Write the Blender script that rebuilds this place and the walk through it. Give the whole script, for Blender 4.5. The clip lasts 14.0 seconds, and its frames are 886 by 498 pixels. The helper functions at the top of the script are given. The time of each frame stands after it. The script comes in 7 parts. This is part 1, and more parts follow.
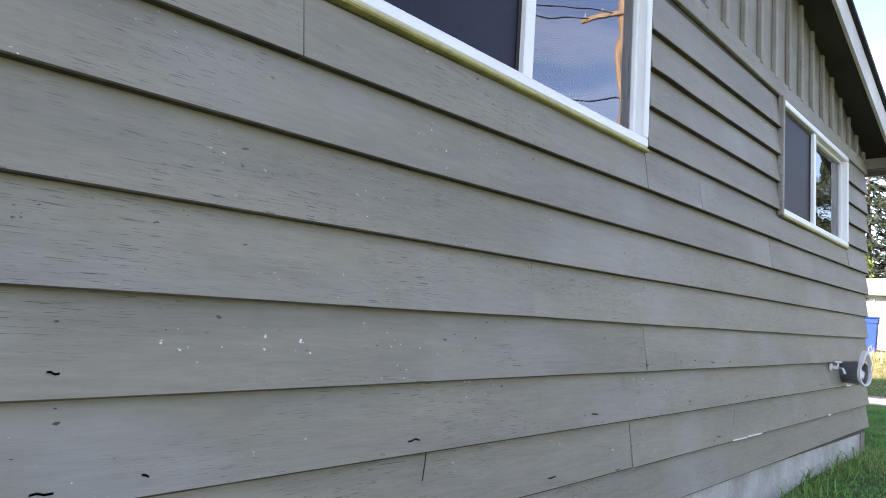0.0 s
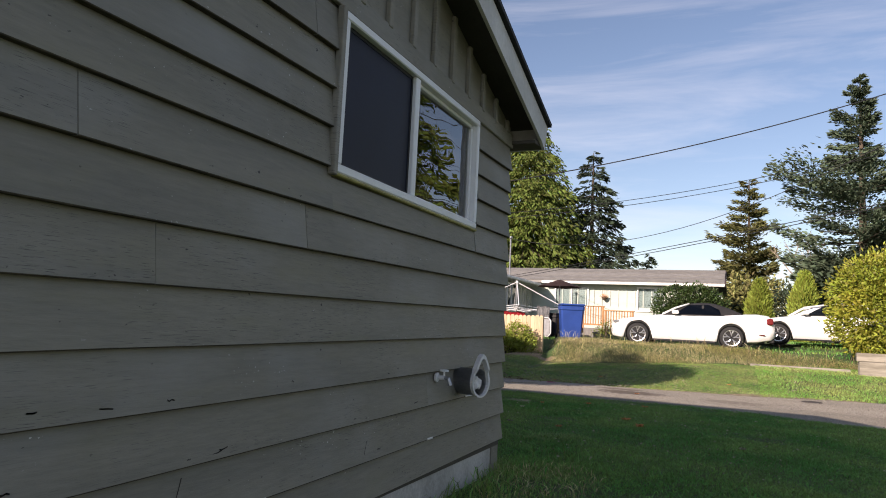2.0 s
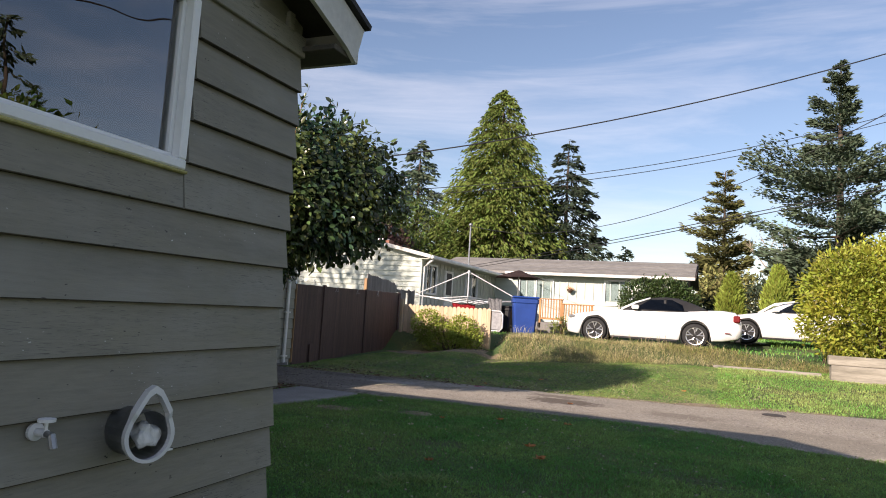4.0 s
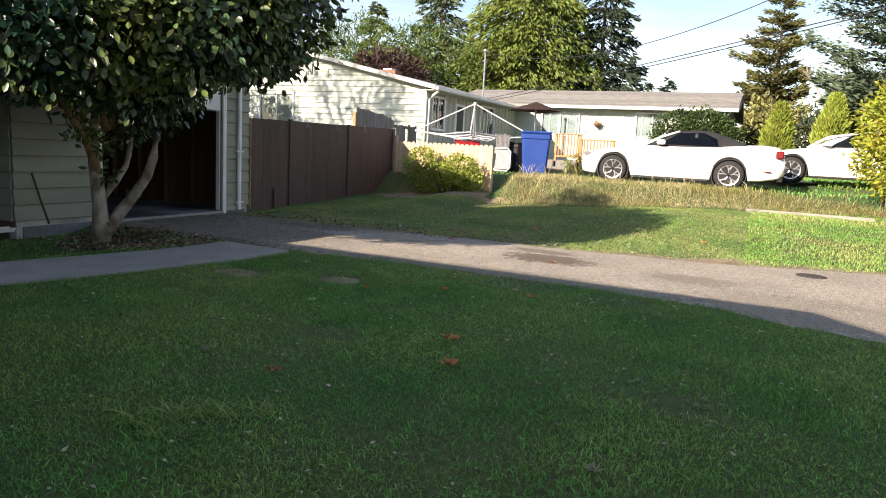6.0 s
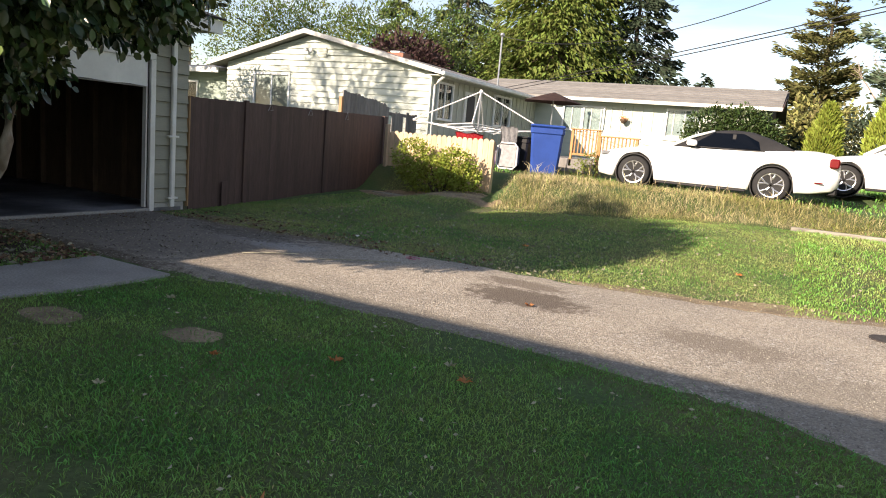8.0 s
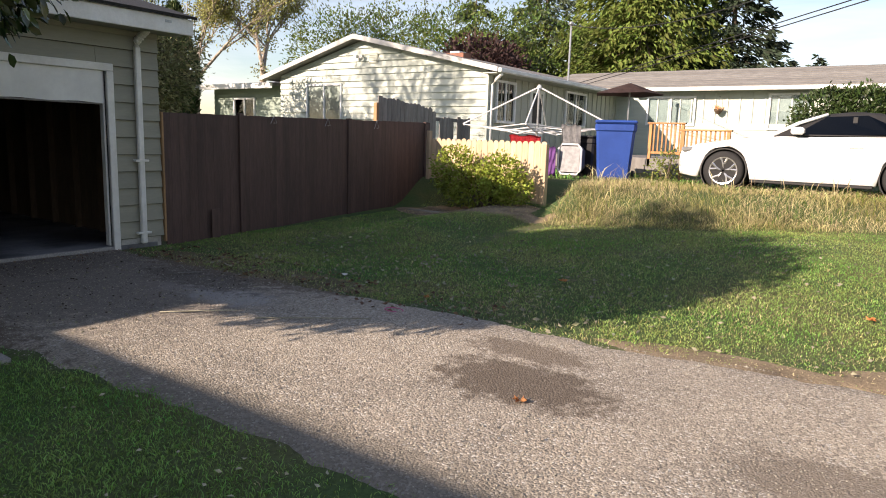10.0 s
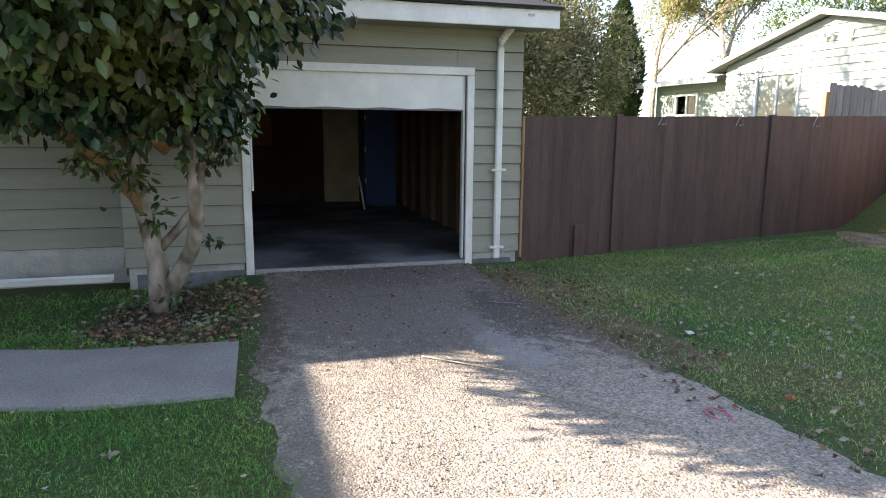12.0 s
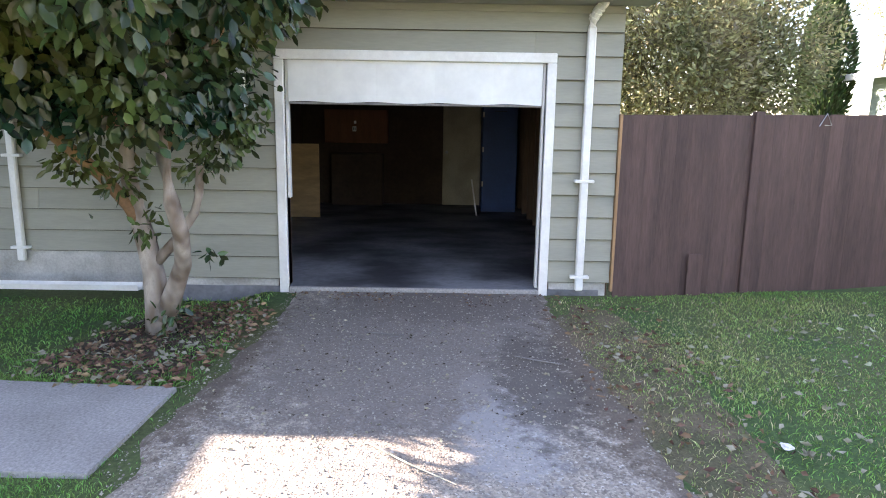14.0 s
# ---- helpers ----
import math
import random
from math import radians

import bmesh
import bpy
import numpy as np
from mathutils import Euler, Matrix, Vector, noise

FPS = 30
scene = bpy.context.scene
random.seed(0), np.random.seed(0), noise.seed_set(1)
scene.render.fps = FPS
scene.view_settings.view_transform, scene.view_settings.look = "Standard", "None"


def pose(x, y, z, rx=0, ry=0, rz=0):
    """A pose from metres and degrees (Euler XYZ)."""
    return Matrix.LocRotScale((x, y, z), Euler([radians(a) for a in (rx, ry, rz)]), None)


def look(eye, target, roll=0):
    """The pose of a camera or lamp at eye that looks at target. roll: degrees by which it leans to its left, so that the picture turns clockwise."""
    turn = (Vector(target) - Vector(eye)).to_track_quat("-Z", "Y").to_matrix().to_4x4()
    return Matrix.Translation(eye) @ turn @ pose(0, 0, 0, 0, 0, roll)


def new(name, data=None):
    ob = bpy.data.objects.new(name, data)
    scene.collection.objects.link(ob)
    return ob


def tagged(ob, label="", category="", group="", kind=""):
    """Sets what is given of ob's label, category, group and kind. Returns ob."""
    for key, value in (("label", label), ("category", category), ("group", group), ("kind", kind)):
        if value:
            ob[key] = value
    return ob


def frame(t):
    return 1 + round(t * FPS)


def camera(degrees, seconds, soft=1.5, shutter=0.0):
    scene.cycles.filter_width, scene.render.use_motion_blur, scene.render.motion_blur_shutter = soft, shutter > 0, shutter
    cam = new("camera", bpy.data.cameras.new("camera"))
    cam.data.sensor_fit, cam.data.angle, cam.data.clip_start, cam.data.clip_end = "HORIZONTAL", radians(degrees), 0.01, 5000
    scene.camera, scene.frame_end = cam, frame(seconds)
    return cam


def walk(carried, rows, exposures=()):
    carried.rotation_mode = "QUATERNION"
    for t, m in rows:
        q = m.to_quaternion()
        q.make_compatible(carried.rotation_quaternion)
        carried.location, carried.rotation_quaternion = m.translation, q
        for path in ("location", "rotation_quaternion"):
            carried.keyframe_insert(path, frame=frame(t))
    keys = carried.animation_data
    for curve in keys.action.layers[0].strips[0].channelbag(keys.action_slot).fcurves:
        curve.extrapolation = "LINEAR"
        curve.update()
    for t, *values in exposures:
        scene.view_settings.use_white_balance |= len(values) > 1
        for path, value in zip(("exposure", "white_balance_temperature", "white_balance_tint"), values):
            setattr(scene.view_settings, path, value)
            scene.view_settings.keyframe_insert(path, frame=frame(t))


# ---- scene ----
# ---- camera ----
cam = camera(66.7, 14.0, soft=1.0)
PATH = [
    (0, (0.199, 0.427, 0.964), (-1.158, 1.881, 1.176), 3.7),
    (0.5, (0.232, 0.946, 1.013), (-0.843, 2.619, 1.231), 3.3),
    (1, (0.291, 1.442, 1.084), (-0.66, 3.188, 1.303), 3.2),
    (1.5, (0.379, 1.937, 1.131), (-0.492, 3.724, 1.35), 3.2),
    (2, (0.535, 2.53, 1.141), (-0.263, 4.351, 1.357), 2.8),
    (2.5, (0.671, 3.086, 1.182), (-0.092, 4.923, 1.391), 3.3),
    (2.7, (0.704, 3.373, 1.201), (-0.042, 5.217, 1.409), 3.7),
    (4.8, (1.01, 5.71, 1.294), (0.234, 7.544, 1.477), 3.5),
    (5, (1.023, 6.001, 1.296), (0.229, 7.827, 1.48), 3.5),
    (5.5, (1.086, 6.669, 1.292), (0.283, 8.482, 1.028), 3.0),
    (6, (1.084, 7.23, 1.326), (0.258, 9.028, 1.035), 3.1),
    (6.5, (1.185, 7.809, 1.402), (0.35, 9.599, 1.091), 2.8),
    (7, (1.196, 8.439, 1.411), (0.377, 10.236, 1.092), 3.3),
    (7.2, (1.099, 8.682, 1.407), (0.301, 10.489, 1.092), 5.0),
    (9.3, (0.699, 11.158, 1.492), (-0.338, 12.836, 1.162), 2.1),
    (9.5, (0.658, 11.409, 1.491), (-0.395, 13.077, 1.162), 2.1),
    (10, (0.639, 11.99, 1.491), (-0.503, 13.601, 1.168), 1.8),
    (10.5, (0.535, 12.486, 1.523), (-0.934, 13.8, 1.183), 2.0),
    (11, (0.383, 12.926, 1.582), (-1.364, 13.833, 1.23), 0.7),
    (11.5, (0.27, 13.447, 1.592), (-1.604, 14.052, 1.236), 0.5),
    (12, (0.005, 13.878, 1.588), (-1.883, 14.432, 1.232), 0.5),
    (12.5, (-0.207, 14.333, 1.603), (-2.109, 14.838, 1.248), 0.5),
    (13, (-0.519, 14.715, 1.645), (-2.437, 15.146, 1.281), 0.8),
    (13.5, (-0.804, 15.074, 1.637), (-2.746, 15.378, 1.27), 0.5),
    (14, (-1.122, 15.353, 1.639), (-3.087, 15.368, 1.264), 0.9),
]
EXPOSURES = [(0, 2.38, 6850, 29), (0.5, 1.88, 6950, 28), (1.0, 0.53, 7150, 26), (1.5, 0.33, 7150, 25), (2.5, 0.83, 7250, 22), (5.0, 0.63, 7050, 21), (5.5, 0.9, 7350, 19), (6.0, 1.25, 7450, 18), (7, 1.25, 7650, 17), (9.5, 0.95, 7550, 21), (10.5, 1.2, 7550, 21), (11, 1.9, 7250, 20), (11.5, 2.15, 7150, 19), (12.5, 2.4, 7150, 20), (13, 2.85, 7050, 21), (14, 3.25, 7050, 26)]
walk(cam, [(t, look(eye, target, roll)) for t, eye, target, roll in PATH], EXPOSURES)

# ---- world, sun ----
SUN = Vector((-0.91, -2.2, 1.0)).normalized()
world = bpy.data.worlds.new("sky")
scene.world = world
world.use_nodes = True
wn, wl = world.node_tree.nodes, world.node_tree.links
bg = wn["Background"]
sky = wn.new("ShaderNodeTexSky")
sky.sky_type = "NISHITA"
sky.sun_disc = False
sky.sun_elevation = math.asin(SUN.z)
sky.sun_rotation = math.atan2(SUN.x, SUN.y)
sky.air_density, sky.dust_density, sky.ozone_density = 1.0, 0.3, 2.2
coord = wn.new("ShaderNodeTexCoord")
stretch = wn.new("ShaderNodeMapping")
stretch.inputs["Scale"].default_value = (1.2, 1.6, 9.0)
stretch.inputs["Rotation"].default_value = (0.10, 0.06, 0.3)
wisp = wn.new("ShaderNodeTexNoise")
wisp.inputs["Scale"].default_value, wisp.inputs["Detail"].default_value, wisp.inputs["Roughness"].default_value = 1.7, 7, 0.6
wisp.inputs["Distortion"].default_value = 0.5
ramp = wn.new("ShaderNodeMapRange")
for k, v in (("From Min", 0.42), ("From Max", 0.8), ("To Min", 0.0), ("To Max", 0.34)):
    ramp.inputs[k].default_value = v
cloud = wn.new("ShaderNodeMix")
cloud.data_type = "RGBA"
cloud.inputs["B"].default_value = (8.2, 8.5, 9.0, 1)
wl.new(coord.outputs["Generated"], stretch.inputs["Vector"])
wl.new(stretch.outputs["Vector"], wisp.inputs["Vector"])
wl.new(wisp.outputs["Fac"], ramp.inputs["Value"])
wl.new(ramp.outputs["Result"], cloud.inputs["Factor"])
wl.new(sky.outputs["Color"], cloud.inputs["A"])
wl.new(cloud.outputs["Result"], bg.inputs["Color"])
bg.inputs["Strength"].default_value = 0.10
lamp = bpy.data.lights.new("sun", "SUN")
lamp.energy, lamp.angle, lamp.color = 5.0, radians(0.53), (1.0, 0.93, 0.82)
sun = new("sun", lamp)
sun.matrix_world = look(SUN * 60, (0, 0, 0))

# ---- materials ----
def material(name, base, rough=0.8, second=None, patchy=0.25, patch=1.5, grain=40.0, fine=0.12, bump=0.15, depth=0.01,
             stretch=(1, 1, 1), metal=0.0, vary=0.0, island=0.0, specular=0.4, subsurface=0.0, coat=0.0):
    """A surface with two scales of colour change and a fine relief."""
    m = bpy.data.materials.new(name)
    m.use_nodes = True
    n, l = m.node_tree.nodes, m.node_tree.links
    p = n["Principled BSDF"]
    tc, mp = n.new("ShaderNodeTexCoord"), n.new("ShaderNodeMapping")
    mp.inputs["Scale"].default_value = stretch
    info = n.new("ShaderNodeObjectInfo")
    shift = n.new("ShaderNodeVectorMath")
    shift.operation = "MULTIPLY_ADD"
    shift.inputs[1].default_value = (37, 53, 71)
    l.new(info.outputs["Random"], shift.inputs[0])
    l.new(tc.outputs["Object"], shift.inputs[2])
    l.new(shift.outputs[0], mp.inputs["Vector"])
    big, small = n.new("ShaderNodeTexNoise"), n.new("ShaderNodeTexNoise")
    big.inputs["Scale"].default_value, big.inputs["Detail"].default_value = patch, 5
    small.inputs["Scale"].default_value, small.inputs["Detail"].default_value, small.inputs["Roughness"].default_value = grain, 6, 0.65
    l.new(mp.outputs["Vector"], big.inputs["Vector"])
    l.new(mp.outputs["Vector"], small.inputs["Vector"])
    mix = n.new("ShaderNodeMix")
    mix.data_type = "RGBA"
    a = (*base, 1)
    b = (*(second or [c * (1 - patchy) for c in base]), 1)
    mix.inputs["A"].default_value, mix.inputs["B"].default_value = a, b
    ramp = n.new("ShaderNodeMapRange")
    for k, v in (("From Min", 0.38), ("From Max", 0.64)):
        ramp.inputs[k].default_value = v
    l.new(big.outputs["Fac"], ramp.inputs["Value"])
    l.new(ramp.outputs["Result"], mix.inputs["Factor"])
    val = n.new("ShaderNodeMapRange")
    for k, v in (("From Min", 0.3), ("From Max", 0.7), ("To Min", 1 - fine), ("To Max", 1 + fine)):
        val.inputs[k].default_value = v
    l.new(small.outputs["Fac"], val.inputs["Value"])
    hsv = n.new("ShaderNodeHueSaturation")
    l.new(mix.outputs["Result"], hsv.inputs["Color"])
    last = val.outputs["Result"]
    if vary or island:
        r = n.new("ShaderNodeMapRange")
        amount = vary or island
        r.inputs["To Min"].default_value, r.inputs["To Max"].default_value = 1 - amount, 1 + amount
        if island:
            geo = n.new("ShaderNodeNewGeometry")
            l.new(geo.outputs["Random Per Island"], r.inputs["Value"])
            h = n.new("ShaderNodeMapRange")
            h.inputs["To Min"].default_value, h.inputs["To Max"].default_value = 0.5 - 0.06 * island, 0.5 + 0.05 * island
            l.new(geo.outputs["Random Per Island"], h.inputs["Value"])
            l.new(h.outputs["Result"], hsv.inputs["Hue"])
        else:
            l.new(info.outputs["Random"], r.inputs["Value"])
        mul = n.new("ShaderNodeMath")
        mul.operation = "MULTIPLY"
        l.new(last, mul.inputs[0])
        l.new(r.outputs["Result"], mul.inputs[1])
        last = mul.outputs[0]
    l.new(last, hsv.inputs["Value"])
    l.new(hsv.outputs["Color"], p.inputs["Base Color"])
    p.inputs["Roughness"].default_value, p.inputs["Metallic"].default_value = rough, metal
    p.inputs["Specular IOR Level"].default_value = specular
    p.inputs["Coat Weight"].default_value = coat
    if subsurface:
        p.inputs["Transmission Weight"].default_value = 0.0
        tr, add = n.new("ShaderNodeBsdfTranslucent"), n.new("ShaderNodeMixShader")
        l.new(hsv.outputs["Color"], tr.inputs["Color"])
        add.inputs["Fac"].default_value = subsurface
        l.new(p.outputs[0], add.inputs[1])
        l.new(tr.outputs[0], add.inputs[2])
        l.new(add.outputs[0], n["Material Output"].inputs["Surface"])
    if bump:
        bp = n.new("ShaderNodeBump")
        bp.inputs["Strength"].default_value, bp.inputs["Distance"].default_value = bump, depth
        l.new(small.outputs["Fac"], bp.inputs["Height"])
        l.new(bp.outputs["Normal"], p.inputs["Normal"])
    return m


def glass_material(name, tint, wave=0.004, ior=1.9):
    m = bpy.data.materials.new(name)
    m.use_nodes = True
    n, l = m.node_tree.nodes, m.node_tree.links
    n.remove(n["Principled BSDF"])
    clear, gloss, mix, fr = (n.new(k) for k in ("ShaderNodeBsdfTransparent", "ShaderNodeBsdfGlossy", "ShaderNodeMixShader", "ShaderNodeFresnel"))
    clear.inputs["Color"].default_value = (*tint, 1)
    gloss.inputs["Roughness"].default_value = 0.0
    fr.inputs["IOR"].default_value = ior
    noise_, bp, tc = n.new("ShaderNodeTexNoise"), n.new("ShaderNodeBump"), n.new("ShaderNodeTexCoord")
    noise_.inputs["Scale"].default_value, noise_.inputs["Detail"].default_value = 2.6, 1
    bp.inputs["Strength"].default_value, bp.inputs["Distance"].default_value = 0.6, wave
    l.new(tc.outputs["Object"], noise_.inputs["Vector"])
    l.new(noise_.outputs["Fac"], bp.inputs["Height"])
    l.new(bp.outputs["Normal"], gloss.inputs["Normal"])
    l.new(fr.outputs[0], mix.inputs["Fac"])
    l.new(clear.outputs[0], mix.inputs[1])
    l.new(gloss.outputs[0], mix.inputs[2])
    l.new(mix.outputs[0], n["Material Output"].inputs["Surface"])
    return m


def weather(m):
    """Fine raw checks along the grain and flaked white specks, gathered in worn areas."""
    n, l = m.node_tree.nodes, m.node_tree.links
    p = n["Principled BSDF"]
    tc, info, off = n.new("ShaderNodeTexCoord"), n.new("ShaderNodeObjectInfo"), n.new("ShaderNodeVectorMath")
    off.operation = "MULTIPLY_ADD"
    off.inputs[1].default_value = (11, 23, 41)
    l.new(info.outputs["Random"], off.inputs[0])
    l.new(tc.outputs["Object"], off.inputs[2])

    def field(scale, stretch, lo, hi, detail=3):
        mp, nz, rg = n.new("ShaderNodeMapping"), n.new("ShaderNodeTexNoise"), n.new("ShaderNodeMapRange")
        mp.inputs["Scale"].default_value = stretch
        nz.inputs["Scale"].default_value, nz.inputs["Detail"].default_value = scale, detail
        rg.inputs["From Min"].default_value, rg.inputs["From Max"].default_value = lo, hi
        l.new(off.outputs[0], mp.inputs["Vector"])
        l.new(mp.outputs["Vector"], nz.inputs["Vector"])
        l.new(nz.outputs["Fac"], rg.inputs["Value"])
        return rg.outputs["Result"]

    def times(a, b):
        q = n.new("ShaderNodeMath")
        q.operation = "MULTIPLY"
        l.new(a, q.inputs[0])
        l.new(b, q.inputs[1])
        return q.outputs[0]

    def over(colour, fac):
        q = n.new("ShaderNodeMix")
        q.data_type = "RGBA"
        q.inputs["B"].default_value = (*colour, 1)
        l.new(fac, q.inputs["Factor"])
        l.new(p.inputs["Base Color"].links[0].from_socket, q.inputs["A"])
        l.new(q.outputs["Result"], p.inputs["Base Color"])
    worn = field(1.6, (1, 1, 2), 0.44, 0.60)
    checks = times(field(9, (1, 1.7, 60), 0.622, 0.65, 4), worn)
    pits = times(field(26, (1, 1, 2.2), 0.71, 0.73, 3), field(1.9, (1, 1, 2), 0.42, 0.58))
    flecks = times(field(60, (1, 1, 1.5), 0.71, 0.73, 2), field(2.3, (1, 1, 2), 0.55, 0.66))
    moss = field(3.0, (1, 0.7, 3), 0.55, 0.75, 5)
    pale = field(1.1, (1, 1, 1.4), 0.5, 0.75, 5)
    soft = n.new("ShaderNodeMath")
    soft.operation = "MULTIPLY"
    soft.inputs[1].default_value = 0.35
    l.new(moss, soft.inputs[0])
    over((0.24, 0.225, 0.14), soft.outputs[0])
    soft2 = n.new("ShaderNodeMath")
    soft2.operation = "MULTIPLY"
    soft2.inputs[1].default_value = 0.4
    l.new(pale, soft2.inputs[0])
    over((0.36, 0.36, 0.35), soft2.outputs[0])
    over((0.07, 0.065, 0.06), checks)
    over((0.05, 0.045, 0.04), pits)
    over((0.72, 0.72, 0.70), flecks)


SIDING = material("grey_green_siding_paint", (0.243, 0.226, 0.182), 0.62, second=(0.202, 0.19, 0.156), patch=2.2, grain=22, fine=0.10, bump=0.5, depth=0.004,
                  stretch=(1, 0.35, 3.0), vary=0.05)
weather(SIDING)
GSIDING = material("sage_siding_paint", (0.33, 0.325, 0.265), 0.62, second=(0.285, 0.285, 0.235), patch=2.0, grain=22, fine=0.06, bump=0.3, depth=0.003, stretch=(1, 0.4, 3), vary=0.04)
SOFFIT = material("brown_soffit_paint", (0.10, 0.09, 0.075), 0.8, patch=2)
WHITE = material("white_trim_paint", (0.84, 0.84, 0.81), 0.5, second=(0.74, 0.73, 0.69), patch=3, grain=30, fine=0.06, bump=0.15, depth=0.003)
VINYL = material("white_window_vinyl", (0.82, 0.83, 0.83), 0.35, patchy=0.06, fine=0.02, bump=0)
FASCIA = material("weathered_white_fascia", (0.62, 0.61, 0.58), 0.6, second=(0.50, 0.49, 0.46), patch=2, grain=25, fine=0.08, bump=0.25, depth=0.004)
SHINGLE = material("grey_roof_shingle", (0.20, 0.19, 0.18), 0.9, second=(0.26, 0.25, 0.235), patch=3, grain=60, fine=0.25, bump=0.5, depth=0.008, vary=0.12)
DARKROOF = material("black_roof_edge", (0.03, 0.03, 0.032), 0.8, patch=4, grain=60, fine=0.2, bump=0.4)
CONCRETE = material("grey_concrete", (0.32, 0.31, 0.295), 0.9, second=(0.26, 0.25, 0.235), patch=2.2, grain=60, fine=0.32, bump=0.4, depth=0.006)
FOUNDATION = material("whitewashed_foundation", (0.52, 0.51, 0.48), 0.9, second=(0.33, 0.32, 0.29), patch=3, grain=40, fine=0.15, bump=0.4, depth=0.01)
GARAGE_FLOOR = material("worn_garage_slab", (0.22, 0.225, 0.24), 0.6, second=(0.05, 0.05, 0.056), patch=1.3, grain=14, fine=0.25, bump=0.1, stretch=(1.3, 0.9, 1))
DOOR_WHITE = material("creased_white_door_panel", (0.86, 0.87, 0.84), 0.5, second=(0.78, 0.79, 0.77), patch=3, grain=14, fine=0.03, bump=0.08, depth=0.006)
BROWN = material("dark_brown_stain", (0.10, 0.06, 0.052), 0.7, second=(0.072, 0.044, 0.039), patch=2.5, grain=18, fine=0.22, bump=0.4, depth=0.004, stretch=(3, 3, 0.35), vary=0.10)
BARE = material("bare_orange_wood", (0.42, 0.25, 0.13), 0.8, patch=4, grain=20, fine=0.2, stretch=(3, 3, 0.4))
CEDAR = material("fresh_cedar", (0.60, 0.44, 0.29), 0.75, second=(0.50, 0.36, 0.235), patch=3, grain=20, fine=0.16, bump=0.3, depth=0.004, stretch=(3, 3, 0.35), vary=0.12)
GREYWOOD = material("weathered_grey_board", (0.26, 0.245, 0.23), 0.9, second=(0.19, 0.178, 0.165), patch=3, grain=20, fine=0.2, bump=0.4, depth=0.004, stretch=(3, 3, 0.35), vary=0.18)
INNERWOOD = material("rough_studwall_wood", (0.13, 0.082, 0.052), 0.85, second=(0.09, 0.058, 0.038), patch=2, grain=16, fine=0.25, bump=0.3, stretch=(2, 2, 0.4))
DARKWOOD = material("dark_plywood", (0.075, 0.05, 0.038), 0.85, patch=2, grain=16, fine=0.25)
GROUND = material("mossy_lawn_soil", (0.052, 0.098, 0.028), 0.95, second=(0.105, 0.11, 0.045), patch=0.8, grain=30, fine=0.35, bump=0.7, depth=0.03)
DIRT = material("dry_brown_earth", (0.28, 0.215, 0.14), 0.95, second=(0.16, 0.12, 0.08), patch=3, grain=45, fine=0.35, bump=0.6, depth=0.02)
# Second tone is the yellow of sunlit leaves, mixed into the colour.
LEAFGREEN = material("dark_leaf_sunlit_tone", (0.018, 0.055, 0.03), 0.27, second=(0.12, 0.145, 0.04), patch=1.1, grain=20, fine=0.1, bump=0, island=0.6, specular=0.5, subsurface=0.14)
BARK = material("pale_smooth_bark", (0.42, 0.36, 0.30), 0.85, second=(0.17, 0.125, 0.09), patch=9, grain=36, fine=0.25, bump=0.6, depth=0.012, stretch=(1, 1, 0.6))
DARKBARK = material("dark_conifer_bark", (0.10, 0.075, 0.055), 0.95, patch=3, grain=20, fine=0.3, bump=0.6)
CEDARLEAF = material("bright_cedar_frond", (0.15, 0.20, 0.04), 0.8, patch=0.3, grain=5, fine=0.15, bump=0, island=0.55, subsurface=0.25)
FIRLEAF = material("blue_green_fir", (0.10, 0.14, 0.085), 0.8, patch=0.3, grain=5, fine=0.15, bump=0, island=0.5, subsurface=0.15)
DARKFIR = material("dark_fir_needle", (0.035, 0.055, 0.03), 0.8, patch=0.3, grain=5, fine=0.15, bump=0, island=0.5, subsurface=0.15)
PINELEAF = material("olive_pine_needle", (0.15, 0.15, 0.05), 0.8, patch=0.3, grain=5, fine=0.15, bump=0, island=0.5, subsurface=0.2)
YELLOWBUSH = material("yellow_green_laurel", (0.38, 0.37, 0.05), 0.5, second=(0.24, 0.28, 0.04), patch=0.7, grain=5, fine=0.15, bump=0, island=0.5, subsurface=0.3)
GREENLEAF = material("mid_green_leaf", (0.07, 0.13, 0.027), 0.6, second=(0.15, 0.18, 0.036), patch=0.4, grain=5, fine=0.15, bump=0, island=0.5, subsurface=0.3)
LIMELEAF = material("lime_arborvitae", (0.26, 0.32, 0.05), 0.7, patch=0.6, grain=5, fine=0.15, bump=0, island=0.4, subsurface=0.2)
OLIVELEAF = material("thin_olive_leaf", (0.30, 0.27, 0.14), 0.6, second=(0.12, 0.14, 0.055), patch=0.6, grain=5, fine=0.15, bump=0, island=0.55, subsurface=0.3)
YELLOWLEAF = material("autumn_yellow_leaf", (0.34, 0.33, 0.12), 0.7, patch=0.6, grain=5, fine=0.15, bump=0, island=0.5, subsurface=0.35)
PLUMLEAF = material("dark_plum_leaf", (0.05, 0.022, 0.022), 0.7, patch=0.6, grain=5, fine=0.15, bump=0, island=0.5, subsurface=0.2)
GRASS = material("lawn_grass_blade", (0.10, 0.29, 0.055), 0.6, second=(0.23, 0.37, 0.09), patch=0.9, grain=4, fine=0.2, bump=0, island=0.5, subsurface=0.3)
# Back lawn blades; its sunlight is partly put into this paler yellow-green.
THINGRASS = material("thin_dry_sunlit_blade", (0.16, 0.34, 0.065), 0.7, second=(0.34, 0.41, 0.13), patch=0.9, grain=4, fine=0.2, bump=0, island=0.55, subsurface=0.3)
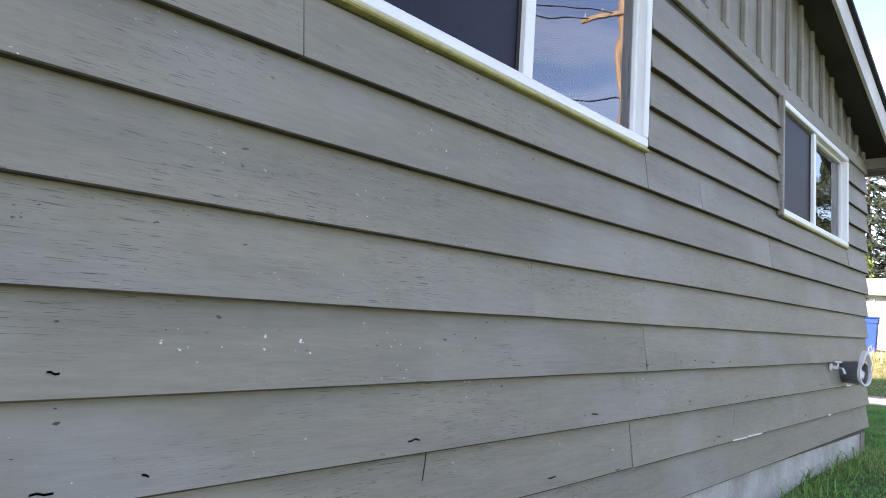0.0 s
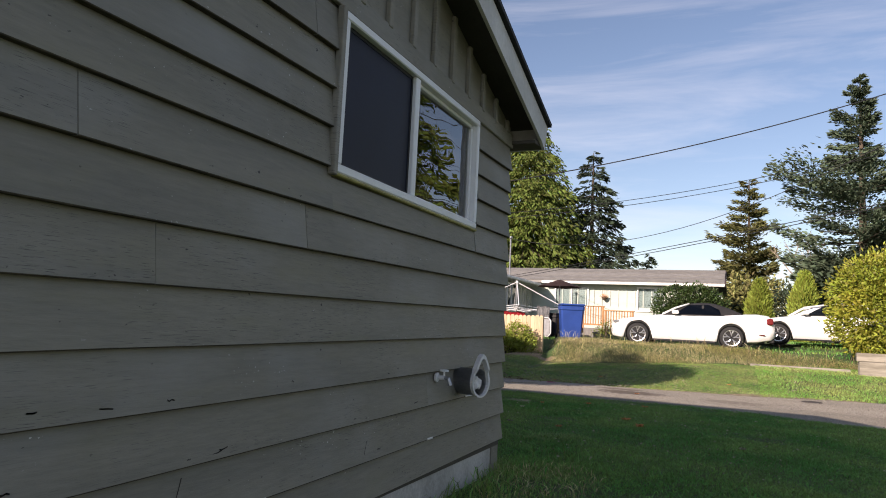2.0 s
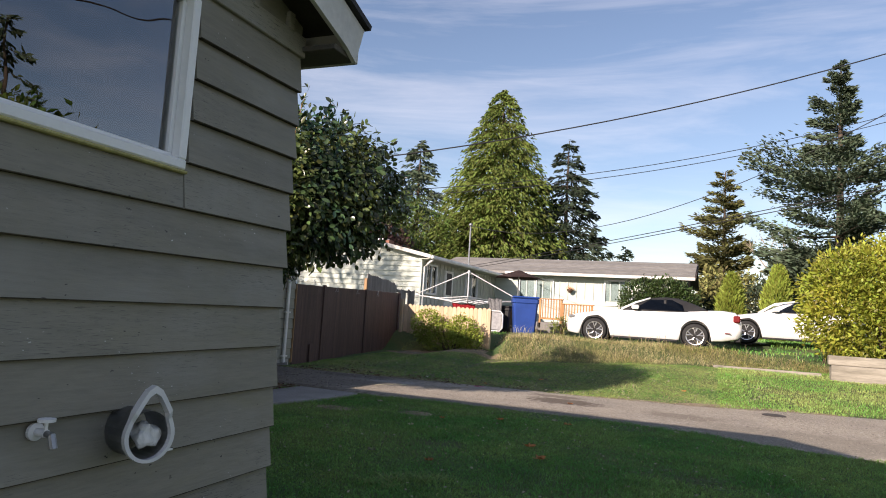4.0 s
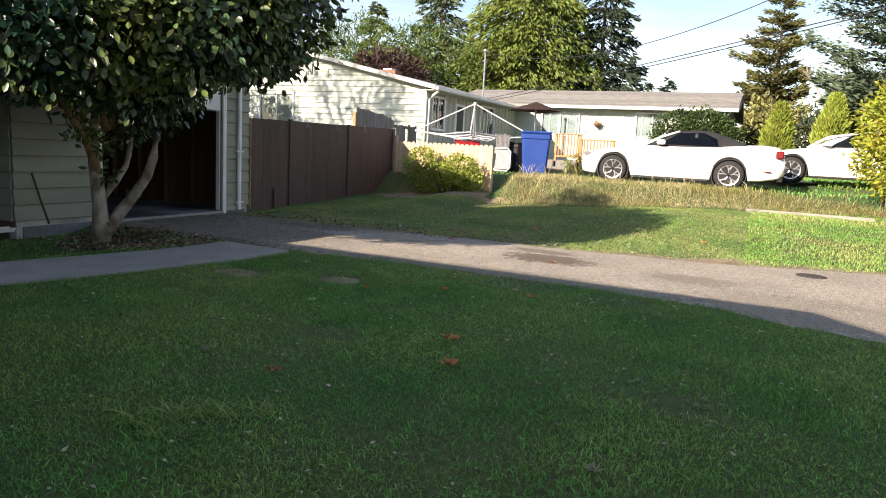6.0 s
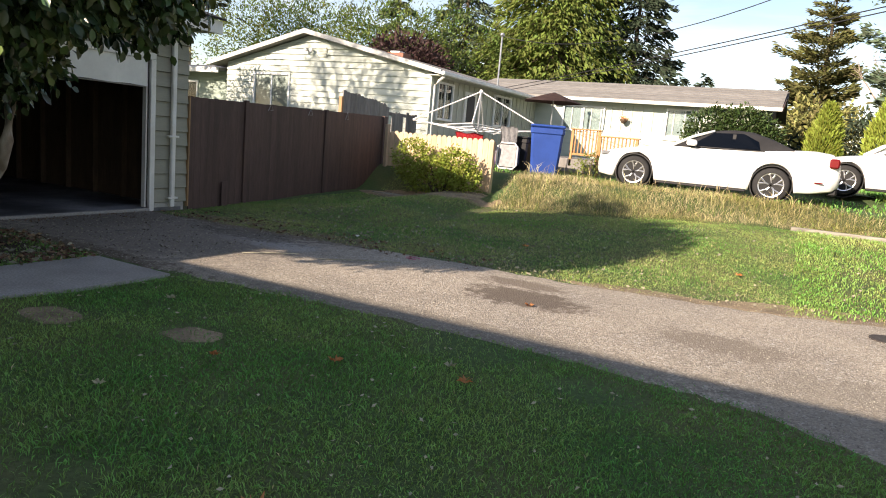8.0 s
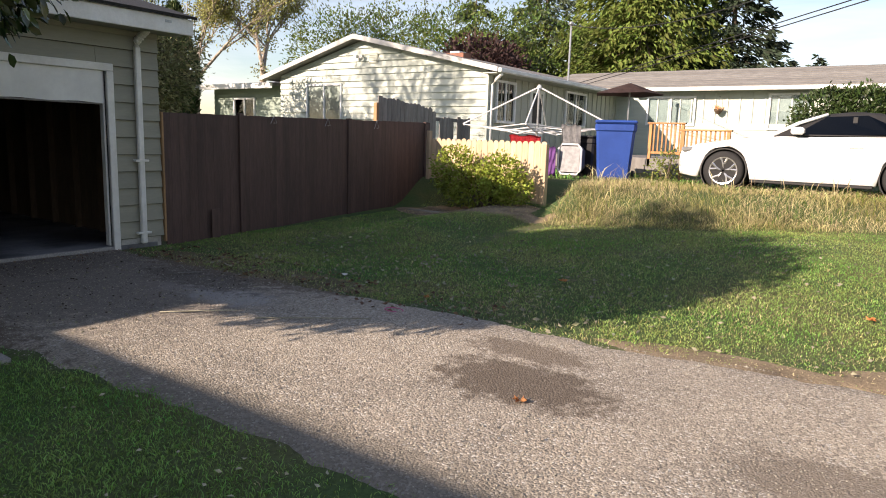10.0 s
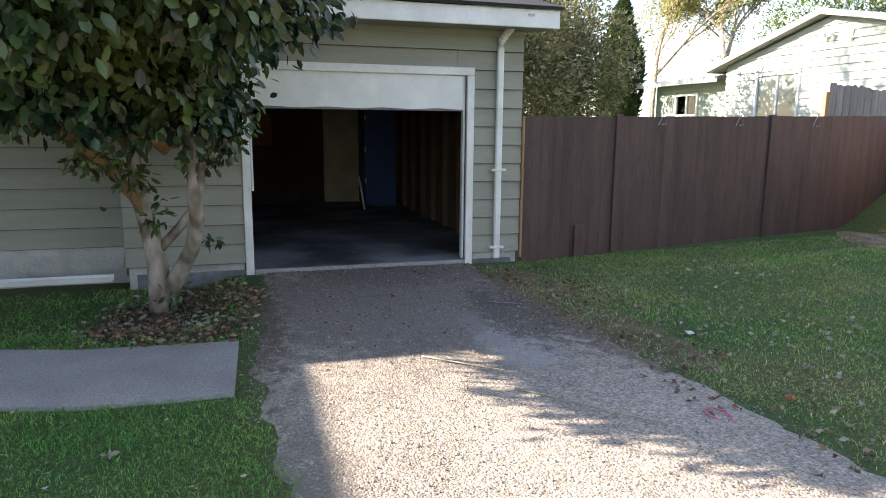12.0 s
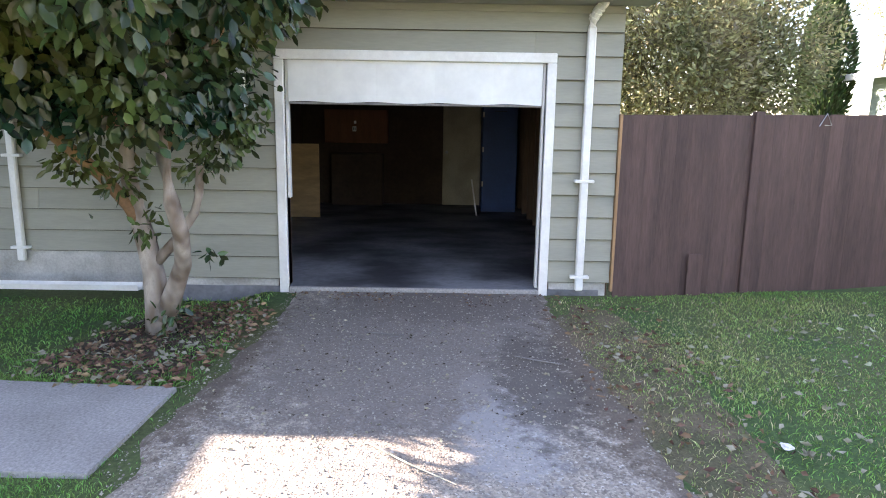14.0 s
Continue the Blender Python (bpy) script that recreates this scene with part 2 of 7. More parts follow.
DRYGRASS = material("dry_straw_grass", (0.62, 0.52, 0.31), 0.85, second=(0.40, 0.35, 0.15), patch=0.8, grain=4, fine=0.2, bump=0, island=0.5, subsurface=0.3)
HEDGE = material("dark_hedge_leaf", (0.05, 0.085, 0.025), 0.45, patch=0.6, grain=5, fine=0.15, bump=0, island=0.5, subsurface=0.2)
CREAM = material("cream_siding_paint", (0.53, 0.57, 0.51), 0.7, second=(0.46, 0.50, 0.45), patch=1.2, grain=20, fine=0.05, bump=0.2, stretch=(0.4, 1, 3), vary=0.03)
BATTEN_GREY = material("sage_batten_paint", (0.50, 0.51, 0.44), 0.7, patchy=0.1, patch=1.5, grain=20, fine=0.05, bump=0.2)
# The wing's shade is put into this darker grey-green.
GREENWING = material("shaded_green_siding", (0.30, 0.37, 0.32), 0.7, patchy=0.12, patch=1.5, grain=20, fine=0.05, stretch=(0.4, 1, 3), vary=0.03)
CARPAINT = material("white_car_paint", (0.86, 0.86, 0.86), 0.22, patchy=0.01, fine=0.0, bump=0, coat=0.6, specular=0.5)
SOFTTOP = material("black_canvas_top", (0.02, 0.02, 0.022), 0.85, patch=6, grain=80, fine=0.15, bump=0.3, depth=0.003)
BLACK = material("black_plastic", (0.012, 0.012, 0.013), 0.5, patchy=0.05, fine=0.05, bump=0)
RUBBER = material("tyre_rubber", (0.02, 0.02, 0.021), 0.8, patch=8, grain=60, fine=0.1)
ALLOY = material("silver_alloy", (0.62, 0.62, 0.63), 0.3, metal=0.9, patchy=0.05, fine=0.02, bump=0)
REDLENS = material("red_tail_lens", (0.16, 0.008, 0.012), 0.15, patchy=0.1, fine=0.02, bump=0)
LENS = material("grey_lamp_lens", (0.35, 0.36, 0.37), 0.12, patchy=0.3, patch=10, fine=0.02, bump=0, metal=0.4)
BINBLUE = material("blue_bin_plastic", (0.02, 0.062, 0.27), 0.45, patchy=0.12, patch=4, grain=30, fine=0.05, bump=0.1)
LOCKERBLUE = material("blue_locker_paint", (0.018, 0.06, 0.19), 0.5, patchy=0.15, patch=3)
GALV = material("galvanised_metal", (0.45, 0.46, 0.47), 0.4, metal=0.8, patchy=0.25, patch=8, grain=40, fine=0.1)
PLASTICWHITE = material("dull_white_plastic", (0.70, 0.70, 0.70), 0.4, patchy=0.12, patch=8, fine=0.04, bump=0)
FABRICGREY = material("grey_mesh_fabric", (0.33, 0.33, 0.34), 0.9, patch=12, grain=90, fine=0.15)
PURPLE = material("purple_fabric", (0.20, 0.08, 0.30), 0.8, patch=8, fine=0.1)
REDFABRIC = material("red_fabric", (0.45, 0.02, 0.03), 0.8, patch=8, fine=0.1)
CURTAIN = material("sheer_white_curtain", (0.80, 0.79, 0.76), 0.9, patch=5, grain=12, fine=0.06, stretch=(8, 8, 0.6))
# Unlit rooms: their dimness is put into this near-black colour.
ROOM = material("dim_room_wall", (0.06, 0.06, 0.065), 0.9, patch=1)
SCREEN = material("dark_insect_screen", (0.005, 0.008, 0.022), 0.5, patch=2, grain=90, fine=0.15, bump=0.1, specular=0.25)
WOODPOLE = material("weathered_pole_wood", (0.42, 0.31, 0.20), 0.9, second=(0.30, 0.22, 0.15), patch=2, grain=20, fine=0.2, stretch=(3, 3, 0.3))
DECKWOOD = material("orange_deck_stain", (0.42, 0.21, 0.085), 0.7, second=(0.32, 0.16, 0.065), patch=3, grain=20, fine=0.2, stretch=(3, 3, 0.4), vary=0.12)
WIRE = material("black_cable", (0.02, 0.02, 0.022), 0.6, patchy=0.1, fine=0.02, bump=0)
BRICK = material("chimney_brick", (0.28, 0.13, 0.09), 0.9, patch=6, grain=40, fine=0.2)
MAPLE = material("fallen_maple_leaf", (0.58, 0.24, 0.09), 0.8, second=(0.46, 0.24, 0.11), patch=9, grain=50, fine=0.2, vary=0.35)
PALELEAF = material("pale_fallen_leaf", (0.45, 0.42, 0.30), 0.8, patch=9, grain=50, fine=0.2, vary=0.4)
TIMBER = material("weathered_timber", (0.33, 0.30, 0.25), 0.9, second=(0.20, 0.18, 0.145), patch=3, grain=20, fine=0.2, bump=0.5, stretch=(0.3, 3, 3))
STRAPWHITE = material("flaked_white_primer", (0.80, 0.80, 0.78), 0.8, patchy=0.05, fine=0.05, bump=0)
# Raw board underside; the lap's shadow line is put into its dark colour.
LAPEDGE = material("raw_edge_lap_shadow", (0.075, 0.06, 0.038), 0.95, second=(0.04, 0.033, 0.024), patch=5, grain=30, fine=0.3, bump=0.3, depth=0.003)
CRACKDARK = material("raw_dark_crack", (0.05, 0.045, 0.04), 0.9, patchy=0.1, bump=0)
CAULK = material("yellowed_caulk", (0.42, 0.38, 0.15), 0.7, patch=6, grain=30, fine=0.2)
GLASS = glass_material("window_glass", (0.85, 0.88, 0.9), 0.005, 2.6)
FARGLASS = glass_material("house_window_glass", (0.8, 0.84, 0.86), 0.002, 1.6)
CARGLASS = glass_material("tinted_car_glass", (0.25, 0.27, 0.28), 0.0, 1.55)


def gravel_material():
    """Old asphalt: grey-tan aggregate with darker patches."""
    m = material("worn_asphalt_gravel", (0.345, 0.302, 0.246), 0.92, second=(0.275, 0.242, 0.20), patch=1.1, grain=55, fine=0.2, bump=0.6, depth=0.012)
    n, l = m.node_tree.nodes, m.node_tree.links
    p = n["Principled BSDF"]
    tc = n.new("ShaderNodeTexCoord")
    vor = n.new("ShaderNodeTexVoronoi")
    vor.inputs["Scale"].default_value = 78
    l.new(tc.outputs["Object"], vor.inputs["Vector"])
    tone = n.new("ShaderNodeMapRange")
    sep = n.new("ShaderNodeSeparateColor")
    l.new(vor.outputs["Color"], sep.inputs[0])
    for k, v in (("To Min", 0.66), ("To Max", 1.4)):
        tone.inputs[k].default_value = v
    l.new(sep.outputs[0], tone.inputs["Value"])
    old = p.inputs["Base Color"].links[0].from_socket
    mul = n.new("ShaderNodeVectorMath")
    mul.operation = "SCALE"
    l.new(old, mul.inputs[0])
    l.new(tone.outputs["Result"], mul.inputs["Scale"])
    l.new(mul.outputs[0], p.inputs["Base Color"])
    # pale chips among the darker stones, each stone domed
    chip = n.new("ShaderNodeMapRange")
    for k, v in (("From Min", 0.90), ("From Max", 0.93), ("To Max", 0.55)):
        chip.inputs[k].default_value = v
    l.new(sep.outputs[1], chip.inputs["Value"])
    light = n.new("ShaderNodeMix")
    light.data_type = "RGBA"
    light.inputs["B"].default_value = (0.62, 0.60, 0.56, 1)
    l.new(chip.outputs["Result"], light.inputs["Factor"])
    l.new(mul.outputs[0], light.inputs["A"])
    l.new(light.outputs["Result"], p.inputs["Base Color"])
    dome = n.new("ShaderNodeBump")
    dome.invert = True
    dome.inputs["Strength"].default_value, dome.inputs["Distance"].default_value = 0.8, 0.006
    l.new(vor.outputs["Distance"], dome.inputs["Height"])
    l.new(p.inputs["Normal"].links[0].from_socket, dome.inputs["Normal"])
    l.new(dome.outputs["Normal"], p.inputs["Normal"])
    # damp, dusty and earthy stains with ragged outlines
    ragged = n.new("ShaderNodeTexNoise")
    ragged.inputs["Scale"].default_value, ragged.inputs["Detail"].default_value, ragged.inputs["Roughness"].default_value = 7, 8, 0.75
    l.new(tc.outputs["Object"], ragged.inputs["Vector"])
    # The 2.0 by 1.7 patch is dirt plus the garage end's shade.
    for cx, cy, rx, ry, colour, strength in ((-1.25, 15.52, 0.62, 0.36, (0.085, 0.062, 0.045), 0.8), (-1.5, 16.1, 0.45, 0.22, (0.11, 0.082, 0.06), 0.7), (0.55, 15.25, 0.55, 0.3, (0.17, 0.14, 0.11), 0.7),
                                             (-5.0, 15.85, 0.35, 0.35, (0.55, 0.54, 0.52), 0.6), (-6.9, 15.6, 0.55, 1.1, (0.12, 0.095, 0.075), 0.8), (-6.0, 15.2, 2.0, 1.7, (0.155, 0.135, 0.12), 0.75), (1.9, 14.2, 1.4, 0.8, (0.20, 0.175, 0.14), 0.55), (-1.5, 14.1, 2.2, 0.3, (0.16, 0.14, 0.11), 0.6),
                                             (-5.4, 16.5, 1.7, 0.36, (0.12, 0.092, 0.066), 0.9), (-5.6, 13.85, 1.6, 0.3, (0.13, 0.10, 0.075), 0.85), (-4.4, 15.75, 0.5, 0.28, (0.40, 0.40, 0.40), 0.5), (-5.2, 16.0, 0.9, 0.3, (0.10, 0.085, 0.07), 0.8)):
        mp, ln, add, rg = n.new("ShaderNodeMapping"), n.new("ShaderNodeVectorMath"), n.new("ShaderNodeMath"), n.new("ShaderNodeMapRange")
        mp.inputs["Location"].default_value = (-cx / rx, -cy / ry, 0)
        mp.inputs["Scale"].default_value = (1 / rx, 1 / ry, 0)
        ln.operation = "LENGTH"
        add.operation = "MULTIPLY_ADD"
        add.inputs[1].default_value = 2.4
        for k, v in (("From Min", 2.35), ("From Max", 1.95), ("To Min", 0.0), ("To Max", strength)):
            rg.inputs[k].default_value = v
        l.new(tc.outputs["Object"], mp.inputs["Vector"])
        l.new(mp.outputs["Vector"], ln.inputs[0])
        l.new(ragged.outputs["Fac"], add.inputs[0])
        l.new(ln.outputs["Value"], add.inputs[2])
        l.new(add.outputs[0], rg.inputs["Value"])
        q = n.new("ShaderNodeMix")
        q.data_type = "RGBA"
        q.inputs["B"].default_value = (*colour, 1)
        l.new(rg.outputs["Result"], q.inputs["Factor"])
        l.new(p.inputs["Base Color"].links[0].from_socket, q.inputs["A"])
        l.new(q.outputs["Result"], p.inputs["Base Color"])
    return m


ASPHALT = gravel_material()


# ---- building helpers ----
def box(bm, x0, x1, y0, y1, z0, z1, m=None):
    v = [bm.verts.new((m @ Vector(c)) if m else c) for c in ((x0, y0, z0), (x1, y0, z0), (x1, y1, z0), (x0, y1, z0), (x0, y0, z1), (x1, y0, z1), (x1, y1, z1), (x0, y1, z1))]
    for f in ((3, 2, 1, 0), (4, 5, 6, 7), (0, 1, 5, 4), (1, 2, 6, 5), (2, 3, 7, 6), (3, 0, 4, 7)):
        bm.faces.new([v[i] for i in f])
    return bm


def soft_box(x0, x1, y0, y1, z0, z1, r=0.006, m=None):
    bm = box(bmesh.new(), x0, x1, y0, y1, z0, z1, m)
    bmesh.ops.bevel(bm, geom=bm.edges[:], offset=r, segments=1, affect="EDGES")
    return bm


def prism(bm, profile, axis, a, b):
    """A closed profile of (u, v) pushed along an axis from a to b. axis x: (y, z); y: (x, z); z: (x, y)."""
    def at(u, v, w):
        return {"x": (w, u, v), "y": (u, w, v), "z": (u, v, w)}[axis]
    r0, r1 = [bm.verts.new(at(u, v, a)) for u, v in profile], [bm.verts.new(at(u, v, b)) for u, v in profile]
    bm.faces.new(r0)
    bm.faces.new(r1[::-1])
    k = len(profile)
    for i in range(k):
        bm.faces.new((r0[i], r1[i], r1[(i + 1) % k], r0[(i + 1) % k]))
    bmesh.ops.recalc_face_normals(bm, faces=bm.faces[:])
    return bm


def tube(bm, points, radii, sides=8, closed=True):
    """A tapered tube through points."""
    rings = []
    for i, p in enumerate(points):
        p = Vector(p)
        d = (Vector(points[min(i + 1, len(points) - 1)]) - Vector(points[max(i - 1, 0)])).normalized()
        u = d.orthogonal().normalized() if abs(d.z) > 0.95 else d.cross(Vector((0, 0, 1))).normalized()
        w = d.cross(u)
        r = radii[i] if hasattr(radii, "__len__") else radii
        rings.append([bm.verts.new(p + (u * math.cos(2 * math.pi * k / sides) + w * math.sin(2 * math.pi * k / sides)) * r) for k in range(sides)])
    for a, b in zip(rings, rings[1:]):
        for k in range(sides):
            bm.faces.new((a[k], a[(k + 1) % sides], b[(k + 1) % sides], b[k]))
    if closed:
        bm.faces.new(rings[0][::-1])
        bm.faces.new(rings[-1])
    return bm


def lathe(bm, profile, centre, axis="z", sides=24):
    """A turned shape: profile of (radius, height) round an axis through centre."""
    rings = []
    for r, h in profile:
        ring = []
        for k in range(sides):
            c, s = math.cos(2 * math.pi * k / sides) * r, math.sin(2 * math.pi * k / sides) * r
            o = {"z": (c, s, h), "y": (c, h, s), "x": (h, c, s)}[axis]
            ring.append(bm.verts.new(Vector(centre) + Vector(o)))
        rings.append(ring)
    for a, b in zip(rings, rings[1:]):
        for k in range(sides):
            bm.faces.new((a[k], a[(k + 1) % sides], b[(k + 1) % sides], b[k]))
    bm.faces.new(rings[0][::-1])
    bm.faces.new(rings[-1])
    bmesh.ops.recalc_face_normals(bm, faces=bm.faces[:])
    return bm


def link_mesh(name, bm, mat, smooth=False):
    me = bpy.data.meshes.new(name)
    bm.to_mesh(me)
    bm.free()
    me.materials.append(mat)
    if smooth:
        me.shade_smooth()
    return me


def part(name, bm, mat, parent, label="", smooth=False):
    ob = new(name, link_mesh(name, bm, mat, smooth))
    ob.parent = parent
    return tagged(ob, label)


def solid(name, bm, mat, label="", category="", group="", kind="", smooth=False):
    """A thing, or a piece of the setting, that is one mesh."""
    return tagged(new(name, link_mesh(name, bm, mat, smooth)), label, category, group, kind)


def thing(name, label, category, at=(0, 0, 0), group="", kind=""):
    ob = new(name)
    ob.location = at
    ob.empty_display_size = 0.1
    return tagged(ob, label, category, group, kind)


def soup(name, verts, faces, mat, smooth=False):
    """A mesh object from numpy arrays of corners and of faces with equally many corners."""
    me = bpy.data.meshes.new(name)
    k = faces.shape[1]
    me.vertices.add(len(verts))
    me.vertices.foreach_set("co", verts.astype(np.float32).ravel())
    me.loops.add(faces.size)
    me.loops.foreach_set("vertex_index", faces.astype(np.int32).ravel())
    me.polygons.add(len(faces))
    me.polygons.foreach_set("loop_start", np.arange(0, faces.size, k, dtype=np.int32))
    me.update(calc_edges=True)
    me.materials.append(mat)
    if smooth:
        me.shade_smooth()
    return new(name, me)


def unit(v):
    return v / np.maximum(np.linalg.norm(v, axis=1, keepdims=True), 1e-6)


def leaves(name, centre, along, length, width, mat, rng, fold=0.25, parent=None, face=None, blunt=False):
    """Folded leaves: at each centre one leaf that points along."""
    n = len(centre)
    along = unit(along)
    side = unit(np.cross(along, rng.normal(size=(n, 3)) if face is None else face + 0.45 * rng.normal(size=(n, 3))))
    up = np.cross(side, along)
    length, width = np.broadcast_to(length, n)[:, None], np.broadcast_to(width, n)[:, None]
    if blunt:
        rib = up * width * fold
        q = [centre + along * length * k + sg * side * width * w_ + rib * w_ * 2 for sg, k, w_ in ((1, 0.28, 0.42), (1, 0.64, 0.46), (-1, 0.64, 0.46), (-1, 0.28, 0.42))]
        v = np.stack([centre, q[0], q[1], centre + along * length, q[2], q[3]], 1).reshape(-1, 3)
        f = (np.array([[0, 3, 1], [1, 3, 2], [0, 5, 3], [5, 4, 3]])[None] + np.arange(n)[:, None, None] * 6).reshape(-1, 3)
        ob = soup(name, v, f, mat)
        ob.parent = parent
        return tagged(ob, kind="stuff") if parent else ob
    mid = centre + along * length * 0.45
    v = np.stack([centre, mid + side * width / 2 + up * width * fold, mid, mid - side * width / 2 + up * width * fold, centre + along * length], 1).reshape(-1, 3)
    b = np.arange(n)[:, None, None] * 5
    f = (np.array([[0, 2, 1], [0, 3, 2], [1, 2, 4], [2, 3, 4]])[None] + b).reshape(-1, 3)
    ob = soup(name, v, f, mat)
    ob.parent = parent
    return tagged(ob, kind="stuff") if parent else ob


rng = np.random.default_rng(7)
# ---- ground ----
def clamp01(v):
    return max(0.0, min(1.0, v))


def smooth01(v):
    v = clamp01(v)
    return v * v * (3 - 2 * v)


def bank_foot(x):
    return 21.8 + 0.28 * (max(-8.0, min(5.0, x)) + 4) + 1.6 * smooth01((-4.3 - x) / 0.7)


def bank_v(x):
    return np.where(x < -4.4, 23.3, 21.8 + 0.28 * (np.clip(x, -8.0, 5.0) + 4))


def ground_z(x, y):
    if y < 6:
        return -0.055 * min(6 - y, 6.5) + 0.012 * noise.noise((x * 0.9, y * 0.9, 0))
    foot = bank_foot(x)
    lift = 0.08 + 0.27 * clamp01((x + 5) / 5) + 0.28 * smooth01((-4.3 - x) / 0.7) - 0.24 * smooth01((-5.4 - x) / 1.4)
    z = lift * smooth01((y - 17) / (foot - 17))
    z += (0.74 - lift) * smooth01((y - foot) / 1.5)
    z += 0.2 * smooth01((y - 26) / 3)
    z -= 0.10 * smooth01((-5.2 - x) / 0.8) * smooth01((13.75 - y) / 0.4) * smooth01((y - 8) / 2)
    away = smooth01((y - 60) / 200) * 2.0
    calm = 0.3 if y < 17.5 and 13.5 < y else 1.0
    return z + away + calm * 0.018 * noise.noise((x * 0.8, y * 0.8, 3))


def spread(lo, hi, step, reach, growth=1.35):
    inner = list(np.arange(lo, hi + step / 2, step))
    d, a, b = step, lo, hi
    left, right = [], []
    while a > -reach:
        d *= growth
        a -= d
        left.append(a)
    d = step
    while b < reach:
        d *= growth
        b += d
        right.append(b)
    return left[::-1] + inner + right


gx, gy = spread(-12, 8, 0.3, 900), spread(-4, 31, 0.3, 900)
gv = np.array([(x, y, ground_z(x, y)) for y in gy for x in gx])
nx = len(gx)
gi = np.arange((len(gy) - 1) * nx).reshape(-1, nx)[:, :-1].ravel()
ground = soup("ground", gv, np.stack([gi, gi + 1, gi + 1 + nx, gi + nx], 1), GROUND, True)
tagged(ground, "patchy lawn soil with thin green grass and bare spots", "ground", kind="structure")


def drive_low(x):
    return float(np.interp(x, [-8, -6.6, -4.6, -2, -0.6, 0.2, 0.9, 1.4, 3, 6, 15], [13.9, 14.0, 13.82, 13.98, 13.98, 13.9, 13.8, 13.5, 13.1, 12.6, 12]))


def drive_high(x):
    return float(np.interp(x, [-8, -6.8, -5.5, -4.3, -2.6, -1.1, -0.2, 0.9, 1.7, 2.8, 6, 15], [16.45, 16.4, 16.5, 16.56, 16.72, 16.7, 16.85, 17.0, 17.35, 17.7, 18.2, 19]))


def sheet(name, x0, x1, low, high, lift, mat, step=0.12, rows=22, ragged=0.05):
    xs = np.arange(x0, x1, step)
    v = []
    for i, x in enumerate(xs):
        a = low(x) + ragged * noise.noise((x * 3.1, 1, 5)) + ragged * 0.5 * noise.noise((x * 9, 2, 5))
        b = high(x) + ragged * noise.noise((x * 3.1, 7, 5)) + ragged * 0.5 * noise.noise((x * 9, 8, 5))
        for k in range(rows + 1):
            y = a + (b - a) * k / rows
            edge = min(k, rows - k)
            v.append((x, y, ground_z(x, y) + (lift if edge else -0.02) + 0.004 * noise.noise((x * 2, y * 2, 9))))
    v = np.array(v)
    r = rows + 1
    i = (np.arange(len(xs) - 1)[:, None] * r + np.arange(rows)[None]).ravel()
    return soup(name, v, np.stack([i, i + r, i + r + 1, i + 1], 1), mat, True)


driveway = sheet("driveway", -7.36, 16, drive_low, drive_high, 0.02, ASPHALT, 0.06, 22, 0.08)
tagged(driveway, "worn grey-tan asphalt driveway with loose gravel, cracked edges", "driveway", kind="structure")


